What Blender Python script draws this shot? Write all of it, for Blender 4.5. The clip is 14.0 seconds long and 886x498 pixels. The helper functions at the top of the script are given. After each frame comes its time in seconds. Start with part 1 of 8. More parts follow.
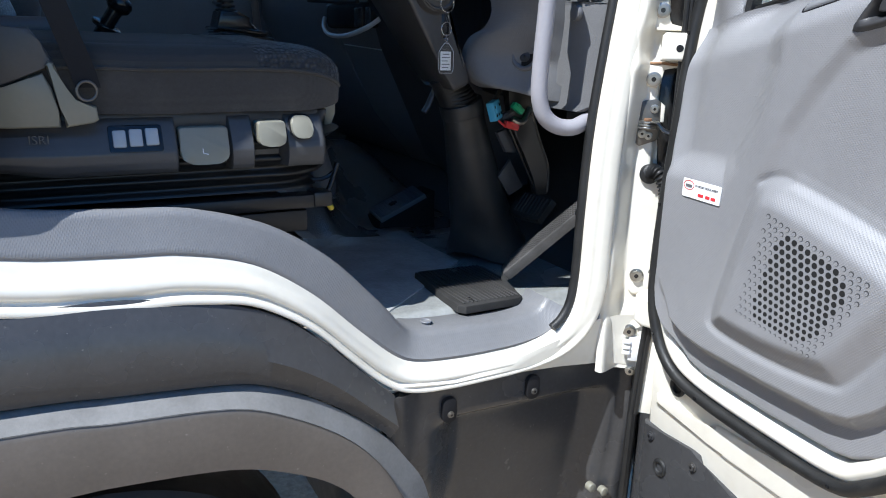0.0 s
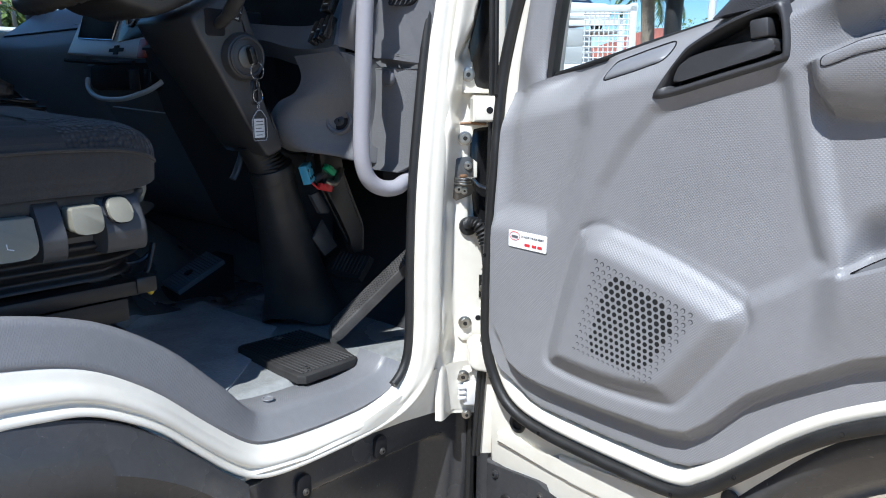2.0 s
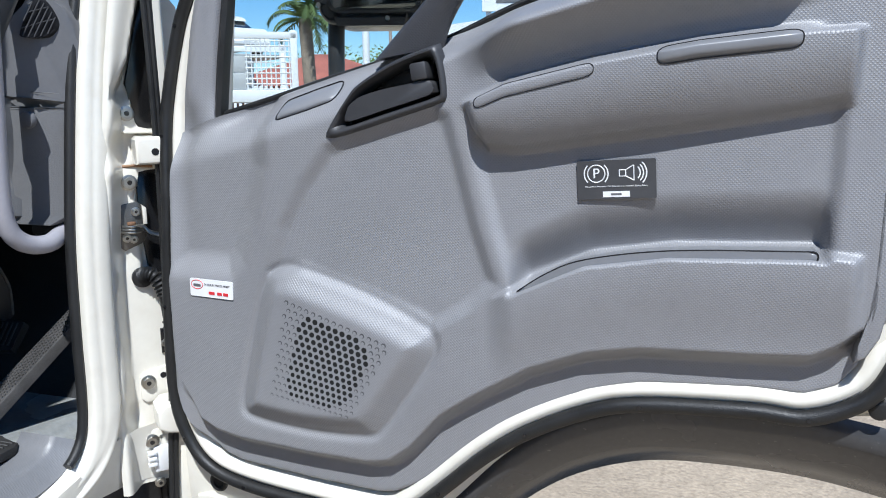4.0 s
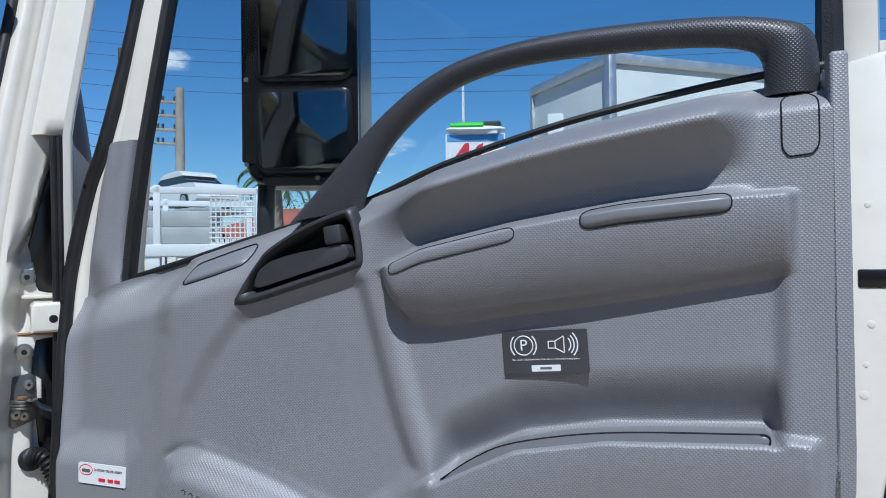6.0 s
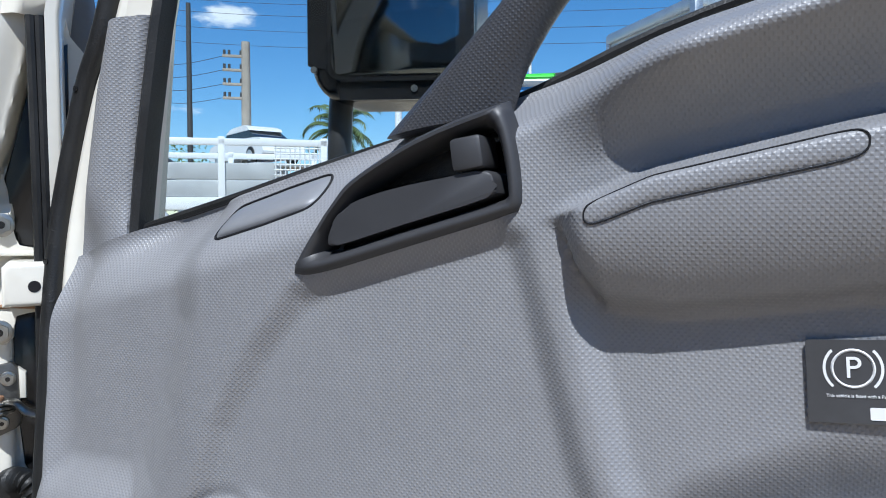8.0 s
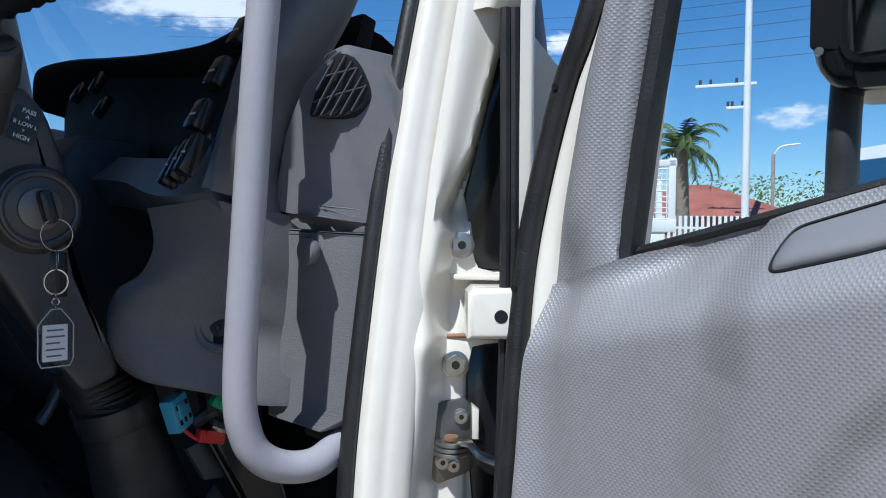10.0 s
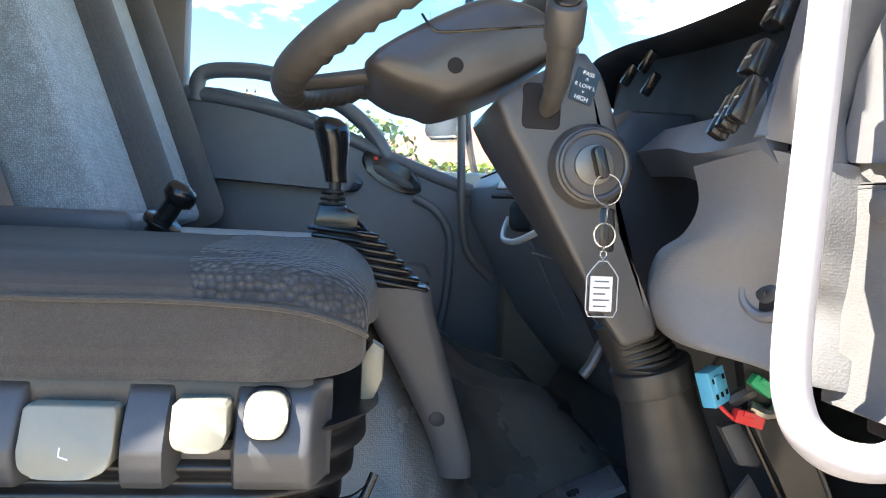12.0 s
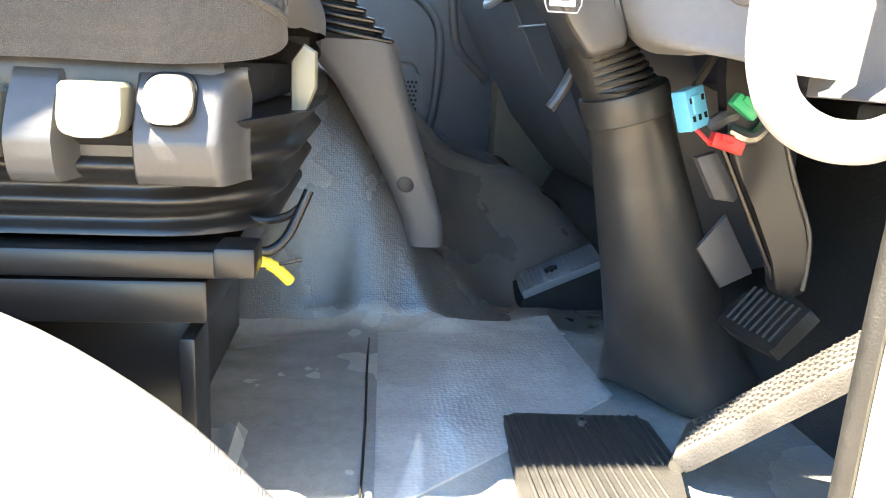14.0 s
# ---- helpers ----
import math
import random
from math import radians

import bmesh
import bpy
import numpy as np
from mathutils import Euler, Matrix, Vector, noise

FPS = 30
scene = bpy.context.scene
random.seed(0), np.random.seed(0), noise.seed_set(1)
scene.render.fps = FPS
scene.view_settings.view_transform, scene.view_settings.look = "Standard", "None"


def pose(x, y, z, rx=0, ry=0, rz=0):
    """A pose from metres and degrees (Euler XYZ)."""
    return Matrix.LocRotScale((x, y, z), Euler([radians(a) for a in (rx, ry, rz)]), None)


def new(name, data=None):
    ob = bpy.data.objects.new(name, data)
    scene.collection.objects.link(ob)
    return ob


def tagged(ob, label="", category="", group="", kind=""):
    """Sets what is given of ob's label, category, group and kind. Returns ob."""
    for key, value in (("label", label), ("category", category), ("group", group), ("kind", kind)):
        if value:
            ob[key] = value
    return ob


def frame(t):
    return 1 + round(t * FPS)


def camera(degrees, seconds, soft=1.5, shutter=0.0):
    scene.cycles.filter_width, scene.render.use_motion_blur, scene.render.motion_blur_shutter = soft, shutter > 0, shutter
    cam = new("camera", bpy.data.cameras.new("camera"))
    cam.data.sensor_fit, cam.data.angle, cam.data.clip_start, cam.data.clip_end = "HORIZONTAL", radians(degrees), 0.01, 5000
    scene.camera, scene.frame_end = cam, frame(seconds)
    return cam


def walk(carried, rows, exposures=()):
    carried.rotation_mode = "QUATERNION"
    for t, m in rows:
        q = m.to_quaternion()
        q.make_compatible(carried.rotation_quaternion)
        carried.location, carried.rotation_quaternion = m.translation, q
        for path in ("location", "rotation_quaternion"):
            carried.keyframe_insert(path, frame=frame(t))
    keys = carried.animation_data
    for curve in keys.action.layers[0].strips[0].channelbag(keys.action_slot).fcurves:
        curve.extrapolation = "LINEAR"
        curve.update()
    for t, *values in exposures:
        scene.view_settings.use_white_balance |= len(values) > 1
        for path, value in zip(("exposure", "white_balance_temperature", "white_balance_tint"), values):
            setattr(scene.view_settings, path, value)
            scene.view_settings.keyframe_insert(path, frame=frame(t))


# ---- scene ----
# World: x to the truck's right, y to its front, z up; the ground is z = 0.
cam = camera(60.9, 14.0, soft=1.0)
METRES, EYE, TILT, LEAN, TURN = 1.3, 1.32, -15.5, -1.5, 62.0
ROWS = [
    (0.0, 0.0, 0.0, 0.0, 0.0, 0.0, -0.0),
    (0.5, -0.0764, 0.0183, 0.017, -1.93, 2.12, 0.34),
    (1.0, -0.0906, 0.0193, 0.0223, -2.25, 2.74, 0.59),
    (1.5, -0.096, 0.0171, 0.0309, -7.97, 2.74, 2.87),
    (2.0, -0.1009, 0.0129, 0.0355, -18.67, 1.9, 6.3),
    (2.5, -0.1027, 0.0145, 0.0369, -29.84, 0.37, 9.52),
    (5.0, -0.086, 0.0322, 0.0662, -44.36, 2.53, 12.67),
    (5.5, -0.0723, 0.0326, 0.0669, -44.59, 9.3, 12.81),
    (6.0, -0.0191, 0.0376, 0.0679, -45.15, 10.59, 12.94),
    (6.5, 0.0501, 0.0616, 0.0726, -45.73, 8.87, 12.99),
    (7.0, 0.0882, 0.1352, 0.0831, -45.28, 7.48, 12.81),
    (9.5, 0.1458, 0.4206, 0.1623, -24.26, 12.43, 7.42),
    (10.0, 0.1034, 0.4364, 0.1669, -16.26, 13.52, 5.08),
    (10.5, 0.0682, 0.4464, 0.1691, -5.79, 14.34, 1.67),
    (11.0, 0.0503, 0.4549, 0.1692, 4.85, 14.53, -1.85),
    (11.5, 0.0628, 0.4523, 0.1635, 15.06, 14.2, -5.25),
    (12.0, 0.0919, 0.4752, 0.1404, 20.63, 13.76, -6.94),
    (12.5, 0.1085, 0.5128, 0.1037, 21.25, 12.78, -7.1),
    (13.0, 0.1193, 0.5432, 0.0649, 20.89, 9.02, -6.91),
    (13.5, 0.1253, 0.5522, 0.0542, 20.76, 4.15, -6.84),
    (14.0, 0.1158, 0.556, 0.0697, 21.3, 1.69, -7.09),
]
EXPOSURES = [(0.0, 0.72, 5850, 8), (1.5, 0.68, 5800, 8), (2.5, 0.5, 5800, 8), (5.0, 0.15, 5650, 8), (6.0, -0.12, 5550, 8), (7.0, 0.28, 5700, 8), (9.5, 0.22, 5700, 8), (10.0, 0.16, 5650, 8), (10.5, 0.25, 5550, 8),
             (11.0, 0.6, 5450, 8), (11.5, 1.9, 6700, 8), (12.0, 2.78, 7200, 9), (12.5, 3.2, 7600, 9), (13.0, 3.5, 7900, 8), (14.0, 3.8, 8300, 8)]
walk(cam, [(t, pose(0, 0, EYE, TILT, LEAN, TURN) @ pose(METRES * x, METRES * y, METRES * z, 90 + pitch, roll, yaw)) for t, x, y, z, yaw, pitch, roll in ROWS], EXPOSURES)

# ---- daylight ----
SUN = Vector((0.155, -0.55, 0.81)).normalized()
world = bpy.data.worlds.new("sky")
scene.world = world
world.use_nodes = True
sky = world.node_tree.nodes.new("ShaderNodeTexSky")
sky.sky_type, sky.sun_disc = "NISHITA", False
sky.sun_elevation = math.asin(SUN.z)
sky.sun_rotation = math.atan2(SUN.x, SUN.y)
sky.air_density, sky.dust_density, sky.ozone_density = 1.0, 0.0, 6.0
wn, wl = world.node_tree.nodes, world.node_tree.links


def node(kind, op, *ins):
    """A node of the sky with its inputs linked or set."""
    k = wn.new(kind)
    if op:
        k.operation = op
    for i, v in enumerate(ins):
        if isinstance(v, bpy.types.NodeSocket):
            wl.new(v, k.inputs[i])
        else:
            k.inputs[i].default_value = v
    return k.outputs[1] if op == "DOT_PRODUCT" else k.outputs[0]


# Fair-weather clouds: direction, half width and half height in radians, thickness.
CLOUDS = [((-0.576, 0.779, 0.247), 0.055, 0.016, 1.0), ((-0.34, 0.928, 0.151), 0.07, 0.02, 0.85), ((-0.611, 0.78, 0.135), 0.06, 0.013, 0.6), ((-0.852, 0.44, 0.285), 0.17, 0.04, 1.1),
          ((-0.416, 0.87, 0.264), 0.018, 0.008, 0.5), ((-0.93, -0.202, 0.27), 0.2, 0.04, 0.7), ((-0.47, 0.87, 0.075), 0.03, 0.006, 0.6), ((0.7, 0.5, 0.4), 0.3, 0.08, 0.9), ((0.3, -0.8, 0.45), 0.35, 0.07, 0.9)]
gen = wn.new("ShaderNodeTexCoord").outputs["Generated"]
cover_sum = None
for c, a, b, k in CLOUDS:
    c = Vector(c).normalized()
    s = Vector((c.y, -c.x, 0)).normalized()
    u = s.cross(c)
    u = u if u.z > 0 else -u
    across = node("ShaderNodeMath", "DIVIDE", node("ShaderNodeVectorMath", "DOT_PRODUCT", gen, s), a)
    above = node("ShaderNodeMath", "DIVIDE", node("ShaderNodeMath", "SUBTRACT", node("ShaderNodeVectorMath", "DOT_PRODUCT", gen, u), 0.0), b)
    r2 = node("ShaderNodeMath", "ADD", node("ShaderNodeMath", "MULTIPLY", across, across), node("ShaderNodeMath", "MULTIPLY", above, above))
    front = node("ShaderNodeMath", "GREATER_THAN", node("ShaderNodeVectorMath", "DOT_PRODUCT", gen, c), 0.5)
    blob = node("ShaderNodeMath", "MULTIPLY", node("ShaderNodeMath", "POWER", 0.42, r2), node("ShaderNodeMath", "MULTIPLY", front, k))
    cover_sum = blob if cover_sum is None else node("ShaderNodeMath", "MAXIMUM", cover_sum, blob)
puff = wn.new("ShaderNodeTexNoise")
puff.inputs["Scale"].default_value, puff.inputs["Detail"].default_value, puff.inputs["Roughness"].default_value = 26.0, 7.0, 0.62
flatter = wn.new("ShaderNodeMapping")
flatter.inputs["Scale"].default_value = (1, 1, 2.4)
wl.new(gen, flatter.inputs[0])
wl.new(flatter.outputs[0], puff.inputs["Vector"])
soft = wn.new("ShaderNodeMapRange")
soft.interpolation_type = "SMOOTHSTEP"
soft.inputs["From Min"].default_value, soft.inputs["From Max"].default_value, soft.inputs["To Max"].default_value = 0.36, 0.72, 0.92
wl.new(node("ShaderNodeMath", "ADD", node("ShaderNodeMath", "MULTIPLY", cover_sum, 0.75), node("ShaderNodeMath", "MULTIPLY", node("ShaderNodeMath", "SUBTRACT", puff.outputs[0], 0.5), 1.1)), soft.inputs["Value"])
mixed = wn.new("ShaderNodeMix")
mixed.data_type = "RGBA"
wl.new(soft.outputs[0], mixed.inputs["Factor"])
deep = wn.new("ShaderNodeHueSaturation")
deep.inputs["Saturation"].default_value = 1.18
wl.new(sky.outputs[0], deep.inputs["Color"])
wl.new(deep.outputs[0], mixed.inputs["A"])
mixed.inputs["B"].default_value = (8.2, 8.5, 9.0, 1)
wl.new(mixed.outputs["Result"], wn["Background"].inputs[0])
world.node_tree.nodes["Background"].inputs[1].default_value = 0.105
sun = new("sun", bpy.data.lights.new("sun", "SUN"))
sun.data.energy, sun.data.angle, sun.data.color = 4.8, radians(0.5), (1.0, 0.96, 0.9)
sun.rotation_mode = "QUATERNION"
sun.rotation_quaternion = SUN.to_track_quat("Z", "Y")
sun.location = (0, 0, 30)
# ---- helpers of this scene ----
def material(name, color, rough=0.5, metal=0.0, vary=0.12, vary_scale=9.0, bump=0.0, bump_scale=300.0, pattern="noise", stain=0.0,
             stain_color=(0.3, 0.26, 0.2), stain_scale=23.0, stain_from=0.52, coat=0.0, spec=0.5, rough_vary=0.15, axes=((1, 0, 0), (0, 0, 1)), fleck=0.0, sheen=0.0):
    """A surface with colour variation at two scales, fine relief and, if asked for, dusty stains. Scales count per metre."""
    m = bpy.data.materials.new(name)
    m.use_nodes = True
    n, l = m.node_tree.nodes, m.node_tree.links
    b = n["Principled BSDF"]
    b.inputs["Metallic"].default_value = metal
    b.inputs["Coat Weight"].default_value = coat
    b.inputs["Coat Roughness"].default_value = 0.05
    b.inputs["Specular IOR Level"].default_value = spec
    b.inputs["Sheen Weight"].default_value = sheen
    tc = n.new("ShaderNodeTexCoord")

    def tex(kind, scale, detail=4.0):
        t = n.new(kind)
        t.inputs["Scale"].default_value = scale
        if kind == "ShaderNodeTexNoise":
            t.inputs["Detail"].default_value = detail
        l.new(tc.outputs["Object"], t.inputs["Vector"])
        return t

    def ramp(src, a, c, lo, hi):
        r = n.new("ShaderNodeMapRange")
        r.inputs["From Min"].default_value, r.inputs["From Max"].default_value = a, c
        r.inputs["To Min"].default_value, r.inputs["To Max"].default_value = lo, hi
        l.new(src, r.inputs["Value"])
        return r.outputs[0]

    big, small = tex("ShaderNodeTexNoise", vary_scale), tex("ShaderNodeTexNoise", vary_scale * 17, 2.0)
    mul = n.new("ShaderNodeMath")
    mul.operation = "MULTIPLY"
    l.new(ramp(big.outputs[0], 0.3, 0.7, 1 - vary, 1 + vary), mul.inputs[0])
    l.new(ramp(small.outputs[0], 0.3, 0.7, 1 - vary * 0.5, 1 + vary * 0.5), mul.inputs[1])
    col = n.new("ShaderNodeVectorMath")
    col.operation = "SCALE"
    col.inputs[0].default_value = color
    l.new(mul.outputs[0], col.inputs["Scale"])
    out = col.outputs[0]
    if stain > 0:
        s = tex("ShaderNodeTexNoise", stain_scale, 6.0)
        mix = n.new("ShaderNodeMix")
        mix.data_type = "RGBA"
        l.new(ramp(s.outputs[0], stain_from, stain_from + 0.2, 0.0, stain), mix.inputs["Factor"])
        l.new(out, mix.inputs["A"])
        mix.inputs["B"].default_value = (*stain_color, 1)
        out = mix.outputs["Result"]
    l.new(out, b.inputs["Base Color"])
    l.new(ramp(big.outputs[0], 0.3, 0.7, max(0.02, rough - rough_vary * rough), min(1, rough + rough_vary * rough)), b.inputs["Roughness"])
    if bump > 0:
        bp = n.new("ShaderNodeBump")
        bp.inputs["Strength"].default_value = bump
        bp.inputs["Distance"].default_value = 0.6 / bump_scale
        if pattern == "noise":
            h = tex("ShaderNodeTexNoise", bump_scale, 3.0).outputs[0]
        elif pattern == "dots":
            waves = []
            for axis in axes:
                dt, sn = n.new("ShaderNodeVectorMath"), n.new("ShaderNodeMath")
                dt.operation, sn.operation = "DOT_PRODUCT", "COSINE"
                dt.inputs[1].default_value = Vector(axis) * bump_scale * 2 * math.pi
                l.new(tc.outputs["Object"], dt.inputs[0])
                l.new(dt.outputs["Value"], sn.inputs[0])
                waves.append(sn.outputs[0])
            pr = n.new("ShaderNodeMath")
            pr.operation = "MULTIPLY"
            l.new(waves[0], pr.inputs[0])
            l.new(waves[1], pr.inputs[1])
            h = ramp(pr.outputs[0], 0.0, 0.9, 0.0, 1.0)
        elif pattern == "cells":
            t = tex("ShaderNodeTexVoronoi", bump_scale)
            t.inputs["Randomness"].default_value = 0.6
            h = t.outputs["Distance"]
        else:
            t = tex("ShaderNodeTexVoronoi", bump_scale)
            t.feature = "DISTANCE_TO_EDGE"
            h = ramp(t.outputs["Distance"], 0.0, 0.25, 0.0, 1.0)
        if fleck > 0:
            tone, pale = n.new("ShaderNodeVectorMath"), ramp(h, 0.15, 0.6, 1 + fleck, 1 - fleck * 0.5)
            tone.operation = "SCALE"
            l.new(out, tone.inputs[0])
            l.new(pale, tone.inputs["Scale"])
            l.new(tone.outputs[0], b.inputs["Base Color"])
        l.new(h, bp.inputs["Height"])
        l.new(bp.outputs[0], b.inputs["Normal"])
    return m


def clear_material(name, tint=(1, 1, 1), gloss=1.0):
    """Thin clear glass: see-through, with a Fresnel gloss."""
    m = bpy.data.materials.new(name)
    m.use_nodes = True
    n, l = m.node_tree.nodes, m.node_tree.links
    n.remove(n["Principled BSDF"])
    t, g, f, x = n.new("ShaderNodeBsdfTransparent"), n.new("ShaderNodeBsdfGlossy"), n.new("ShaderNodeLayerWeight"), n.new("ShaderNodeMixShader")
    t.inputs[0].default_value = (*tint, 1)
    g.inputs["Roughness"].default_value = 0.02
    f.inputs["Blend"].default_value = 0.5
    steep, share = n.new("ShaderNodeMath"), n.new("ShaderNodeMath")
    steep.operation, share.operation = "POWER", "MULTIPLY_ADD"
    l.new(f.outputs["Facing"], steep.inputs[0])
    steep.inputs[1].default_value = 5.0
    l.new(steep.outputs[0], share.inputs[0])
    share.inputs[1].default_value, share.inputs[2].default_value = 0.8 * gloss, 0.025 * gloss
    l.new(share.outputs[0], x.inputs[0])
    l.new(t.outputs[0], x.inputs[1])
    l.new(g.outputs[0], x.inputs[2])
    l.new(x.outputs[0], n["Material Output"].inputs[0])
    return m


ORIGIN = {}


def thing(name, base, label, category, group="", kind=""):
    """An Empty at the base of a thing, that carries its parts."""
    ob = new(name)
    ob.location = base
    ob.empty_display_size = 0.05
    ORIGIN[ob] = Vector(base)
    return tagged(ob, label, category, group, kind)


def part(name, bm, mat, parent=None, label="", angle=38):
    """Links a bmesh, given in world metres, as one mesh object under parent."""
    base = ORIGIN.get(parent, Vector((0, 0, 0)))
    bmesh.ops.recalc_face_normals(bm, faces=bm.faces[:])
    lim = radians(angle)
    for f in bm.faces:
        f.smooth = True
    for e in bm.edges:
        e.smooth = len(e.link_faces) != 2 or e.calc_face_angle(0) < lim
    bmesh.ops.translate(bm, verts=bm.verts[:], vec=-base)
    me = bpy.data.meshes.new(name)
    bm.to_mesh(me)
    bm.free()
    for x in (mat if isinstance(mat, (list, tuple)) else [mat]):
        me.materials.append(x)
    ob = new(name, me)
    if parent is not None:
        ob.parent = parent
    ORIGIN[ob] = base
    if label:
        ob["label"] = label
    return ob


def single(name, bm, mat, label, category, group="", kind="", angle=38):
    return tagged(part(name, bm, mat, None, "", angle), label, category, group, kind)


def spline(pts, n=6, closed=False):
    """A Catmull-Rom curve through points of any dimension."""
    p = [Vector(q) for q in pts]
    k, out = len(p), []
    for i in range(k if closed else k - 1):
        a, b, c, d = (p[(i + j) % k] if closed else p[min(max(i + j, 0), k - 1)] for j in (-1, 0, 1, 2))
        for s in range(n):
            t = s / n
            out.append(0.5 * ((2 * b) + (c - a) * t + (2 * a - 5 * b + 4 * c - d) * t * t + (3 * b - a - 3 * c + d) * t ** 3))
    if not closed:
        out.append(p[-1])
    return out


def loft(rings, closed=True, caps=True, bm=None):
    """Skin over rings of equal count."""
    bm = bm or bmesh.new()
    vs = [[bm.verts.new(v) for v in r] for r in rings]
    k = len(rings[0])
    for a, b in zip(vs, vs[1:]):
        for i in range(k if closed else k - 1):
            j = (i + 1) % k
            bm.faces.new((a[i], a[j], b[j], b[i]))
    if caps and closed:
        bm.faces.new(vs[0][::-1])
        bm.faces.new(vs[-1])
    return bm


def tube(pts, r, n=12, bm=None, flat=1.0, up=None):
    """A round bar along points; r is one radius or one for each point."""
    pts = [Vector(p) for p in pts]
    rs = r if isinstance(r, (list, tuple)) else [r] * len(pts)
    rings, side = [], None
    for i, p in enumerate(pts):
        d = (pts[min(i + 1, len(pts) - 1)] - pts[max(i - 1, 0)]).normalized()
        if side is None:
            side = d.cross(Vector(up) if up else (Vector((0, 0, 1)) if abs(d.z) < 0.9 else Vector((0, 1, 0)))).normalized()
        side = (side - d * side.dot(d)).normalized()
        o = d.cross(side)
        rings.append([p + (side * math.cos(t) + o * math.sin(t) * flat) * rs[i] for t in (2 * math.pi * q / n for q in range(n))])
    return loft(rings, bm=bm)


def box(c, s, bevel=0.003, m=None, bm=None, seg=2):
    """A box at c with sides s and rounded edges, turned by the matrix m about c."""
    own = bmesh.new()
    bmesh.ops.create_cube(own, size=1, matrix=Matrix.Diagonal((*s, 1)))
    if bevel:
        bmesh.ops.bevel(own, geom=own.edges[:], offset=min(bevel, 0.49 * min(s)), segments=seg, affect="EDGES", profile=0.5)
    own.transform(Matrix.Translation(c) @ (m.to_4x4() if m else Matrix()))
    return merge(own, bm)


def merge(own, bm):
    if bm is None:
        return own
    me = bpy.data.meshes.new("tmp")
    own.to_mesh(me)
    own.free()
    bm.from_mesh(me)
    bpy.data.meshes.remove(me)
    return bm


def prism(poly, place, d0, d1, bevel=0.0, bm=None, seg=2):
    """A plate with the outline poly (a, b), from depth d0 to d1; place(a, b, d) gives the point."""
    own = bmesh.new()
    lo = [own.verts.new(place(a, b, d0)) for a, b in poly]
    hi = [own.verts.new(place(a, b, d1)) for a, b in poly]
    k = len(poly)
    top = own.faces.new(hi)
    own.faces.new(lo[::-1])
    for i in range(k):
        own.faces.new((lo[i], lo[(i + 1) % k], hi[(i + 1) % k], hi[i]))
    if bevel:
        bmesh.ops.bevel(own, geom=list(top.edges), offset=bevel, segments=seg, affect="EDGES", profile=0.5)
    return merge(own, bm)


def cyl(a, b, r, n=20, bevel=0.0, bm=None, r2=None):
    """A cylinder or cone from a to b."""
    a, b = Vector(a), Vector(b)
    own = bmesh.new()
    bmesh.ops.create_cone(own, segments=n, radius1=r, radius2=r if r2 is None else r2, depth=(b - a).length, cap_ends=True)
    if bevel:
        es = [e for e in own.edges if any(len(f.verts) == n and n > 4 for f in e.link_faces)]
        bmesh.ops.bevel(own, geom=es, offset=bevel, segments=2, affect="EDGES", profile=0.5)
    q = (b - a).to_track_quat("Z", "Y").to_matrix().to_4x4()
    own.transform(Matrix.Translation((a + b) / 2) @ q)
    return merge(own, bm)


def torus(c, axis, R, r, n=32, k=10, bm=None, squash=1.0):
    q = Vector(axis).to_track_quat("Z", "Y")
    pts = [Vector(c) + q @ Vector((R * math.cos(t), R * squash * math.sin(t), 0)) for t in (2 * math.pi * i / n for i in range(n))]
    rings = []
    for i in range(n):
        d = (pts[(i + 1) % n] - pts[i - 1]).normalized()
        o = (q @ Vector((0, 0, 1)))
        s = d.cross(o)
        rings.append([pts[i] + (s * math.cos(t) + o * math.sin(t)) * r for t in (2 * math.pi * j / k for j in range(k))])
    rings.append(rings[0])
    own = loft(rings, caps=False)
    bmesh.ops.remove_doubles(own, verts=own.verts[:], dist=1e-6)
    return merge(own, bm)


def sheet(fn, nu, nv, back=None, bm=None):
    """A surface fn(i / nu, j / nv); with back (a vector) it gets that thickness."""
    bm = bm or bmesh.new()
    f = [[bm.verts.new(fn(i / nu, j / nv)) for j in range(nv + 1)] for i in range(nu + 1)]
    for i in range(nu):
        for j in range(nv):
            bm.faces.new((f[i][j], f[i + 1][j], f[i + 1][j + 1], f[i][j + 1]))
    if back is not None:
        ring = [f[i][0] for i in range(nu + 1)] + [f[nu][j] for j in range(1, nv + 1)] + [f[i][nv] for i in range(nu - 1, -1, -1)] + [f[0][j] for j in range(nv - 1, 0, -1)]
        low = [bm.verts.new(v.co + Vector(back)) for v in ring]
        k = len(ring)
        for i in range(k):
            bm.faces.new((ring[i], low[i], low[(i + 1) % k], ring[(i + 1) % k]))
    return bm


def rrect(w, h, r, n=4):
    """A rounded rectangle about the origin."""
    out = []
    for cx, cy, a in ((w / 2 - r, h / 2 - r, 0), (-w / 2 + r, h / 2 - r, 90), (-w / 2 + r, -h / 2 + r, 180), (w / 2 - r, -h / 2 + r, 270)):
        out += [(cx + r * math.cos(radians(a + 90 * i / n)), cy + r * math.sin(radians(a + 90 * i / n))) for i in range(n + 1)]
    return out


def lerp_table(x, table):
    """Linear reading of a table of (x, y)."""
    for (a, b), (c, d) in zip(table, table[1:]):
        if x <= c:
            return b + (d - b) * min(max((x - a) / (c - a), 0), 1)
    return table[-1][1]


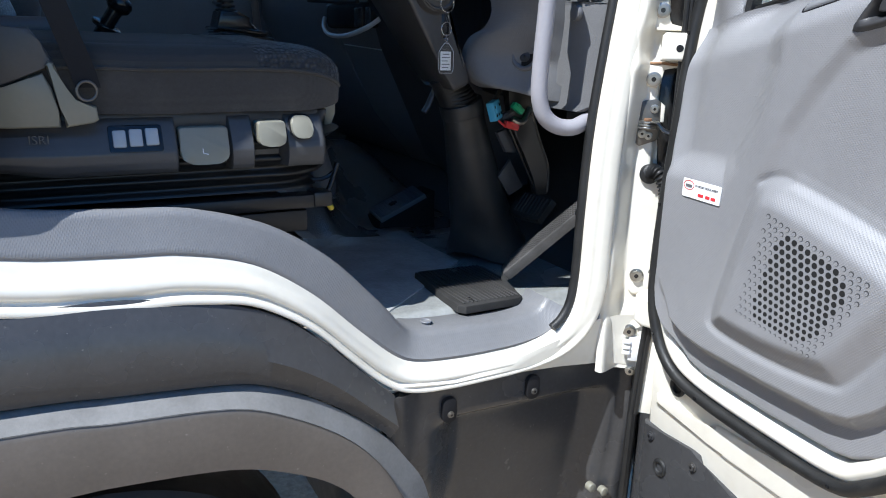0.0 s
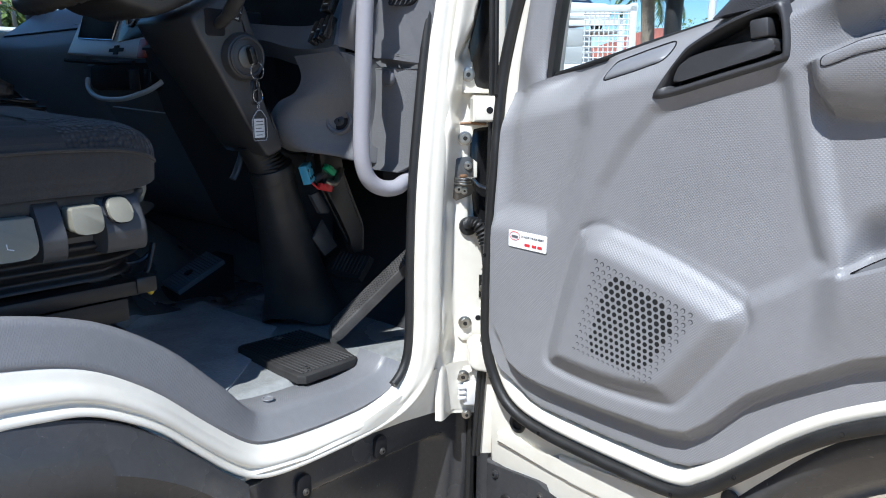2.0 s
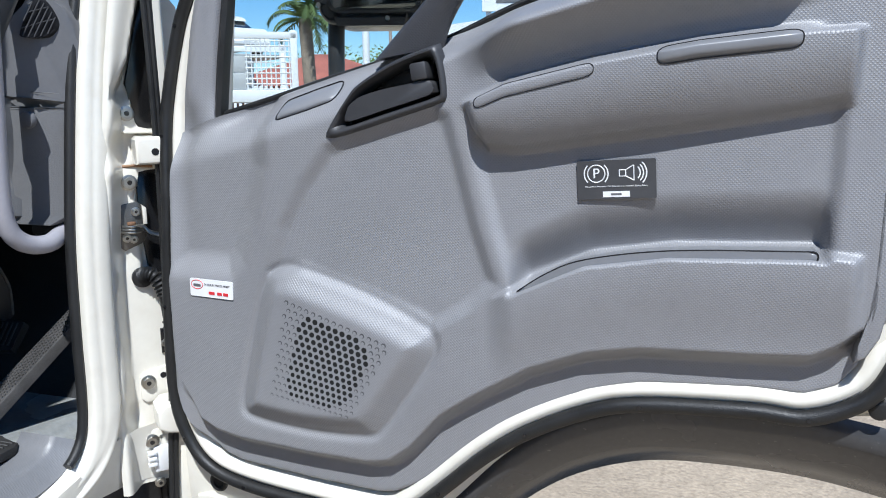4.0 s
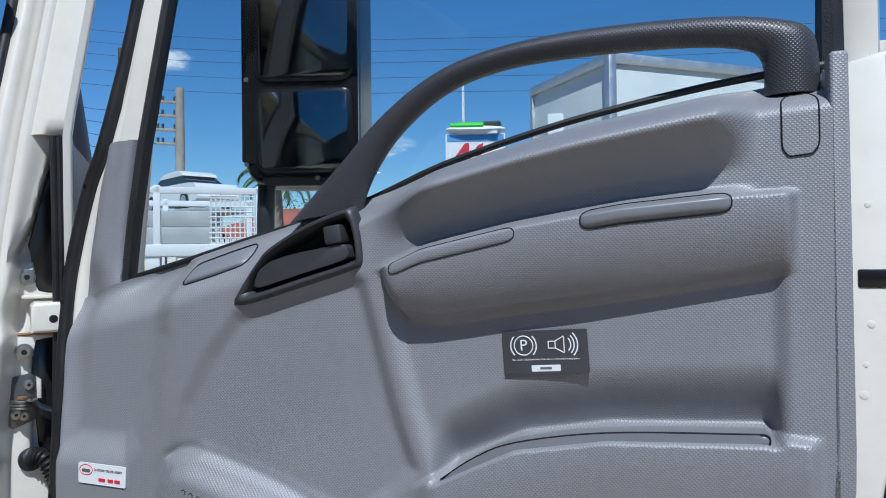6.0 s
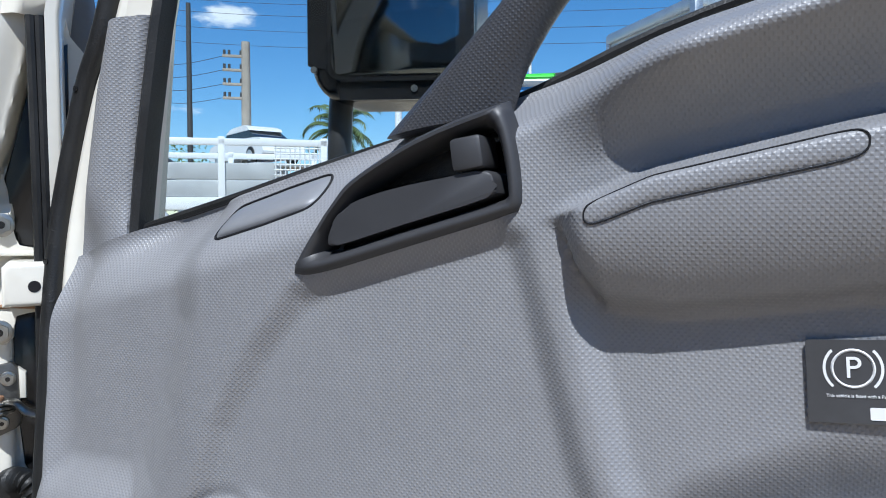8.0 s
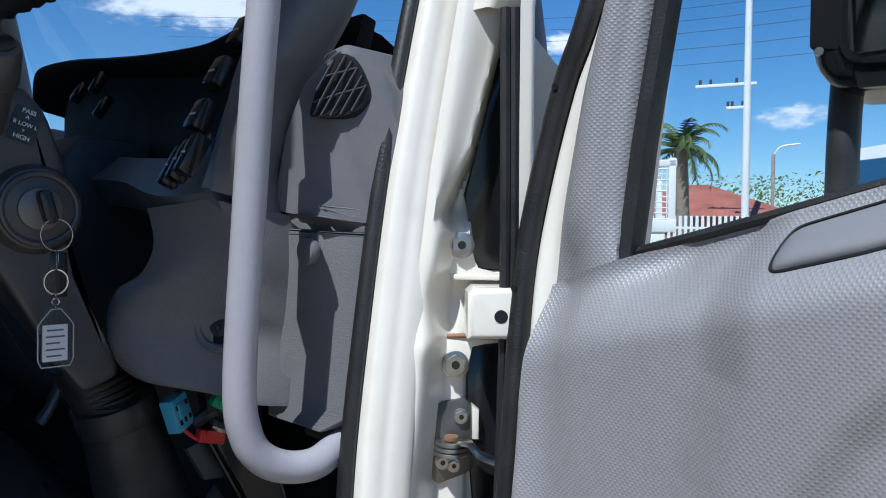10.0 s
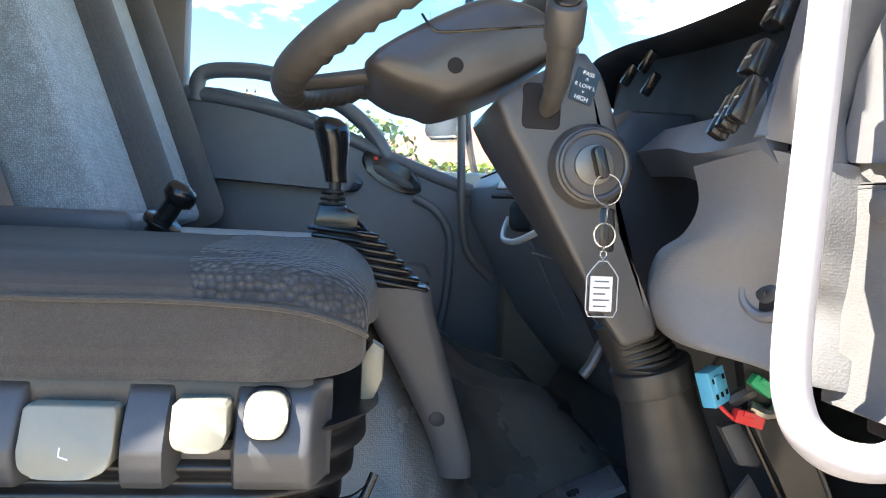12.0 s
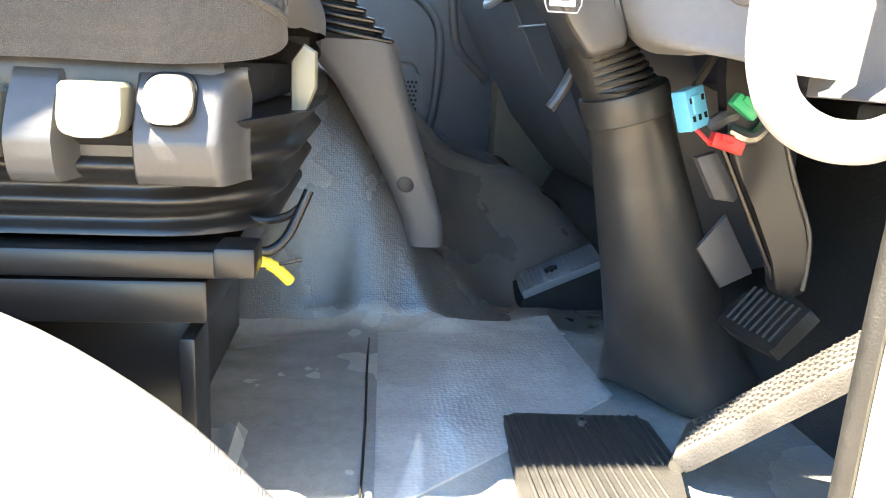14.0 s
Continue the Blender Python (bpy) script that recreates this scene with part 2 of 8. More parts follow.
def smooth(a, b, x):
    t = min(max((x - a) / (b - a), 0), 1) if a != b else float(x > a)
    return t * t * (3 - 2 * t)


def inside(poly, x, y):
    """Signed distance to a polygon, positive inside."""
    d, c, k = 1e9, False, len(poly)
    for i in range(k):
        ax, ay = poly[i]
        bx, by = poly[(i + 1) % k]
        ex, ey = bx - ax, by - ay
        t = min(max(((x - ax) * ex + (y - ay) * ey) / (ex * ex + ey * ey + 1e-12), 0), 1)
        d = min(d, math.hypot(x - ax - t * ex, y - ay - t * ey))
        if (ay > y) != (by > y) and x < (bx - ax) * (y - ay) / (by - ay) + ax:
            c = not c
    return d if c else -d


def letters(name, text, size, m, mat, parent=None, depth=0.0004):
    """Words in the built-in font as a mesh; m carries the text's plane."""
    cu = bpy.data.curves.new(name, "FONT")
    cu.body, cu.size, cu.extrude, cu.align_x, cu.align_y = text, size, depth, "CENTER", "CENTER"
    tmp = bpy.data.objects.new(name, cu)
    scene.collection.objects.link(tmp)
    bpy.context.view_layer.update()
    me = bpy.data.meshes.new_from_object(tmp.evaluated_get(bpy.context.evaluated_depsgraph_get()))
    bpy.data.objects.remove(tmp)
    bm = bmesh.new()
    bm.from_mesh(me)
    bpy.data.meshes.remove(me)
    bm.transform(m)
    return part(name, bm, mat, parent)


# ---- materials ----
TRIM = material("grey moulded trim", (0.226, 0.226, 0.235), 0.5, vary=0.05, vary_scale=5, spec=1.0, bump=0.24, bump_scale=250, pattern="dots", axes=((0.996, -0.087, 0), (0, 0, 1)))
TRIM_SILL = material("grey sill trim", (0.185, 0.187, 0.195), 0.45, vary=0.06, vary_scale=5, bump=0.15, bump_scale=260, pattern="dots", axes=((0, 1, 0), (0.7, 0, 0.7)), stain=0.06)
TRIM_SMOOTH = material("grey smooth trim", (0.2, 0.203, 0.213), 0.36, vary=0.05, bump=0.08, bump_scale=900)
TRIM_DARK = material("charcoal trim", (0.16, 0.183, 0.215), 0.38, vary=0.08, bump=0.15, bump_scale=500)
DASH_GREY = material("dash grey trim", (0.14, 0.14, 0.143), 0.5, vary=0.06, bump=0.2, bump_scale=420, pattern="cells")
DASH_SMOOTH = material("dash grey smooth", (0.13, 0.13, 0.136), 0.42, vary=0.06, bump=0.12, bump_scale=700)
DASH_BLUE = material("slate dash trim", (0.1, 0.115, 0.14), 0.4, vary=0.05, bump=0.1, bump_scale=600)
DASH_DARK = material("black dash trim", (0.03, 0.034, 0.042), 0.45, vary=0.1, bump=0.15, bump_scale=500)
HOOD_BLACK = material("matt black hood", (0.012, 0.012, 0.014), 0.7, vary=0.1, bump=0.1, bump_scale=500, spec=0.25)
COLUMN = material("black column plastic", (0.055, 0.053, 0.052), 0.33, vary=0.08, bump=0.1, bump_scale=800)
WHITE = material("cream white paint", (0.76, 0.725, 0.635), 0.3, vary=0.03, vary_scale=4, stain=0.12, stain_color=(0.45, 0.36, 0.24), coat=0.6)
# Dusty upper edge of the flare; its sunlight is put into the paler grey.
SUNLIT_DUSTY = material("dusty plastic in sunlight", (0.2, 0.198, 0.195), 0.4, vary=0.12, vary_scale=12, bump=0.15, bump_scale=400, stain=0.3, stain_color=(0.12, 0.115, 0.11))
# Brown base paints the sunlit ground's reflection; the stain adds pale specks.
FLARE = material("plastic tinted by ground reflection", (0.125, 0.108, 0.094), 0.32, vary=0.12, vary_scale=8, bump=0.12, bump_scale=500, stain=0.9, stain_color=(0.34, 0.31, 0.28), stain_scale=150, stain_from=0.69)
PLASTIC = material("weathered black plastic", (0.05, 0.05, 0.052), 0.26, vary=0.15, vary_scale=7, bump=0.1, bump_scale=400, stain=0.9, stain_color=(0.3, 0.29, 0.27), stain_scale=170, stain_from=0.68)
GLOSS_BLACK = material("gloss black", (0.012, 0.012, 0.013), 0.2, vary=0.05, bump=0.03, bump_scale=60)
DUST_RUBBER = material("dusty tread rubber", (0.075, 0.072, 0.07), 0.5, vary=0.25, vary_scale=25, bump=0.4, bump_scale=400)
PLATE_RUBBER = material("dusty black rubber plate", (0.032, 0.031, 0.03), 0.6, vary=0.2, vary_scale=25, bump=0.3, bump_scale=400, spec=0.3)
RUBBER = material("black rubber", (0.013, 0.013, 0.013), 0.5, vary=0.2, vary_scale=30, bump=0.4, bump_scale=500)
FABRIC = material("black seat cloth", (0.06, 0.057, 0.054), 0.95, sheen=0.12, fleck=0.25, vary=0.12, vary_scale=12, bump=0.7, bump_scale=900, pattern="cells", spec=0.2, stain=0.06, stain_color=(0.2, 0.18, 0.16))
FABRIC_TOP = material("black seat top cloth", (0.042, 0.044, 0.047), 0.95, sheen=0.1, fleck=0.2, vary=0.12, vary_scale=12, bump=0.5, bump_scale=1100, pattern="cells", spec=0.2)
FABRIC_GREY = material("grey seat cloth", (0.1, 0.103, 0.11), 0.95, sheen=0.2, fleck=0.3, vary=0.12, vary_scale=12, bump=0.7, bump_scale=500, pattern="cells", spec=0.2)
FABRIC_WOVEN = material("patterned seat cloth", (0.034, 0.036, 0.039), 0.6, sheen=0.15, fleck=0.6, vary=0.3, vary_scale=60, bump=1.0, bump_scale=150, pattern="cells", spec=0.25)
FABRIC_BLUE = material("slate seat cloth", (0.34, 0.41, 0.46), 0.9, sheen=0.2, fleck=0.35, vary=0.15, vary_scale=40, bump=0.8, bump_scale=300, pattern="cells", spec=0.2)
SILVER_DASH = material("pale metallic dash plastic", (0.56, 0.61, 0.66), 0.32, metal=0.2, vary=0.05)
SWITCH_GREY = material("pale grey switch plastic", (0.4, 0.42, 0.44), 0.35, vary=0.06)
IVORY = material("ivory plastic", (0.225, 0.216, 0.172), 0.36, vary=0.04, stain=0.1, stain_color=(0.35, 0.3, 0.22))
SEAT_GREY = material("grey seat plastic", (0.06, 0.061, 0.065), 0.4, vary=0.08, bump=0.15, bump_scale=700)
BOOT = material("black boot plastic", (0.024, 0.024, 0.024), 0.4, vary=0.12, vary_scale=14, bump=0.06, bump_scale=700, stain=0.06)
WHEEL_PLASTIC = material("worn wheel plastic", (0.06, 0.057, 0.054), 0.36, vary=0.1, bump=0.06, bump_scale=600)
SEAT_BLACK = material("black seat frame paint", (0.014, 0.014, 0.015), 0.35, vary=0.1, bump=0.05, bump_scale=300)
KICK = material("beige kick panel carpet", (0.17, 0.16, 0.14), 0.9, vary=0.15, bump=0.5, bump_scale=400)
LINING = material("pale grey lining cloth", (0.5, 0.5, 0.49), 0.9, vary=0.05, bump=0.3, bump_scale=600, spec=0.2)
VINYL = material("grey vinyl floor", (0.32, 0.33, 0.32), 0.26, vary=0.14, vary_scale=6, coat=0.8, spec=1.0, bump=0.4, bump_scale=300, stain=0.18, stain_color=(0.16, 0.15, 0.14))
# Same vinyl as the floor, darkened to hold the hump's shade.
SHADED_VINYL = material("glossy grained vinyl with hump shade", (0.09, 0.091, 0.09), 0.27, vary=0.14, vary_scale=6, coat=0.3, spec=0.8, bump=0.28, bump_scale=330, pattern="cells", stain=0.05, stain_color=(0.17, 0.155, 0.14), stain_scale=25)
BULKHEAD = material("black vinyl bulkhead", (0.045, 0.046, 0.048), 0.4, vary=0.15, vary_scale=8, bump=0.3, bump_scale=250)
VINYL_MAT = material("ribbed vinyl heel mat", (0.44, 0.442, 0.435), 0.24, coat=0.5, spec=0.8, vary=0.14, vary_scale=8, bump=0.18, bump_scale=190, pattern="cells", stain=0.2, stain_color=(0.17, 0.16, 0.15))
RAIL = material("lilac grey rail paint", (0.33, 0.32, 0.345), 0.35, vary=0.04, bump=0.06, bump_scale=300)
STEEL = material("zinc steel", (0.4, 0.39, 0.36), 0.35, metal=1.0, vary=0.15, vary_scale=40, stain=0.25, stain_color=(0.25, 0.15, 0.08))
STEEL_DULL = material("dull steel plate", (0.14, 0.135, 0.125), 0.4, metal=0.7, vary=0.2, vary_scale=40, stain=0.2, stain_color=(0.2, 0.13, 0.08))
RUSTY = material("rusty steel", (0.24, 0.13, 0.07), 0.7, metal=0.2, vary=0.3, vary_scale=80)
CHROME = material("chrome wire", (0.8, 0.8, 0.8), 0.12, metal=1.0, vary=0.02)
DARK_STEEL = material("dark coated steel", (0.035, 0.035, 0.037), 0.4, vary=0.2, vary_scale=20, bump=0.1, stain=0.1)
MIRROR = material("tinted mirror silver", (0.19, 0.19, 0.19), 0.06, metal=1.0, vary=0.01)
STICKER = material("white sticker", (0.78, 0.78, 0.78), 0.4, vary=0.03)
STICKER_GREY = material("charcoal sticker", (0.055, 0.055, 0.058), 0.4, vary=0.1)
INK_RED = material("red ink", (0.6, 0.03, 0.04), 0.5, vary=0.02)
INK_GREY = material("grey ink", (0.12, 0.12, 0.13), 0.5, vary=0.02)
PAPER = material("white paper", (0.8, 0.8, 0.78), 0.7, vary=0.03)
BLUE = material("blue connector plastic", (0.09, 0.4, 0.62), 0.4, vary=0.05)
GREEN = material("green connector plastic", (0.02, 0.35, 0.16), 0.4, vary=0.05)
RED = material("red connector plastic", (0.6, 0.03, 0.03), 0.4, vary=0.05)
YELLOW = material("yellow conduit", (0.65, 0.5, 0.05), 0.5, vary=0.08)
GLASS = clear_material("window glass", (0.93, 0.96, 0.95))
ACRYLIC = clear_material("clear acrylic", (0.95, 0.95, 0.95), 1.1)
# ---- the cab: door opening, sill, pillar and shell ----
truck = thing("truck_cab", (-1.87, 0.3, 0.45), "cream white truck cab with its driver's door open", "truck")

# The edge of the door opening, (y, z), down the rear pillar, along the sill and up the front pillar.
EDGE = [(-0.6, 1.095), (-0.4, 1.09), (-0.25, 1.083), (-0.15, 1.076), (-0.08, 1.066), (-0.01, 1.056), (0.08, 1.05), (0.152, 1.045), (0.241, 1.022),
        (0.322, 0.97), (0.394, 0.902), (0.453, 0.85), (0.493, 0.832), (0.56, 0.825), (0.635, 0.824), (0.70, 0.828), (0.75, 0.842), (0.782, 0.875),
        (0.794, 0.93), (0.797, 1.05), (0.803, 1.18), (0.817, 1.3), (0.838, 1.44), (0.867, 1.58), (0.92, 1.8), (0.96, 2.0)]
EDGE_CURVE = [(p[0], p[1]) for p in spline(EDGE, 5)]


def sweep(path, section, closed=False, bm=None):
    """A section of (x, n) along a (y, z) path; n counts away from the opening."""
    rings = []
    for i, (y, z) in enumerate(path):
        a, b = path[max(i - 1, 0)], path[min(i + 1, len(path) - 1)]
        d = Vector((b[0] - a[0], b[1] - a[1])).normalized()
        rings.append([Vector((x, y + n * d.y, z - n * d.x)) for x, n in section])
    return loft(rings, closed, caps=closed, bm=bm)


def along(i0, i1):
    return EDGE_CURVE[i0 * 5:i1 * 5 + 1]


FLANGE = [(-1.03, -0.002), (-0.992, 0.0), (-0.985, 0.004), (-0.981, 0.012), (-0.977, 0.021), (-0.971, 0.028), (-0.967, 0.035), (-0.966, 0.043), (-0.969, 0.0485), (-0.972, 0.051), (-0.97, 0.0545), (-0.964, 0.058), (-0.962, 0.064), (-0.965, 0.069), (-0.985, 0.072)]
FLANGE_WIDTH = [(-0.6, 1.0), (0.1, 1.0), (0.2, 0.9), (0.27, 0.76), (0.36, 0.62), (0.42, 0.66), (0.48, 0.7), (0.6, 0.62), (0.8, 0.6)]
PILLAR = [(-0.984, -0.002), (-0.975, -0.004), (-0.962, -0.006), (-0.956, -0.005), (-0.951, 0.001), (-0.948, 0.008), (-0.944, 0.014), (-0.941, 0.022), (-0.94, 0.029), (-0.942, 0.035), (-0.952, 0.044)]


def even(section, n=30):
    """The section's corners joined by n even steps of a curve."""
    c = spline(section, 8)
    return [c[round(k * (len(c) - 1) / n)] for k in range(n + 1)]


flange_even, pillar_even = even([(x, n, 0) for x, n in FLANGE]), even([(x, n, 0) for x, n in PILLAR])
rings = []
for i, (y, z) in enumerate(EDGE_CURVE):
    a, b = EDGE_CURVE[max(i - 1, 0)], EDGE_CURVE[min(i + 1, len(EDGE_CURVE) - 1)]
    d = Vector((b[0] - a[0], b[1] - a[1])).normalized()
    k = smooth(14.5, 18.0, i / 5)
    wide = lerp_table(y, FLANGE_WIDTH)
    ring = []
    for f, g in zip(flange_even, pillar_even):
        n = f[1] * wide + (g[1] - f[1] * wide) * k
        ring.append(Vector((f[0] + (g[0] - f[0]) * k, y + n * d.y, z - n * d.x)))
    rings.append(ring)
part("door_opening_frame", loft(rings, False), WHITE, truck, "cream white painted door opening flange", 60)
part("opening_seal", sweep(along(16, 25), [(-0.976 + 0.008 * math.cos(a), -0.009 + 0.007 * math.sin(a)) for a in (math.pi * 2 * k / 10 for k in range(10))], True), RUBBER,
     truck, "black rubber door opening seal")
REAR = [(-0.3, 1.402), (-0.12, 1.401), (-0.067, 1.398), (-0.046, 1.389), (-0.036, 1.368), (-0.033, 1.315), (-0.037, 1.25), (-0.041, 1.18), (-0.05, 1.157), (-0.073, 1.146), (-0.14, 1.14), (-0.3, 1.135)]
rear_curve = [(p[0], p[1]) for p in spline(REAR, 6)]
part("rear_opening_seal", sweep(rear_curve, [(-0.985 + 0.0085 * math.cos(a), 0.008 + 0.007 * math.sin(a)) for a in (math.pi * 2 * k / 10 for k in range(10))], True), GLOSS_BLACK,
     truck, "black rubber door opening seal")
part("rear_pillar_trim", prism([(p[0] - 0.006, p[1]) for p in rear_curve] + [(-0.55, 1.12), (-0.55, 2.05)], lambda a, b, d: Vector((d, a, b)), -1.06, -0.99, 0.006), DASH_DARK, truck, "charcoal rear pillar trim")

# Grey scuff trim over the inner edge of the sill.
scuff_path = along(3, 17)
top_rise = [(-0.1, 0.055), (0.15, 0.056), (0.22, 0.053), (0.33, 0.053), (0.4, 0.05), (0.45, 0.042), (0.5, 0.038), (0.6, 0.038), (0.8, 0.03)]
rings = []
for i, (y, z) in enumerate(scuff_path):
    a, b = scuff_path[max(i - 1, 0)], scuff_path[min(i + 1, len(scuff_path) - 1)]
    d = Vector((b[0] - a[0], b[1] - a[1])).normalized()
    h = lerp_table(y, top_rise)
    low = smooth(0.4, 0.5, y)
    crest = ((-0.985, 0.004), (-0.983, -0.002), (-0.986, -0.007), (-0.994, -h * 0.8), (-0.998, -h * 0.95), (-1.004, -h), (-1.018, -h + 0.006), (-1.034, -h + 0.03), (-1.045, 0.0))
    tread_in = ((-0.985, 0.004), (-0.983, -0.002), (-0.99, -0.006), (-1.006, -h * 0.8), (-1.012, -h * 0.95), (-1.02, -h), (-1.07, -h - 0.002), (-1.078, -h + 0.006), (-1.08, -h + 0.05))
    rings.append([Vector((x, y + n * d.y, z - n * d.x)) for x, n in (Vector(p).lerp(Vector(q), low) for p, q in zip(crest, tread_in))])
scuff = part("sill_scuff_trim", loft(rings, False), TRIM_SILL, truck, "grey moulded plastic sill trim", 50)
for y in (0.537, 0.749):
    bm = torus((-1.045, y, 0.8695), (0, 0, 1), 0.0085, 0.0016, 20, 6)
    cyl((-1.045, y, 0.862), (-1.045, y, 0.8695), 0.0075, 16, bm=bm)
    part("screw_well", bm, TRIM_SMOOTH, scuff)

# Front jamb: a plane behind the pillar's corner, that carries the hinges.
JB, JS, JN = Vector((-0.937, 0.893, 0)), Vector((0.692, 0.722, 0)), Vector((0.722, -0.692, 0))
JR = Matrix.Rotation(radians(46), 3, "Z")


def on_jamb(s, z, d=0.0):
    """A point on the jamb: s along it from its middle, d out of it."""
    return JB + JS * s + JN * d + Vector((0, 0, z))


def jamb_plate(outline, thick, bm=None, base=-0.004, bevel=0.002):
    return prism(outline, on_jamb, base, thick, bevel, bm)


PILLAR_Y = [(0.76, 0.80), (1.05, 0.80), (1.18, 0.803), (1.3, 0.817), (1.44, 0.838), (1.58, 0.867), (1.8, 0.92), (2.06, 0.97)]


def jamb(i, j):
    z = 0.76 + 1.3 * i
    start = -0.05 + 0.72 * (lerp_table(z, PILLAR_Y) - 0.80)
    sharp = smooth(1.385, 1.41, z)
    ridge = lerp_table(z, [(1.38, -0.03), (1.408, -0.02), (1.454, 0.002), (1.522, 0.018), (1.558, 0.028), (1.7, 0.05), (2.1, 0.11)])
    corner = ridge * sharp + (start + 0.002) * (1 - sharp)
    end = min(start + 0.097, max(lerp_table(z, [(1.5, 0.12), (1.57, 0.062), (1.6, 0.057), (1.7, 0.052), (2.1, 0.052)]), start + 0.028))
    s = start - 0.008 + (end - start + 0.008) * j
    soft = 0.026 - 0.018 * sharp
    d = 0.035 - 0.01 * sharp * smooth(start, corner, s) - (0.035 + 0.012 * sharp) * smooth(corner, corner + soft, s) - 0.004 * (1 - smooth(-0.008, 0.0, s - start))
    for zc, w, dep in ((1.325, 0.022, -0.012), (1.286, 0.012, 0.007), (1.15, 0.02, -0.004), (0.885, 0.022, -0.012), (0.96, 0.03, 0.004)):
        d += dep * math.exp(-((z - zc) / w) ** 2) * math.exp(-((s - corner - 0.012) / 0.016) ** 2) * (1 - sharp)
    d -= 0.012 * smooth(0.0, 0.006, s) * smooth(1.1, 1.12, z) * (1 - smooth(1.29, 1.295, z)) * (1 - sharp)
    d -= 0.016 * smooth(0.006, 0.01, s) * smooth(1.345, 1.352, z) * (1 - sharp)
    return on_jamb(s, z, d)


part("front_door_jamb", sheet(jamb, 170, 40), WHITE, truck, "cream white pressed steel door jamb", 60)
part("lower_jamb", loft([[Vector((x, y, z)) for x, y, z in row] for row in (
    ((-0.985, 0.44, 0.79), (-0.985, 0.55, 0.783), (-0.985, 0.66, 0.782), (-0.985, 0.76, 0.776), (-0.98, 0.84, 0.77), (-0.965, 0.885, 0.766), (-0.93, 0.915, 0.765)),
    ((-0.966, 0.44, 0.797), (-0.966, 0.55, 0.785), (-0.966, 0.66, 0.784), (-0.966, 0.76, 0.778), (-0.962, 0.835, 0.772), (-0.95, 0.878, 0.768), (-0.925, 0.905, 0.767)),
    ((-0.963, 0.44, 0.803), (-0.963, 0.55, 0.79), (-0.963, 0.66, 0.792), (-0.961, 0.77, 0.795), (-0.957, 0.835, 0.81), (-0.947, 0.87, 0.815), (-0.928, 0.9, 0.815)),
    ((-0.975, 0.44, 0.81), (-0.975, 0.55, 0.80), (-0.97, 0.66, 0.805), (-0.96, 0.785, 0.84), (-0.952, 0.825, 0.86), (-0.945, 0.862, 0.865), (-0.932, 0.895, 0.865)))], False), WHITE, truck,
     "cream white lower corner of the jamb", 60)
part("pillar_return", jamb_plate([(0.022, 0.70), (0.054, 0.70), (0.056, 0.86), (0.03, 0.86)], 0.046, base=0.03), WHITE, truck, "cream white return of the pillar below the hinge")


def corner_sheet(i, j):
    z = 1.3 + 0.78 * i
    over = 0.72 * max(0.0, lerp_table(z, PILLAR_Y) - 0.867)
    s, d = lerp_table(j, [(0, 0.041), (0.25, 0.052), (0.4, 0.055), (1, 0.06)]), lerp_table(j, [(0, 0.058), (0.25, 0.055), (0.4, 0.045), (1, -0.16)])
    return on_jamb(s + over + 0.006 * (1.575 - z), z, d)


part("corner_panel", sheet(corner_sheet, 20, 16), WHITE, truck, "cream white outer corner panel", 60)
bm = bmesh.new()
for ds in (0.0, 0.0075):
    tube(spline([on_jamb(0.029 + ds, 1.57, 0.055), on_jamb(0.031 + ds, 1.45, 0.055), on_jamb(0.032 + ds, 1.3, 0.054), on_jamb(0.029 + ds, 1.1, 0.05), on_jamb(0.027 + ds, 0.96, 0.05), on_jamb(0.018 + ds, 0.83, 0.05), on_jamb(0.011 + ds, 0.7, 0.05)], 8), 0.0046, 8, bm)
part("corner_seal", bm, RUBBER, truck, "black double rubber strip beside the hinges")


def shoulder(i, j):
    """Smooth face of the pillar above the corner strip."""
    z = 1.574 + 0.49 * i
    a = -0.046 + 0.72 * (lerp_table(z, PILLAR_Y) - 0.80)
    b = 0.043 + 0.72 * max(0.0, lerp_table(z, PILLAR_Y) - 0.867) + 0.006 * (1.575 - z)
    return on_jamb(a + (b - a) * j, z, 0.032 + 0.0255 * j + 0.004 * math.sin(math.pi * j) - 0.012 * (1 - smooth(0.0, 0.02, i)) * smooth(0.3, 0.6, j))


part("pillar_shoulder", sheet(shoulder, 40, 14), WHITE, truck, "cream white pressed pillar face", 60)
part("jamb_pocket", jamb_plate([(0.06, 1.35), (0.06, 1.56), (0.03, 1.545), (0.014, 1.47), (0.0, 1.42), (0.006, 1.4), (0.006, 1.352)], -0.0085, base=-0.02), GLOSS_BLACK, truck, "black pillar garnish")
part("jamb_gap_strip", jamb_plate([(0.004, 1.288), (0.06, 1.288), (0.06, 0.76), (0.03, 0.76), (0.026, 1.1), (0.012, 1.13), (0.006, 1.2)], -0.006, base=-0.012), GLOSS_BLACK, truck, "black plastic cover behind the hinges")


def bolt(name, c, axis, parent, r=0.009, washer=True, m=STEEL):
    c, axis = Vector(c), Vector(axis).normalized()
    bm = bmesh.new()
    if washer:
        cyl(c, c + axis * 0.0022, r * 1.32, 20, 0.0006, bm)
    cyl(c + axis * 0.001, c + axis * r * 0.95, r, 6, 0, bm)
    n0 = len(bm.faces)
    cyl(c + axis * r * 0.7, c + axis * r * 0.98, r * 0.42, 12, 0, bm)
    bm.faces.ensure_lookup_table()
    for f in bm.faces[n0:]:
        f.material_index = 1
    return part(name, bm, [m, GLOSS_BLACK], parent, "", 25)


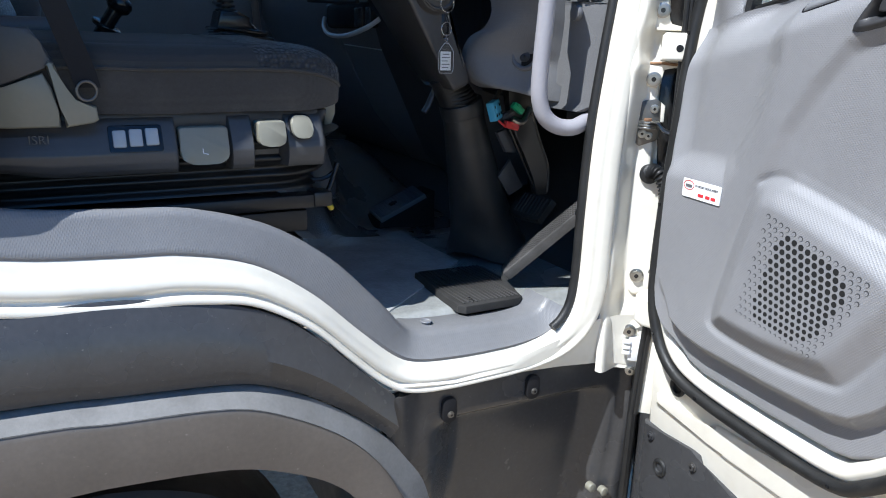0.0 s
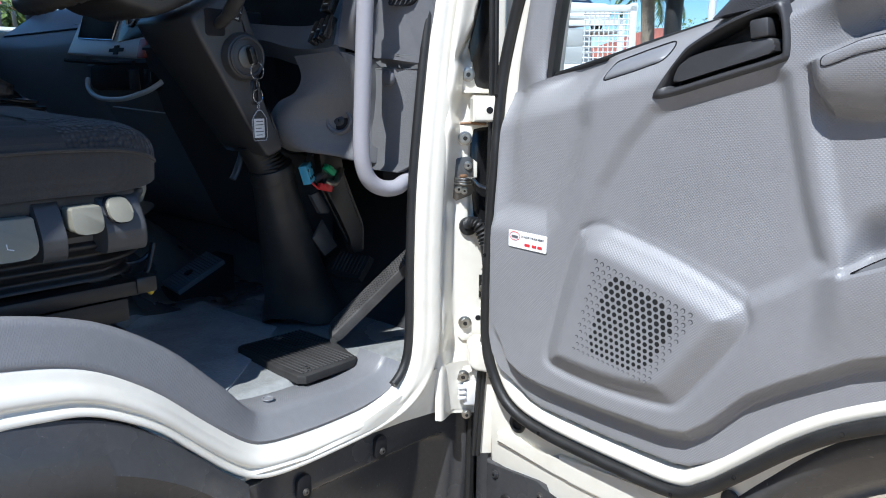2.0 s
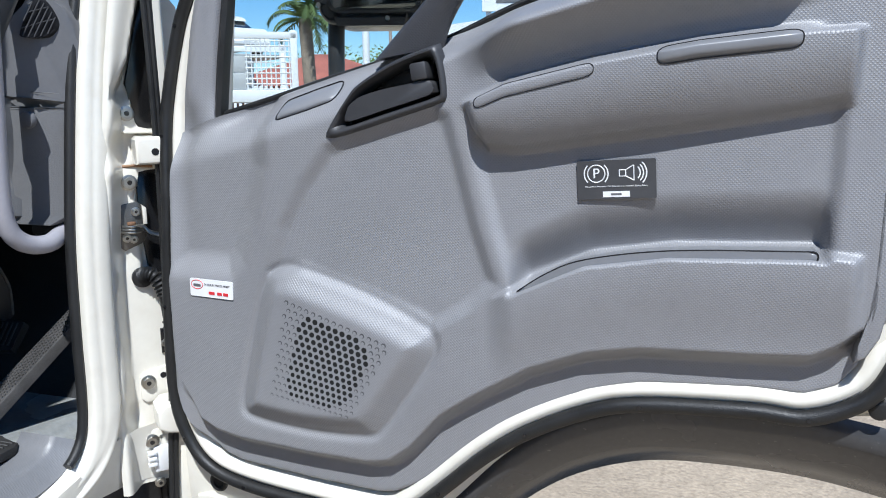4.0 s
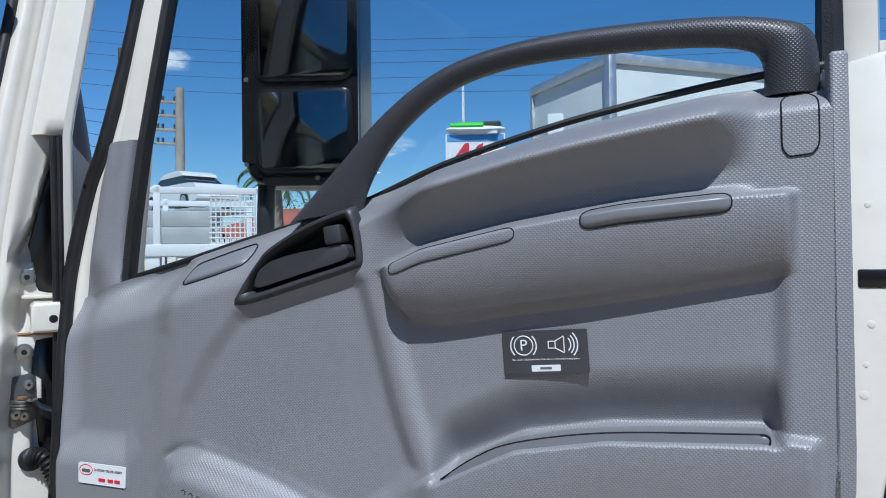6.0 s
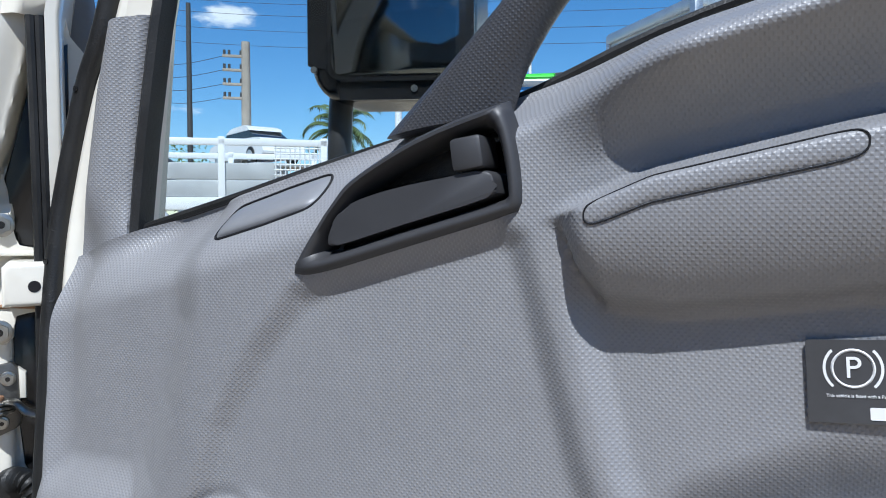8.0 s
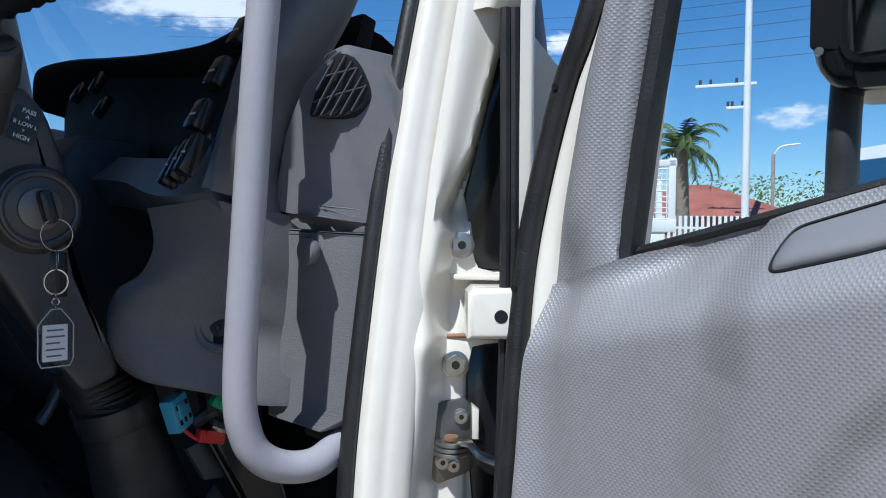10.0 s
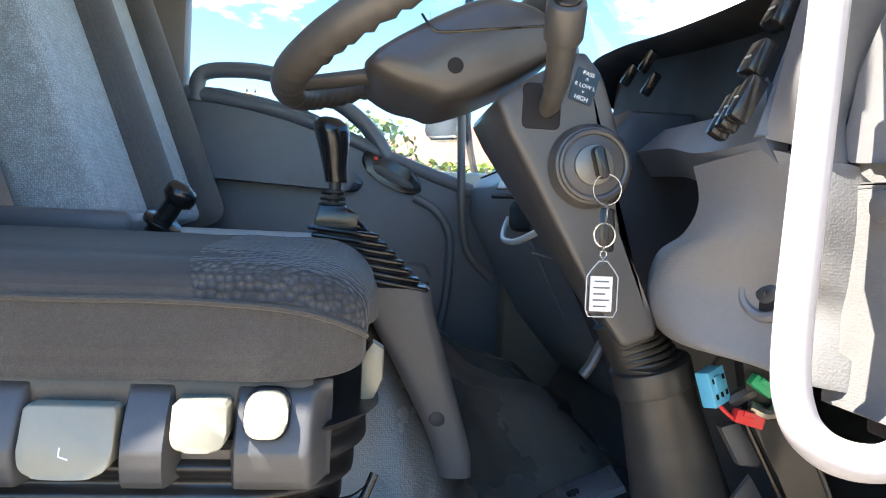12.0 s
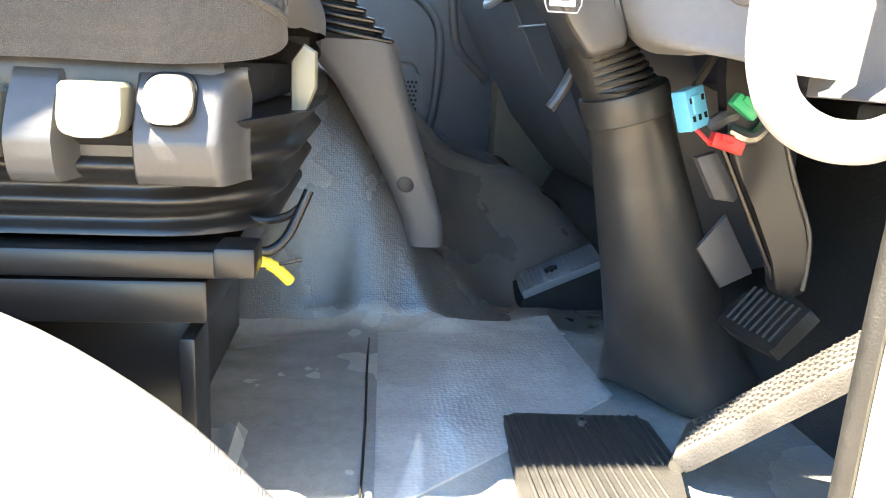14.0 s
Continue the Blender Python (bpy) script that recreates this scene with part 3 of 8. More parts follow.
# Hinges, check strap, wiring boot.
for up in (True, False):
    arm_outline = [(0.001, 1.298), (0.052, 1.298), (0.052, 1.34), (0.006, 1.34), (0.001, 1.335)] if up else [(0.0, 0.877), (0.012, 0.868), (0.05, 0.86), (0.052, 0.917), (0.012, 0.916), (0.0, 0.905)]
    bm = prism(arm_outline, on_jamb, 0.012, 0.068, 0.006, seg=4)
    top = [(-0.011, 1.385), (0.004, 1.386), (0.008, 1.378), (0.008, 1.36), (0.012, 1.352), (0.036, 1.349), (0.036, 1.343), (-0.01, 1.343), (-0.014, 1.352)] if up else [(-0.015, 0.948), (-0.008, 0.955), (0.027, 0.962), (0.031, 0.955), (0.03, 0.903), (-0.008, 0.903), (-0.015, 0.91)]
    jamb_plate(top, 0.005, bm)
    if up:
        box(on_jamb(0.014, 1.346, 0.008), (0.046, 0.016, 0.005), 0.0015, JR, bm)
    hinge = part("door_hinge", bm, WHITE, truck, "cream white steel door hinge")
    hole = (0.028, 1.317) if up else (0.031, 0.884)
    part("hinge_hole", cyl(on_jamb(*hole, 0.066), on_jamb(*hole, 0.0684), 0.0055, 18), HOOD_BLACK, hinge, "dark bolt hole")
    bolt("hinge_bolt", on_jamb(-0.002 if up else -0.003, 1.374 if up else 0.938, 0.005), JN, hinge)
    if not up:
        part("spare_hole", cyl(on_jamb(0.021, 0.946, 0.004), on_jamb(0.021, 0.946, 0.0054), 0.005, 16), HOOD_BLACK, hinge, "dark spare bolt hole")
    low = [(-0.017, 1.292), (0.034, 1.291), (0.034, 1.287), (0.007, 1.285), (0.006, 1.262), (0.0, 1.255), (-0.014, 1.256), (-0.018, 1.262)] if up else [(-0.019, 0.854), (0.022, 0.853), (0.022, 0.846), (0.004, 0.842), (0.001, 0.826), (-0.014, 0.818), (-0.019, 0.824)]
    lower = part("hinge_backing", jamb_plate(low, 0.005), WHITE, truck, "cream white hinge foot with rust at its edge")
    bolt("hinge_bolt", on_jamb(-0.006, 1.268 if up else 0.835, 0.005), JN, lower)
    if up:
        part("rust_edge", tube([on_jamb(-0.014, 1.2925, 0.004), on_jamb(0.004, 1.2935, 0.006), on_jamb(0.03, 1.2915, 0.006)], 0.0022, 8), material("rusty paint edge", (0.3, 0.17, 0.09), 0.8, vary=0.3, vary_scale=60), lower, "rust stain along the hinge foot")

strap = thing("door_check_strap", on_jamb(0, 1.16), "worn steel door check strap between pillar and door", "check strap")
plate = part("mount_plate", jamb_plate([(-0.025, 1.232), (0.003, 1.237), (0.009, 1.231), (0.011, 1.174), (0.005, 1.169), (-0.02, 1.159), (-0.026, 1.164)], 0.004), STEEL_DULL, strap, "dull steel mounting plate")
bolt("mount_bolt", on_jamb(0.0, 1.221, 0.004), JN, plate, 0.0055)
bolt("mount_bolt", on_jamb(-0.016, 1.18, 0.004), JN, plate, 0.0055)
bolt("mount_bolt", on_jamb(-0.006, 1.177, 0.004), JN, plate, 0.005)
pc = on_jamb(-0.009, 1.196, 0.016)
for k in range(3):
    part("pivot_washer", cyl(pc + Vector((0, 0, 0.0042 * k - 0.006)), pc + Vector((0, 0, 0.0042 * k - 0.0026)), 0.016 - 0.001 * k, 24, 0.001), STEEL, strap)
part("pivot_pin", cyl(pc + Vector((0, 0, 0.006)), pc + Vector((0, 0, 0.0105)), 0.0065, 16, 0.001), RUSTY, strap, "rusty pivot pin")
part("strap_bar", tube(spline([pc + Vector((0, 0, 0.003)), on_jamb(0.006, 1.2, 0.02), on_jamb(0.017, 1.189, 0.018), on_jamb(0.04, 1.182, 0.02), on_jamb(0.07, 1.18, 0.025)], 5), 0.0095, 8, flat=0.32, up=(0, 0, 1)), STEEL, strap)
part("strap_lip", jamb_plate([(0.009, 1.232), (0.016, 1.226), (0.016, 1.2), (0.01, 1.2)], 0.006), WHITE, strap, "cream white bent tab")

boot = thing("wiring_boot", on_jamb(0, 1.02), "black corrugated rubber door wiring boot", "wiring boot")
path = spline([on_jamb(0.002, 1.116, 0.0), on_jamb(0.007, 1.121, 0.014), on_jamb(0.018, 1.117, 0.024), on_jamb(0.029, 1.094, 0.024), on_jamb(0.034, 1.066, 0.022), on_jamb(0.037, 1.03, 0.018), on_jamb(0.04, 0.985, 0.012)], 12)
part("hose", tube(path, [0.0108 + (0.0018 if k % 3 == 0 else -0.0012) if k < 40 or k > 54 else 0.0108 for k in range(len(path))], 14), RUBBER, boot)
part("grommet", cyl(on_jamb(0.002, 1.114, -0.004), on_jamb(0.002, 1.114, 0.008), 0.0165, 24, 0.003), RUBBER, boot)
low = part("grommet_plate", jamb_plate([(0.022, 1.025), (0.04, 1.025), (0.042, 0.983), (0.022, 0.983)], 0.004), GLOSS_BLACK, boot)
bolt("plate_bolt", on_jamb(0.028, 1.001, 0.004), JN, low, 0.005)
clip = thing("wiring_clip", on_jamb(0, 0.785), "white plastic wiring clip on the pillar", "clip")
part("body", box(on_jamb(0.008, 0.803, 0.008), (0.026, 0.012, 0.045), 0.003, JR), STICKER, clip)
for k in range(3):
    part("prong", box(on_jamb(-0.008, 0.797 + 0.01 * k, 0.014), (0.014, 0.01, 0.006), 0.001, JR), STICKER, clip)

# Black plastic over the wheel arch and below the sill.
def rows(*curves):
    return [[Vector((x, a, b)) for a, b in ((p[0], p[1]) for p in spline(c, 6))] for x, c in curves]


W = [(-0.6, 1.01), (-0.1, 1.0), (0.075, 0.996), (0.177, 0.978), (0.261, 0.949), (0.335, 0.894), (0.408, 0.822), (0.445, 0.788)]
WB = [(-0.6, 0.99), (-0.1, 0.982), (0.07, 0.977), (0.172, 0.96), (0.252, 0.932), (0.328, 0.878), (0.402, 0.808), (0.44, 0.775)]
B = [(-0.6, 0.945), (-0.1, 0.935), (0.06, 0.93), (0.18, 0.913), (0.252, 0.892), (0.328, 0.848), (0.405, 0.782), (0.438, 0.752)]
S = [(-0.6, 0.9), (-0.073, 0.886), (0.049, 0.878), (0.188, 0.867), (0.249, 0.852), (0.322, 0.815), (0.402, 0.756), (0.43, 0.728)]
arch = thing("wheel_arch_trim", (-0.95, 0.1, 0.45), "weathered black plastic wheel arch trim below the sill", "wheel arch")
part("upper_trim", loft(rows((-0.985, W), (-0.966, W), (-0.957, WB), (-0.9345, B), (-0.948, S), (-0.975, S)), False), PLASTIC, arch, "", 50)
S2 = [(-0.6, 0.895), (-0.073, 0.881), (0.049, 0.873), (0.188, 0.862), (0.249, 0.847), (0.322, 0.811), (0.402, 0.751), (0.459, 0.684), (0.501, 0.603), (0.53, 0.4)]
F1 = [(-0.6, 0.872), (-0.075, 0.862), (0.045, 0.853), (0.182, 0.842), (0.255, 0.818), (0.337, 0.769), (0.393, 0.716), (0.431, 0.657), (0.46, 0.58), (0.485, 0.4)]
F2 = [(-0.6, 0.862), (-0.075, 0.854), (0.045, 0.845), (0.182, 0.834), (0.252, 0.81), (0.332, 0.762), (0.387, 0.71), (0.424, 0.652), (0.452, 0.577), (0.477, 0.4)]
I1 = [(-0.6, 0.77), (-0.051, 0.763), (0.039, 0.762), (0.182, 0.749), (0.261, 0.724), (0.329, 0.687), (0.374, 0.64), (0.40, 0.58), (0.42, 0.52), (0.435, 0.4)]
flare = part("flare", loft(rows((-0.9245, F1), (-0.921, F2), (-0.93, I1), (-0.99, I1)), False), FLARE, arch, "wheel arch flare with the ground's brown reflection painted in", 50)
part("flare_top", loft(rows((-0.98, S2), (-0.952, S2), (-0.93, F1), (-0.924, F1)), False), SUNLIT_DUSTY, arch, "dusty top edge of the flare, painted sunlit grey", 50)
part("flare_seam", loft([[p + Vector((0.0005, 0, 0)) for p in r] for r in rows((-0.9275, F1), (-0.9235, F1))], False), PLASTIC, arch)
part("wheel_well", loft(rows((-0.985, I1), (-1.45, I1)), False), DARK_STEEL, arch, "dark wheel well liner")

tyre = thing("front_wheel", (-1.1, 0.0, 0.0), "black front truck tyre in its arch", "wheel")
bm = bmesh.new()
rg = []
for k in range(64):
    a = 2 * math.pi * k / 64
    rg.append([Vector((x, 0.0 + r * math.cos(a), 0.36 + r * math.sin(a))) for x, r in ((-0.99, 0.2), (-0.975, 0.27), (-0.98, 0.33), (-1.0, 0.355), (-1.2, 0.355), (-1.22, 0.3), (-1.22, 0.2))])
rg.append(rg[0])
part("tyre", loft(rg, False), RUBBER, tyre)
part("rim", cyl((-1.01, 0, 0.36), (-1.2, 0, 0.36), 0.205, 40), STEEL, tyre)


def skirt(i, j):
    y, z = 0.432 + 0.53 * i, 0.785 - 0.36 * j
    dip = smooth(0.5, 0.6, y) * (1 - smooth(0.85, 0.9, y)) * smooth(0.73, 0.70, z)
    edge = 0.02 * smooth(0.9, 0.93, y)
    return Vector((-0.975 - 0.045 * dip + edge - 0.03 * smooth(0.72, 0.4, z) + 0.012 * math.exp(-((y - 0.45) / 0.03) ** 2), y, z - 0.012 * i))


step = thing("step_panel", (-0.98, 0.7, 0.42), "black plastic step panel under the door sill", "panel")
part("panel", sheet(skirt, 60, 40, (-0.02, 0, 0)), PLASTIC, step, "", 60)
for y, z in ((0.545, 0.734), (0.708, 0.742)):
    tab = part("fixing_tab", prism([(y + a, z + 0.006 + b) for a, b in rrect(0.026, 0.044, 0.011, 4)], lambda a, b, d: Vector((d, a, b)), -0.976, -0.9665, 0.002), HOOD_BLACK, step, "black rounded fixing recess")
    bolt("fixing_bolt", (-0.966, y, z), (1, 0, 0), tab, 0.0045, True, STEEL_DULL)
bolt("jamb_bolt", on_jamb(0.002, 0.76, 0.006), JN, step, 0.007, True, STEEL)
part("front_return", sheet(lambda i, j: Vector((-0.965 + 0.082 * i, 0.955 - 0.02 * math.sin(math.pi * i), 0.775 - 0.35 * j)), 8, 8, (0, 0.01, 0)), PLASTIC, step, "", 60)
part("edge_seal", tube([(-0.953, 0.93, 0.77), (-0.955, 0.925, 0.42)], 0.009, 8), RUBBER, step)
for y, z in ((0.868, 0.5), (0.9, 0.482)):
    part("push_pin", cyl((-0.99, y, z), (-0.975, y, z), 0.009, 16, 0.002), IVORY, step)

# Shell: roof, walls, floor pan and glass round the cab.
part("rear_pillar", box((-1.0, -0.36, 1.56), (0.07, 0.46, 1.0), 0.02), WHITE, truck, "cream white rear cab pillar")
part("rear_quarter", box((-1.0, -0.4, 1.07), (0.05, 0.4, 0.1), 0.02), WHITE, truck)
part("roof", box((-1.857, 0.25, 2.13), (1.886, 1.75, 0.07), 0.03), WHITE, truck, "cream white cab roof")
part("roof_lining", box((-1.87, 0.25, 2.08), (1.7, 1.5, 0.02), 0.008), LINING, truck, "grey roof lining")
part("rear_wall", box((-1.87, -0.56, 1.45), (1.82, 0.06, 1.36), 0.02), [LINING], truck, "grey rear cab wall lining")
part("kick_panel", box((-2.66, 1.0, 1.15), (0.1, 0.36, 0.62), 0.02), KICK, truck, "beige kick panel by the passenger door")
part("front_wall", box((-1.87, 1.22, 1.05), (1.5, 0.08, 0.7), 0.03), WHITE, truck, "cream white front cab panel")
part("fire_wall", sheet(lambda i, j: Vector((-2.74 + 1.74 * i, lerp_table(j, [(0, 0.93), (0.3, 1.02), (1, 1.16)]), 0.86 + 0.5 * j)), 8, 12, (0, 0.02, 0)), BULKHEAD, truck, "dark vinyl bulkhead")
for sx in (-1, 1):
    x = -1.87 + sx * 0.86
    part("windscreen_pillar", tube(spline([(x + 0.0 * sx, 0.99 + 0.1, 1.42), (x - 0.01 * sx, 1.03, 1.75), (x - 0.03 * sx, 0.95, 2.1)], 5), 0.032, 12), DASH_SMOOTH, truck, "grey windscreen pillar trim")
bm = sheet(lambda i, j: Vector((-2.7 + 1.66 * i, 1.2 - 0.24 * j + 0.06 * math.sin(math.pi * i), 1.38 + 0.72 * j)), 10, 6, (0, 0.004, 0))
ws = part("windscreen", bm, GLASS, truck, "clear windscreen glass")
ws.visible_shadow = False

# Floor covering with the engine hump.
def floor_z(x, y):
    side_on = smooth(-2.45, -2.3, x)
    main = smooth(-1.545, -1.67, x - 0.12 * max(0, y - 0.45)) * (1 - smooth(0.36, 0.7, y - 0.03 * smooth(-1.64, -1.8, x)))
    shelf = 0.175 * smooth(-1.68, -1.92, x) * (1 - smooth(0.72, 1.0, y))
    hump = (0.36 * main + shelf * (1 - main)) * side_on
    wav = 0.006 * noise.noise(Vector((x * 9, y * 7, 0))) + 0.003 * noise.noise(Vector((x * 26, y * 22, 3)))
    fold = (0.045 - 0.025 * smooth(0.5, 0.62, y)) * smooth(-1.45, -1.62, x) * noise.noise(Vector((x * 7 + y * 3, y * 9, 7)))
    left = 0.05 * smooth(-2.25, -2.45, x)
    side = 0.05 * smooth(-1.11, -1.06, x) * smooth(0.5, 0.42, y)
    flat = smooth(0.46, 0.5, y) * (1 - smooth(0.76, 0.8, y)) * smooth(-1.57, -1.53, x)
    crease = 0.014 * math.exp(-((y - 0.545 - 0.5 * (x + 1.6)) / 0.022) ** 2) * smooth(-1.53, -1.59, x) * smooth(-1.72, -1.64, x)
    dent = -0.012 * math.exp(-((y - 0.6 - 0.5 * (x + 1.6)) / 0.03) ** 2) * smooth(-1.55, -1.62, x)
    return 0.868 + hump + crease + dent + (wav + fold) * smooth(-1.2, -1.4, x) * (1 - flat) + left + side - 0.02 * smooth(-1.09, -1.07, x) * smooth(0.44, 0.5, y)


def covering(x0, x1):
    return sheet(lambda i, j: Vector((x0 + (x1 - x0) * i, -0.5 + 1.5 * j, floor_z(x0 + (x1 - x0) * i, -0.5 + 1.5 * j))), int((x1 - x0) * 130), 190, (0, 0, -0.02))


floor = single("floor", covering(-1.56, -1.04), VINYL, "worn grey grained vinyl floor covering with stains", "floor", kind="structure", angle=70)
# The hump's shade is put into its colour; the covering is one piece.
single("floor_hump", covering(-2.74, -1.56), SHADED_VINYL, "glossy grained vinyl over the engine hump, darkened for its shade", "floor", kind="structure", angle=70)
def heel(i, j):
    a = Vector((-1.53, 0.497)).lerp(Vector((-1.6, 0.748)), j)
    b = Vector((-1.1, 0.487)).lerp(Vector((-1.33, 0.758)), j)
    p = a.lerp(b, i)
    return Vector((p.x, p.y, floor_z(p.x, p.y) + 0.0032 + 0.001 * noise.noise(Vector((p.x * 14, p.y * 14, 1)))))


single("heel_mat", sheet(heel, 40, 30, (0, 0, -0.004)), VINYL_MAT, "grey dimpled vinyl heel mat let into the floor", "mat", kind="structure", angle=70)
single("floor_seam", tube(spline([(-1.5, 0.485, 0.874), (-1.4, 0.482, 0.8735), (-1.25, 0.48, 0.872), (-1.1, 0.475, 0.872)], 6), 0.0013, 6), RUBBER, "dark seam across the vinyl floor", "seam",
                    kind="structure")
# ---- the open driver's door ----
ANG = radians(-5.0)
DU, DN, DO = Vector((math.cos(ANG), math.sin(ANG), 0)), Vector((math.sin(ANG), -math.cos(ANG), 0)), Vector((-0.854, 0.8332, 0))


def D(u, z, w=0.0):
    """A point of the door: u from the hinge, z up, w out of the inner face."""
    return DO + DU * u + DN * w + Vector((0, 0, z))


def door_m(u, z, w, turn=0.0):
    """The plane of the inner face for flat work at (u, z)."""
    m = Matrix.Identity(4)
    m.col[0][:3], m.col[1][:3], m.col[2][:3], m.col[3][:3] = DU, (0, 0, 1), DN, D(u, z, w)
    return m @ Matrix.Rotation(radians(turn), 4, "Z")


door = thing("driver_door", D(0.45, 0.7, -0.06), "open white truck door with a grey moulded inner panel", "door")
BULGE = [(0.01, 0.985), (0.045, 0.93), (0.06, 0.9), (0.09, 0.886), (0.13, 0.88), (0.25, 0.878), (0.345, 0.88), (0.38, 0.888), (0.41, 0.912), (0.456, 0.965), (0.50, 0.997), (0.576, 1.045),
         (0.644, 1.073), (0.708, 1.086), (0.83, 1.093), (0.885, 1.098), (0.908, 1.112), (0.925, 1.128), (0.945, 1.14)]
BOTTOM = [(0.008, 0.99), (0.02, 0.925), (0.035, 0.89), (0.06, 0.862), (0.085, 0.846), (0.117, 0.838), (0.25, 0.833), (0.35, 0.833), (0.375, 0.838), (0.41, 0.857), (0.451, 0.887), (0.51, 0.94), (0.568, 0.985),
          (0.644, 1.026), (0.709, 1.045), (0.829, 1.056), (0.884, 1.056), (0.915, 1.07), (0.932, 1.095), (0.942, 1.15)]
TOP = [(0.008, 1.345), (0.02, 1.35), (0.035, 1.353), (0.09, 1.371), (0.189, 1.396), (0.273, 1.418), (0.432, 1.458), (0.477, 1.471), (0.543, 1.491), (0.605, 1.506), (0.664, 1.52), (0.719, 1.531), (0.823, 1.549), (0.887, 1.557), (0.942, 1.561)]
SPEAKER = [(p[0], p[1]) for p in spline([(0.2, 1.14), (0.225, 1.155), (0.26, 1.152), (0.348, 1.127), (0.425, 1.096), (0.443, 1.08), (0.436, 1.055), (0.40, 1.0), (0.365, 0.952), (0.34, 0.94), (0.254, 0.934), (0.165, 0.94),
                                         (0.15, 0.955), (0.163, 1.02), (0.18, 1.085)], 3, True)]
MIDDLE = [(0.5, 1.40), (0.505, 1.33), (0.532, 1.23), (0.556, 1.165), (0.6, 1.183), (0.65, 1.203), (0.74, 1.218), (0.88, 1.224), (0.897, 1.228), (0.897, 1.44), (0.7, 1.43)]
FIELD = [(0.3, 1.325), (0.34, 1.34), (0.455, 1.372), (0.468, 1.365), (0.505, 1.23), (0.528, 1.165), (0.5, 1.135), (0.445, 1.1), (0.43, 1.11), (0.34, 1.14), (0.25, 1.165), (0.2, 1.155), (0.225, 1.22), (0.262, 1.28)]
CORNER = [(0.02, 1.36), (0.19, 1.4), (0.195, 1.3), (0.175, 1.23), (0.15, 1.17), (0.13, 1.148), (0.02, 1.148)]


BEZ = [(p[0], p[1]) for p in spline([(0.298, 1.345), (0.303, 1.337), (0.33, 1.342), (0.4, 1.362), (0.465, 1.381), (0.474, 1.388), (0.472, 1.42), (0.463, 1.45), (0.455, 1.452), (0.40, 1.435), (0.352, 1.41), (0.335, 1.395)], 3, True)]
HOLE = [(p[0], p[1]) for p in spline([(0.325, 1.362), (0.33, 1.356), (0.39, 1.373), (0.455, 1.391), (0.461, 1.396), (0.455, 1.43), (0.448, 1.438), (0.44, 1.437), (0.4, 1.423), (0.352, 1.397)], 3, True)]
ARM_LOW = [(0.485, 1.38), (0.498, 1.373), (0.509, 1.343), (0.525, 1.325), (0.56, 1.321), (0.6, 1.326), (0.65, 1.334), (0.72, 1.343), (0.8, 1.355), (0.85, 1.363), (0.893, 1.371), (0.914, 1.375)]
ARM_TOP = [(0.485, 1.378), (0.52, 1.386), (0.555, 1.4), (0.65, 1.42), (0.76, 1.436), (0.86, 1.444), (0.914, 1.446)]


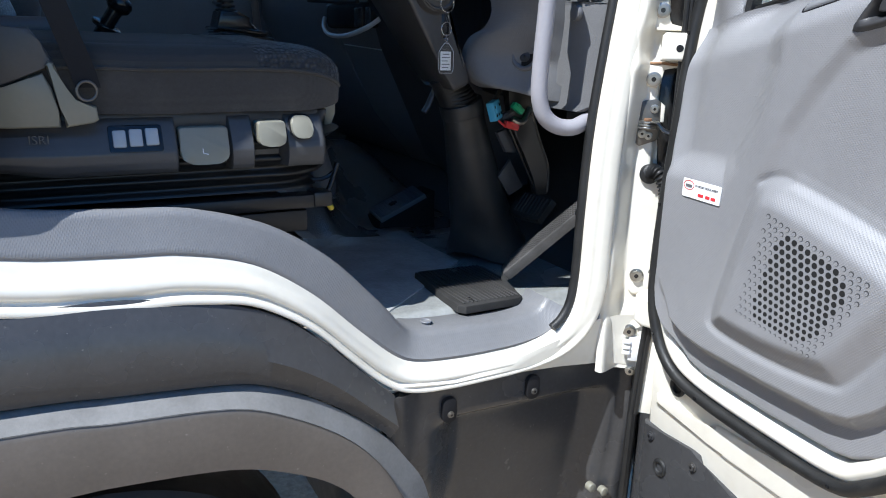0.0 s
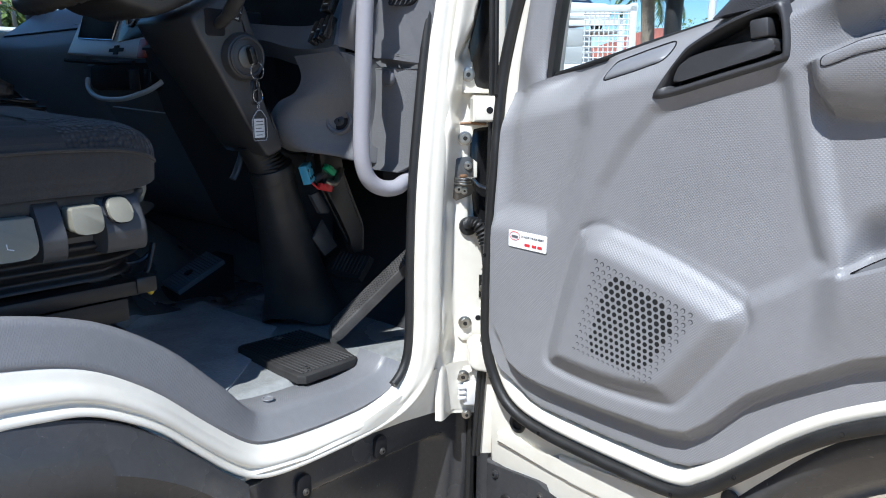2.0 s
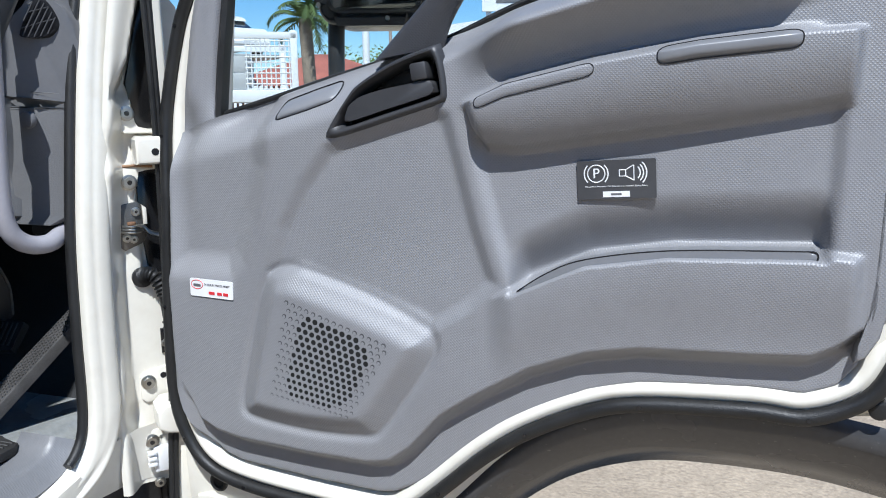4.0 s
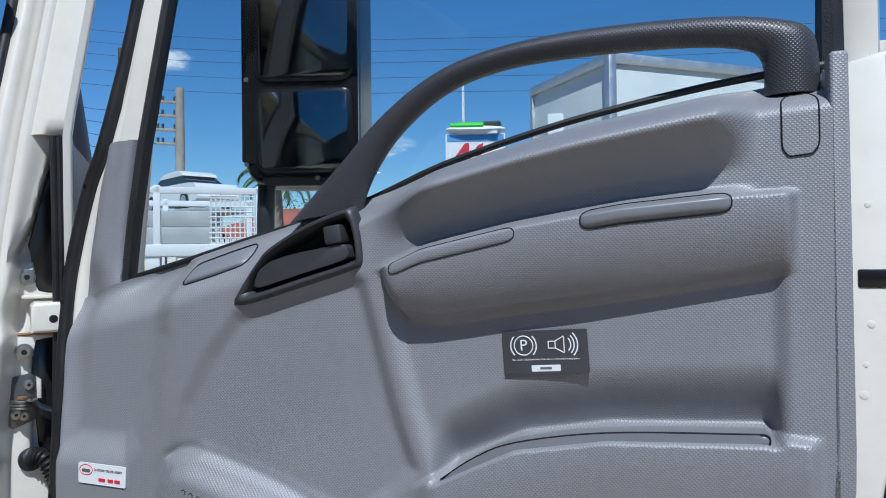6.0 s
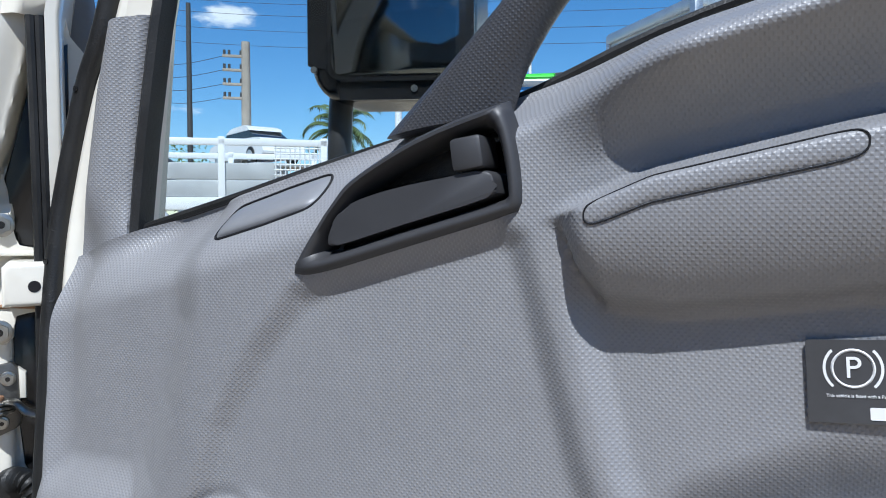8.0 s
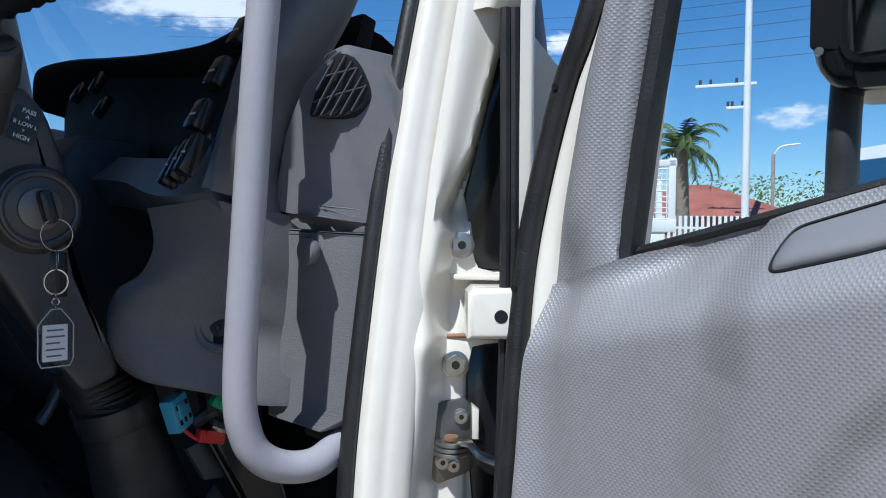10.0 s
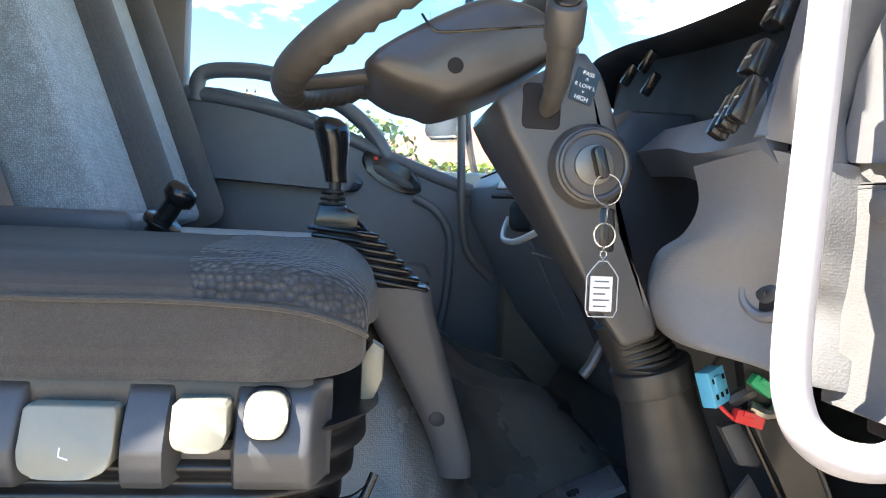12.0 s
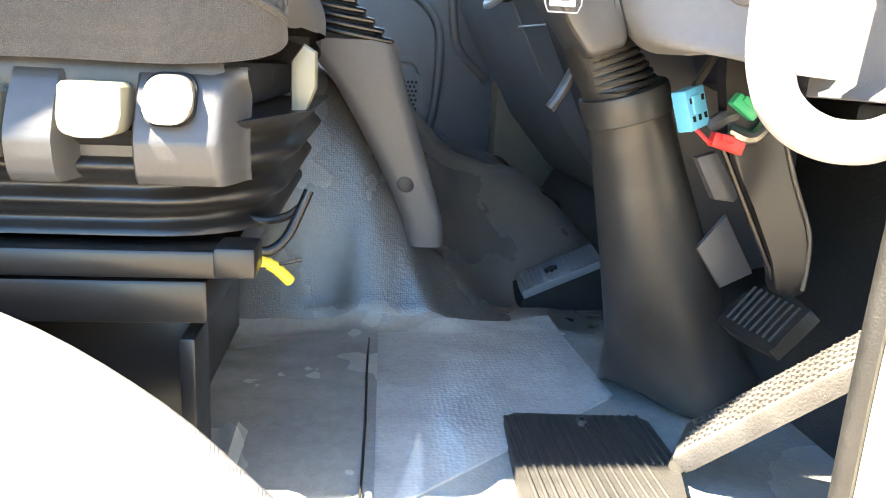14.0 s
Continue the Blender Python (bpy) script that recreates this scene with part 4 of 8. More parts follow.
def relief(u, z):
    """How far the inner panel stands out at (u, z)."""
    w = 0.0
    zb, zt = lerp_table(u, BOTTOM), lerp_table(u, TOP)
    # rounded rim all round, with a lower flange along the bottom
    e = min(u - 0.01, 0.954 - u, z - zb)
    w -= 0.016 * (1 - smooth(0.0, 0.012, e)) ** 2
    w -= 0.026 * (1 - smooth(-0.004, 0.02, z - lerp_table(u, BULGE))) * smooth(0.02, 0.07, u)
    w -= (0.026 + 0.03 * smooth(0.06, 0.14, u)) * (1 - smooth(0.0, 0.07 - 0.03 * smooth(0.3, 0.5, u), zt - z)) ** 1.3
    w -= 0.012 * (1 - smooth(0.02, 0.07, u)) * smooth(1.1, 1.3, z)
    w -= 0.018 * smooth(-0.02, 0.03, inside(CORNER, u, z))
    w -= 0.010 * smooth(-0.012, 0.012, inside(FIELD, u, z))
    d = inside(SPEAKER, u, z)
    w += 0.016 * smooth(-0.005, 0.03, d)
    w -= 0.004 * math.exp(-((d + 0.008) / 0.006) ** 2)
    az, at = lerp_table(u, ARM_LOW), lerp_table(u, ARM_TOP)
    w -= 0.008 * smooth(-0.008, 0.010, inside(MIDDLE, u, z)) * (1 - smooth(-0.004, 0.004, z - az - 0.01))
    # armrest: its underside curls out of the panel, the face leans back to the crest; above it a hollow under the sill
    ends = smooth(0.488, 0.52, u) * (1 - smooth(0.9, 0.912, u))
    arm = 0.037 - 0.01 * smooth(0.7, 0.9, u)
    lip = 0.0
    if ends > 0 and z > az:
        q = min((z - az) / max(at - az, 1e-3), 1.0)
        lip = ends * arm * (1 - (1 - q) ** 2.4)
    hollow = smooth(0.48, 0.58, u) * (1 - smooth(0.84, 0.882, u))
    if z > at:
        s = (z - at) / max(zt - at, 0.02)
        scoop = arm - 0.028 * smooth(0, 0.13, s) + 0.046 * smooth(0.24, 0.72, s) - 0.034 * smooth(0.68, 1.06, s)
        lip = hollow * scoop + (1 - hollow) * lip * (1 - smooth(0.0, 0.06, s))
    w += lip
    w -= 0.05 * smooth(-0.003, 0.003, inside(HOLE, u, z)) if 0.3 < u < 0.48 and z > 1.33 else 0.0
    # lower shelf stands in front of the pocket
    lip = lerp_table(u, [(0.53, 1.144), (0.576, 1.168), (0.643, 1.2), (0.736, 1.216), (0.877, 1.223), (0.93, 1.218)])
    w += 0.012 * smooth(0.52, 0.56, u) * (1 - smooth(0.915, 0.93, u)) * smooth(lip - 0.12, lip - 0.01, z) * (1 - smooth(lip + 0.0, lip + 0.008, z))
    w -= 0.032 * smooth(0.548, 0.57, u) * (1 - smooth(0.885, 0.897, u)) * (1 - smooth(lip - 0.004, lip + 0.07, z)) * smooth(lip - 0.006, lip, z)
    return w


NU, NV = 300, 240


def panel_point(i, j):
    u = 0.008 + 0.946 * i
    zb, zt = lerp_table(u, BOTTOM), lerp_table(u, TOP)
    z = zb + (zt - zb) * j
    u += (1 - i) ** 6 * lerp_table(z, [(0.93, 0.006), (1.03, 0.0), (1.13, 0.004), (1.25, 0.009), (1.35, 0.017)])
    return D(u, z, relief(u, z))


panel = part("inner_panel", sheet(panel_point, NU, NV, -DN * 0.012), TRIM, door, "grey grained moulded door panel", 80)

part("rear_rib", prism([(0.925, 1.112), (0.936, 1.118), (0.947, 1.14), (0.9535, 1.18), (0.9545, 1.22), (0.9545, 1.571), (0.9515, 1.574), (0.9415, 1.574), (0.9385, 1.571), (0.9385, 1.2), (0.935, 1.16), (0.928, 1.13)], D, -0.03, 0.0, 0.003, seg=3), TRIM, door, "grained grey rib at the rear edge of the panel")

# White steel of the door behind and round the panel.
RIM = [(0.04, 1.33), (0.02, 1.28), (0.012, 1.2), (0.0, 1.05), (0.0, 0.93), (0.02, 0.866), (0.06, 0.828), (0.12, 0.818), (0.25, 0.812), (0.36, 0.812), (0.405, 0.838), (0.451, 0.876), (0.51, 0.93), (0.568, 0.976), (0.644, 1.018),
       (0.709, 1.036), (0.83, 1.047), (0.89, 1.047), (0.94, 1.075), (0.963, 1.12), (0.972, 1.2), (0.972, 1.4), (0.972, 1.57), (0.94, 1.56), (0.8, 1.51), (0.6, 1.45), (0.45, 1.4), (0.2, 1.34)]
part("inner_skin", prism(RIM, D, -0.078, -0.068, 0.003), WHITE, door, "cream white painted inner door skin")
SKIN = [(0.02, 1.345), (0.0, 1.3), (-0.014, 1.2), (-0.022, 1.05), (-0.022, 0.92), (-0.02, 0.8), (-0.024, 0.68), (0.06, 0.65), (0.2, 0.64), (0.3, 0.665), (0.37, 0.72), (0.42, 0.775), (0.47, 0.835), (0.53, 0.915), (0.59, 0.965),
        (0.66, 1.0), (0.72, 1.016), (0.83, 1.028), (0.9, 1.028), (0.985, 1.04), (0.992, 1.2), (0.992, 1.58), (0.94, 1.56), (0.8, 1.51), (0.6, 1.45), (0.45, 1.4), (0.2, 1.34)]
part("outer_skin", prism(SKIN, D, -0.11, -0.05, 0.01), WHITE, door, "cream white outer door skin")
SEAL = [(0.12, 1.9, -0.08), (0.085, 1.72, -0.075), (0.045, 1.56, -0.062), (0.02, 1.5, -0.06), (-0.002, 1.417, -0.056), (-0.01, 1.34, -0.048), (-0.006, 1.227, -0.035), (-0.01, 1.08, -0.027), (-0.01, 0.94, -0.024), (0.01, 0.87, -0.024),
        (0.05, 0.825, -0.024), (0.12, 0.806, -0.024), (0.25, 0.799, -0.024), (0.36, 0.80, -0.024), (0.405, 0.824, -0.024), (0.447, 0.862, -0.024), (0.51, 0.922, -0.024), (0.568, 0.966, -0.024),
        (0.644, 1.006, -0.024), (0.709, 1.025, -0.024), (0.83, 1.036, -0.024), (0.89, 1.037, -0.024), (0.945, 1.066, -0.026), (0.972, 1.115, -0.03), (0.992, 1.17, -0.05), (1.006, 1.25, -0.066), (1.012, 1.4, -0.076), (1.012, 1.6, -0.086)]
seal_curve = spline(SEAL, 5)
part("door_seal", tube([D(*p) for p in seal_curve], 0.0095, 10), RUBBER, door, "black rubber door seal")
rim_rings = []
for i, p in enumerate(seal_curve):
    d = seal_curve[min(i + 1, len(seal_curve) - 1)] - seal_curve[max(i - 1, 0)]
    d = Vector((d.x, d.y)).normalized()
    rim_rings.append([D(p.x - d.y * a, p.y + d.x * a, p.z + w) for a, w in ((-0.004, -0.04), (-0.003, -0.012), (0.0, -0.008), (0.008, -0.006), (0.014, 0.001), (0.02, 0.002), (0.028, -0.003), (0.036, -0.03))])
part("rim_flange", loft(rim_rings, False), WHITE, door, "cream white painted door edge", 50)
bm = bmesh.new()
for k in range(3, len(SEAL) - 1, 2):
    q = Vector(SEAL[k])
    cyl(D(q.x, q.y, q.z + 0.007), D(q.x, q.y, q.z + 0.0105), 0.0028, 8, bm=bm)
part("seal_clips", bm, GLOSS_BLACK, door)
plug = part("drain_plug", torus(D(0.047, 0.787, -0.046), DN, 0.013, 0.004, 24, 8), RUBBER, door, "black rubber drain plug")
cyl_bm = cyl(D(0.047, 0.787, -0.052), D(0.047, 0.787, -0.046), 0.012, 20, 0.001)
part("plug_face", cyl_bm, RUBBER, plug)
# Pressed swages of the lower door and the black arch liner under it.
bm = prism([(0.0, 0.755), (0.03, 0.765), (0.09, 0.752), (0.12, 0.752), (0.14, 0.765), (0.2, 0.768), (0.33, 0.77), (0.39, 0.8), (0.41, 0.79), (0.36, 0.745), (0.3, 0.72), (0.16, 0.722), (0.13, 0.735), (0.0, 0.735)], D, -0.055, -0.043, 0.006, seg=3)
part("pressed_swage", bm, WHITE, door)
UND = [(-0.024, 0.694), (0.02, 0.692), (0.095, 0.699), (0.112, 0.698), (0.12, 0.686), (0.2, 0.672), (0.25, 0.64), (0.28, 0.55), (0.28, 0.45), (-0.024, 0.45)]
lowp = part("lower_cover", prism(UND, D, -0.13, -0.044, 0.005), PLASTIC, door, "black plastic lower door cover")
for u, z in ((0.0, 0.674), (0.105, 0.674)):
    bolt("cover_screw", D(u, z, -0.044), DN, lowp, 0.006, True, DARK_STEEL)
part("cover_grommet", torus(D(0.03, 0.63, -0.043), DN, 0.012, 0.004, 20, 8), RUBBER, lowp)
ARCHL = [(0.36, 0.75), (0.42, 0.79), (0.47, 0.845), (0.53, 0.91), (0.6, 0.965), (0.68, 1.002), (0.76, 1.018), (0.9, 1.022), (1.02, 1.005)]
lin = [(p[0], p[1]) for p in spline(ARCHL, 5)]
part("arch_liner", loft([[D(u, z + dz, w) for u, z in lin] for dz, w in ((0.012, -0.052), (0.0, -0.046), (-0.016, -0.046), (-0.024, -0.052), (-0.06, -0.075), (-0.1, -0.12), (-0.11, -0.18), (-0.1, -0.25))], False), PLASTIC, door,
     "black plastic arch liner below the door", 50)
cyl_bm = bmesh.new()
for u in (0.372, 0.43):
    cyl(D(u, 0.758 + 0.9 * (u - 0.37), -0.05), D(u, 0.758 + 0.9 * (u - 0.37), -0.042), 0.012, 16, 0.002, cyl_bm)
part("liner_fixing", cyl_bm, DARK_STEEL, door)

# Rear edge: latch slot and dimples.
part("rear_edge", prism([(0.938, 1.09), (0.962, 1.11), (0.978, 1.15), (0.988, 1.22), (0.994, 1.35), (0.994, 1.58), (0.938, 1.565)], D, -0.075, -0.031, 0.006), WHITE, door, "cream white painted rear door edge")
for u, z, ru in ((0.973, 1.327, 0.0036), (0.972, 1.437, 0.003), (0.966, 1.262, 0.0042), (0.968, 1.29, 0.0026)):
    part("edge_dimple", cyl(D(u, z, -0.034), D(u, z, -0.0306), ru, 16, 0.0003), WHITE, door)
part("latch_slot", box(D(0.976, 1.369, -0.039), (0.028, 0.02, 0.018), 0.003, Matrix.Rotation(ANG, 3, "Z")), GLOSS_BLACK, door, "dark latch slot in the door edge")
part("buffer", cyl(D(0.958, 1.052, -0.05), D(0.958, 1.052, -0.03), 0.011, 18, 0.003), RUBBER, door, "black rubber door buffer")

# Window surround.
GARN_L, GARN_R = [(1.335, 0.024), (1.39, 0.029), (1.417, 0.033), (1.5, 0.049), (1.56, 0.066)], [(1.335, 0.09), (1.372, 0.08), (1.47, 0.092), (1.56, 0.106)]


def garnish(i, j):
    a0, b0 = lerp_table(1.35, GARN_L), lerp_table(1.35, GARN_R)
    z0 = lerp_table(a0 + (b0 - a0) * j, TOP) - 0.012
    z = z0 + (1.56 - z0) * i
    a, b = lerp_table(z, GARN_L), lerp_table(z, GARN_R)
    u = a + (b - a) * j
    flush = relief(u, z0) - 0.006
    back = -0.05 + 0.012 * math.sin(math.pi * min(1, j * 1.3)) - 0.012 * smooth(0.85, 1, j)
    return D(u, z + 0.02 * i * (j - 1) * 0.5, flush + (back - flush) * smooth(0.0, 0.3, i))


part("corner_garnish", sheet(garnish, 24, 12, -DN * 0.02), TRIM, door, "grey window corner garnish", 60)
part("garnish_screw", cyl(D(0.078, 1.532, -0.06), D(0.078, 1.532, -0.044), 0.006, 16, 0.002), DARK_STEEL, door)
part("front_sash", tube([D(0.08, 1.355, -0.066), D(0.093, 1.45, -0.066), D(0.109, 1.55, -0.068), D(0.14, 1.735, -0.08), D(0.18, 2.02, -0.11)], 0.0075, 8, flat=1.8), RUBBER, door, "black window channel")
part("white_frame", loft([[D(u0, z, w), D((u0 + u1) / 2, z, w + 0.006), D(u1, z, w), D(u1, z, w - 0.03), D(u0, z, w - 0.03)] for u0, u1, z, w in
                          ((0.02, 0.07, 1.36, -0.075), (0.045, 0.089, 1.5, -0.07), (0.06, 0.099, 1.56, -0.066), (0.092, 0.129, 1.74, -0.078), (0.13, 0.16, 1.95, -0.1), (0.15, 0.18, 2.06, -0.12))]), WHITE, door, "cream white window frame")
part("rear_sash", tube([D(0.948, 1.52, -0.07), D(0.952, 1.7, -0.085), D(0.952, 2.04, -0.11)], 0.014, 8), RUBBER, door, "black window channel")
part("rear_frame", box(D(0.975, 1.78, -0.09), (0.035, 0.05, 0.5), 0.01, Matrix.Rotation(ANG, 3, "Z")), WHITE, door, "cream white window frame")
part("top_frame", tube([D(0.16, 2.05, -0.115), D(0.5, 2.07, -0.115), D(0.975, 2.05, -0.115)], 0.022, 10), WHITE, door)
glass = part("window_glass", prism([(0.08, 1.34), (0.3, 1.38), (0.6, 1.46), (0.95, 1.53), (0.955, 2.05), (0.18, 2.05), (0.115, 1.6)], D, -0.088, -0.084), GLASS, door, "clear door window glass")
glass.visible_shadow = False
WAIST = [(0.088, 1.371), (0.189, 1.396), (0.273, 1.418), (0.432, 1.458), (0.543, 1.5), (0.664, 1.533), (0.746, 1.55), (0.823, 1.563), (0.887, 1.571), (0.945, 1.576)]
part("waist_seal", tube([D(p[0], p[1] + 0.001, -0.066) for p in spline(WAIST, 4)], 0.004, 8), RUBBER, door, "black waist seal along the window")

# Arched grab bar over the window sill.
OUTER = [(0.352, 1.438), (0.419, 1.502), (0.481, 1.561), (0.547, 1.603), (0.617, 1.623), (0.713, 1.632), (0.831, 1.63), (0.901, 1.62), (0.932, 1.602), (0.937, 1.545)]
INNER = [(0.45, 1.45), (0.465, 1.49), (0.5, 1.537), (0.555, 1.578), (0.62, 1.598), (0.7, 1.604), (0.802, 1.603), (0.865, 1.595), (0.885, 1.58), (0.887, 1.545)]
oc, ic = spline(OUTER, 6), spline(INNER, 6)
rings = []
for a, b in zip(oc, ic):
    m, h = (a + b) / 2, (a - b) / 2
    rings.append([D(m.x + h.x * math.cos(t), m.y + h.y * math.cos(t), -0.045 + 0.019 * math.sin(t)) for t in (2 * math.pi * k / 14 for k in range(14))])
part("grab_arch", loft(rings), material("grab bar grain", (0.045, 0.045, 0.049), 0.4, vary=0.06, bump=0.25, bump_scale=250, pattern="dots", axes=((0.996, -0.087, 0), (0, 0, 1))), door, "charcoal grained arched grab bar", 60)

# Release handle in its bezel.


def frame_ring(outer, inner, w0, w1, steps=5):
    """A raised rim between two outlines."""
    n = 64

    def even(poly):
        q = [Vector(p) for p in poly] + [Vector(poly[0])]
        L = [0]
        for a, b in zip(q, q[1:]):
            L.append(L[-1] + (b - a).length)
        out, k = [], 0
        for i in range(n):
            s = L[-1] * i / n
            while L[k + 1] < s:
                k += 1
            out.append(q[k].lerp(q[k + 1], (s - L[k]) / (L[k + 1] - L[k])))
        return out
    o, i = even(outer), even(inner)
    best = min(range(n), key=lambda s: sum((o[k] - i[(k + s) % n]).length for k in range(0, n, 4)))
    i = i[best:] + i[:best]
    rg = []
    for s in range(steps + 1):
        t = s / steps
        rg.append([D(*(a.lerp(b, t)), w0 + (w1 - w0) * math.sin(math.pi * (0.12 + 0.76 * t))) for a, b in zip(o, i)])
    rg.append([D(*b, w0 - 0.03) for b in i])
    rg = [list(r) + [r[0]] for r in rg]
    return loft(rg, False)


HANDLE_BLACK = material("black handle plastic", (0.04, 0.04, 0.043), 0.46, vary=0.06, bump=0.06, bump_scale=900)
handle = part("handle_bezel", frame_ring(BEZ, HOLE, -0.013, 0.006), HANDLE_BLACK, door, "black plastic release handle bezel", 60)
part("handle_cup", prism(HOLE, D, -0.045, -0.03), GLOSS_BLACK, handle, "dark handle recess")
LEVER = [(0.331, 1.364), (0.34, 1.362), (0.39, 1.376), (0.45, 1.393), (0.455, 1.4), (0.449, 1.41), (0.42, 1.406), (0.38, 1.399), (0.35, 1.39), (0.336, 1.378)]
part("release_lever", prism([(p[0], p[1]) for p in spline(LEVER, 3, True)], D, -0.03, 0.003, 0.002), HANDLE_BLACK, handle, "black release lever")
part("lock_knob", box(D(0.437, 1.421, -0.008), (0.022, 0.03, 0.021), 0.003, Matrix.Rotation(ANG, 3, "Z") @ Matrix.Rotation(radians(-8), 3, "Y")), HANDLE_BLACK, handle, "grey lock slider")


def rounded_cap(name, middle, half, lift, mat, label, u0, u1, gap=0.0007):
    """A long cover with rounded ends and face; middle and half read its centre line and half height by u."""
    def point(i, j, grow=0.0, flat=False):
        i = 0.5 - 0.5 * math.cos(math.pi * i)
        u = u0 + (u1 - u0) * i
        e = abs(2 * i - 1)
        h = half(u) * (1 - e ** 16) ** 0.5 + grow
        t = 2 * j - 1
        z = middle(u) + t * h
        w = relief(u, z)
        return D(u, z, w + (0.0005 if flat else lift * (1 - abs(t) ** 3) * (1 - e ** 8) + 0.0002))
    rim = [point(k / 40, 0, 0.001, True) for k in range(41)] + [point(1 - k / 40, 1, 0.001, True) for k in range(41)]
    part("cap_gap", tube(rim + rim[:1], gap, 6), HOOD_BLACK, door)
    return part(name, sheet(point, 60, 14), mat, door, label, 60)


rounded_cap("armrest_cap", lambda u: lerp_table(u, ARM_TOP) - 0.0045, lambda u: 0.0062, 0.0012, TRIM, "flush grey screw cover", 0.52, 0.655, 0.0005)
rounded_cap("pull_cap", lambda u: lerp_table(u, ARM_TOP) - 0.0035, lambda u: 0.0085, 0.0045, TRIM_SMOOTH, "smooth grey pull insert", 0.72, 0.855)
rounded_cap("sill_cap", lambda u: lerp_table(u, [(0.2, 1.373), (0.25, 1.387), (0.302, 1.402)]), lambda u: 0.0135 - 0.02 * abs(u - 0.26), 0.009, TRIM_SMOOTH, "smooth grey sill cover", 0.208, 0.304, 0.0011)
def blank(i, j):
    a, b = 2 * i - 1, 2 * j - 1
    u, z = 0.9145 + 0.0155 * a * (1 - 0.22 * b ** 8), 1.513 + 0.03 * b * (1 - 0.1 * a ** 8) - 0.02 * (1 - i) * 0.1
    return D(u, z, relief(u, z) + 0.0009)


part("blank_plate", sheet(blank, 16, 24), TRIM, door, "grained blanking plate", 60)
ring = [blank(k / 16, 0) for k in range(17)] + [blank(1, k / 24) for k in range(1, 25)] + [blank(1 - k / 16, 1) for k in range(1, 17)] + [blank(0, 1 - k / 24) for k in range(1, 25)]
part("cap_gap", tube(ring, 0.0008, 6), HOOD_BLACK, door)
LIP = [(0.562, 1.158), (0.6, 1.184), (0.645, 1.203), (0.737, 1.219), (0.86, 1.226), (0.882, 1.226), (0.884, 1.218), (0.86, 1.213), (0.737, 1.207), (0.65, 1.192), (0.6, 1.172)]
part("pocket_lip", prism([(p[0], p[1]) for p in spline(LIP, 3, True)], D, -0.03, 0.004, 0.003), TRIM_SMOOTH, door, "smooth grey pocket lip")
edge = LIP[:7]
part("pocket_gap", tube([D(p[0], p[1] + 0.0006, 0.0035) for p in spline(edge, 5)], 0.0009, 6), HOOD_BLACK, door, "dark slot along the pocket lip")

# Speaker grille: rows of round holes, the outer ones blind.
grid_c = [(0.238, 1.118), (0.391, 1.072), (0.33, 0.965), (0.206, 0.981)]
bmh, bmr, bmf = bmesh.new(), bmesh.new(), bmesh.new()
ROWS_N, COLS_N = 15, 15
for r in range(ROWS_N):
    for c in range(COLS_N):
        s, t = (c + (0.5 if r % 2 else 0)) / (COLS_N - 0.5), r / (ROWS_N - 1)
        p = (Vector(grid_c[0]).lerp(Vector(grid_c[1]), s)).lerp(Vector(grid_c[3]).lerp(Vector(grid_c[2]), s), t)
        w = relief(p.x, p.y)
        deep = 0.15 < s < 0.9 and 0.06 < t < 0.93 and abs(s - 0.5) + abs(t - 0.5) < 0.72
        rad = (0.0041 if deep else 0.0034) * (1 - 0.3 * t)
        # Flush black discs paint the depth's shade; blind holes keep a dark crescent.
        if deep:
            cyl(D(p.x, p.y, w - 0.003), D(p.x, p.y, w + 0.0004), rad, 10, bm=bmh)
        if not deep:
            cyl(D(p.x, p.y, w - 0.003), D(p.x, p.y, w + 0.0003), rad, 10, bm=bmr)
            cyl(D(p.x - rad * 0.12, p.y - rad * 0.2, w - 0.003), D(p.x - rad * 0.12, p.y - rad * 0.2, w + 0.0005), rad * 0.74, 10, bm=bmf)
tagged(part("speaker_holes", bmh, material("speaker hole shade", (0.006, 0.006, 0.006), 0.9, vary=0.05), panel, "dark round speaker holes"), kind="stuff")
tagged(part("blind_holes", bmr, material("blind hole shade", (0.05, 0.051, 0.054), 0.6), panel, "painted shade crescents of the blind speaker holes"), kind="stuff")
tagged(part("hole_floors", bmf, TRIM, panel, "grey floors of the blind speaker holes"), kind="stuff")

# Stickers.
warn = thing("warning_sticker", D(0.675, 1.273, -0.03), "charcoal parking brake alarm sticker on the door panel", "sticker")
wm = door_m(0.675, 1.296, -0.0045, 3.5)
flat = lambda m: (lambda a, b, d: m @ Vector((a, b, d)))
part("backing", prism(rrect(0.088, 0.044, 0.001, 1), flat(wm), -0.001, 0.0004), STICKER_GREY, warn)
letters("word", "P", 0.016, wm @ Matrix.Translation((-0.022, 0.007, 0.0006)), STICKER, warn)
ring = torus(wm @ Vector((-0.022, 0.007, 0.0006)), DN, 0.0098, 0.0007, 28, 4)
part("ring_mark", ring, STICKER, warn)


def arc(c, r, a0, a1, m, w=0.0014):
    own = bmesh.new()
    n = 10
    va = [[own.verts.new(m @ Vector((c[0] + q * math.cos(radians(a0 + (a1 - a0) * i / n)), c[1] + q * math.sin(radians(a0 + (a1 - a0) * i / n)), 0.0008))) for q in (r - w / 2, r + w / 2)] for i in range(n + 1)]
    for a, b in zip(va, va[1:]):
        own.faces.new((a[0], a[1], b[1], b[0]))
    return own


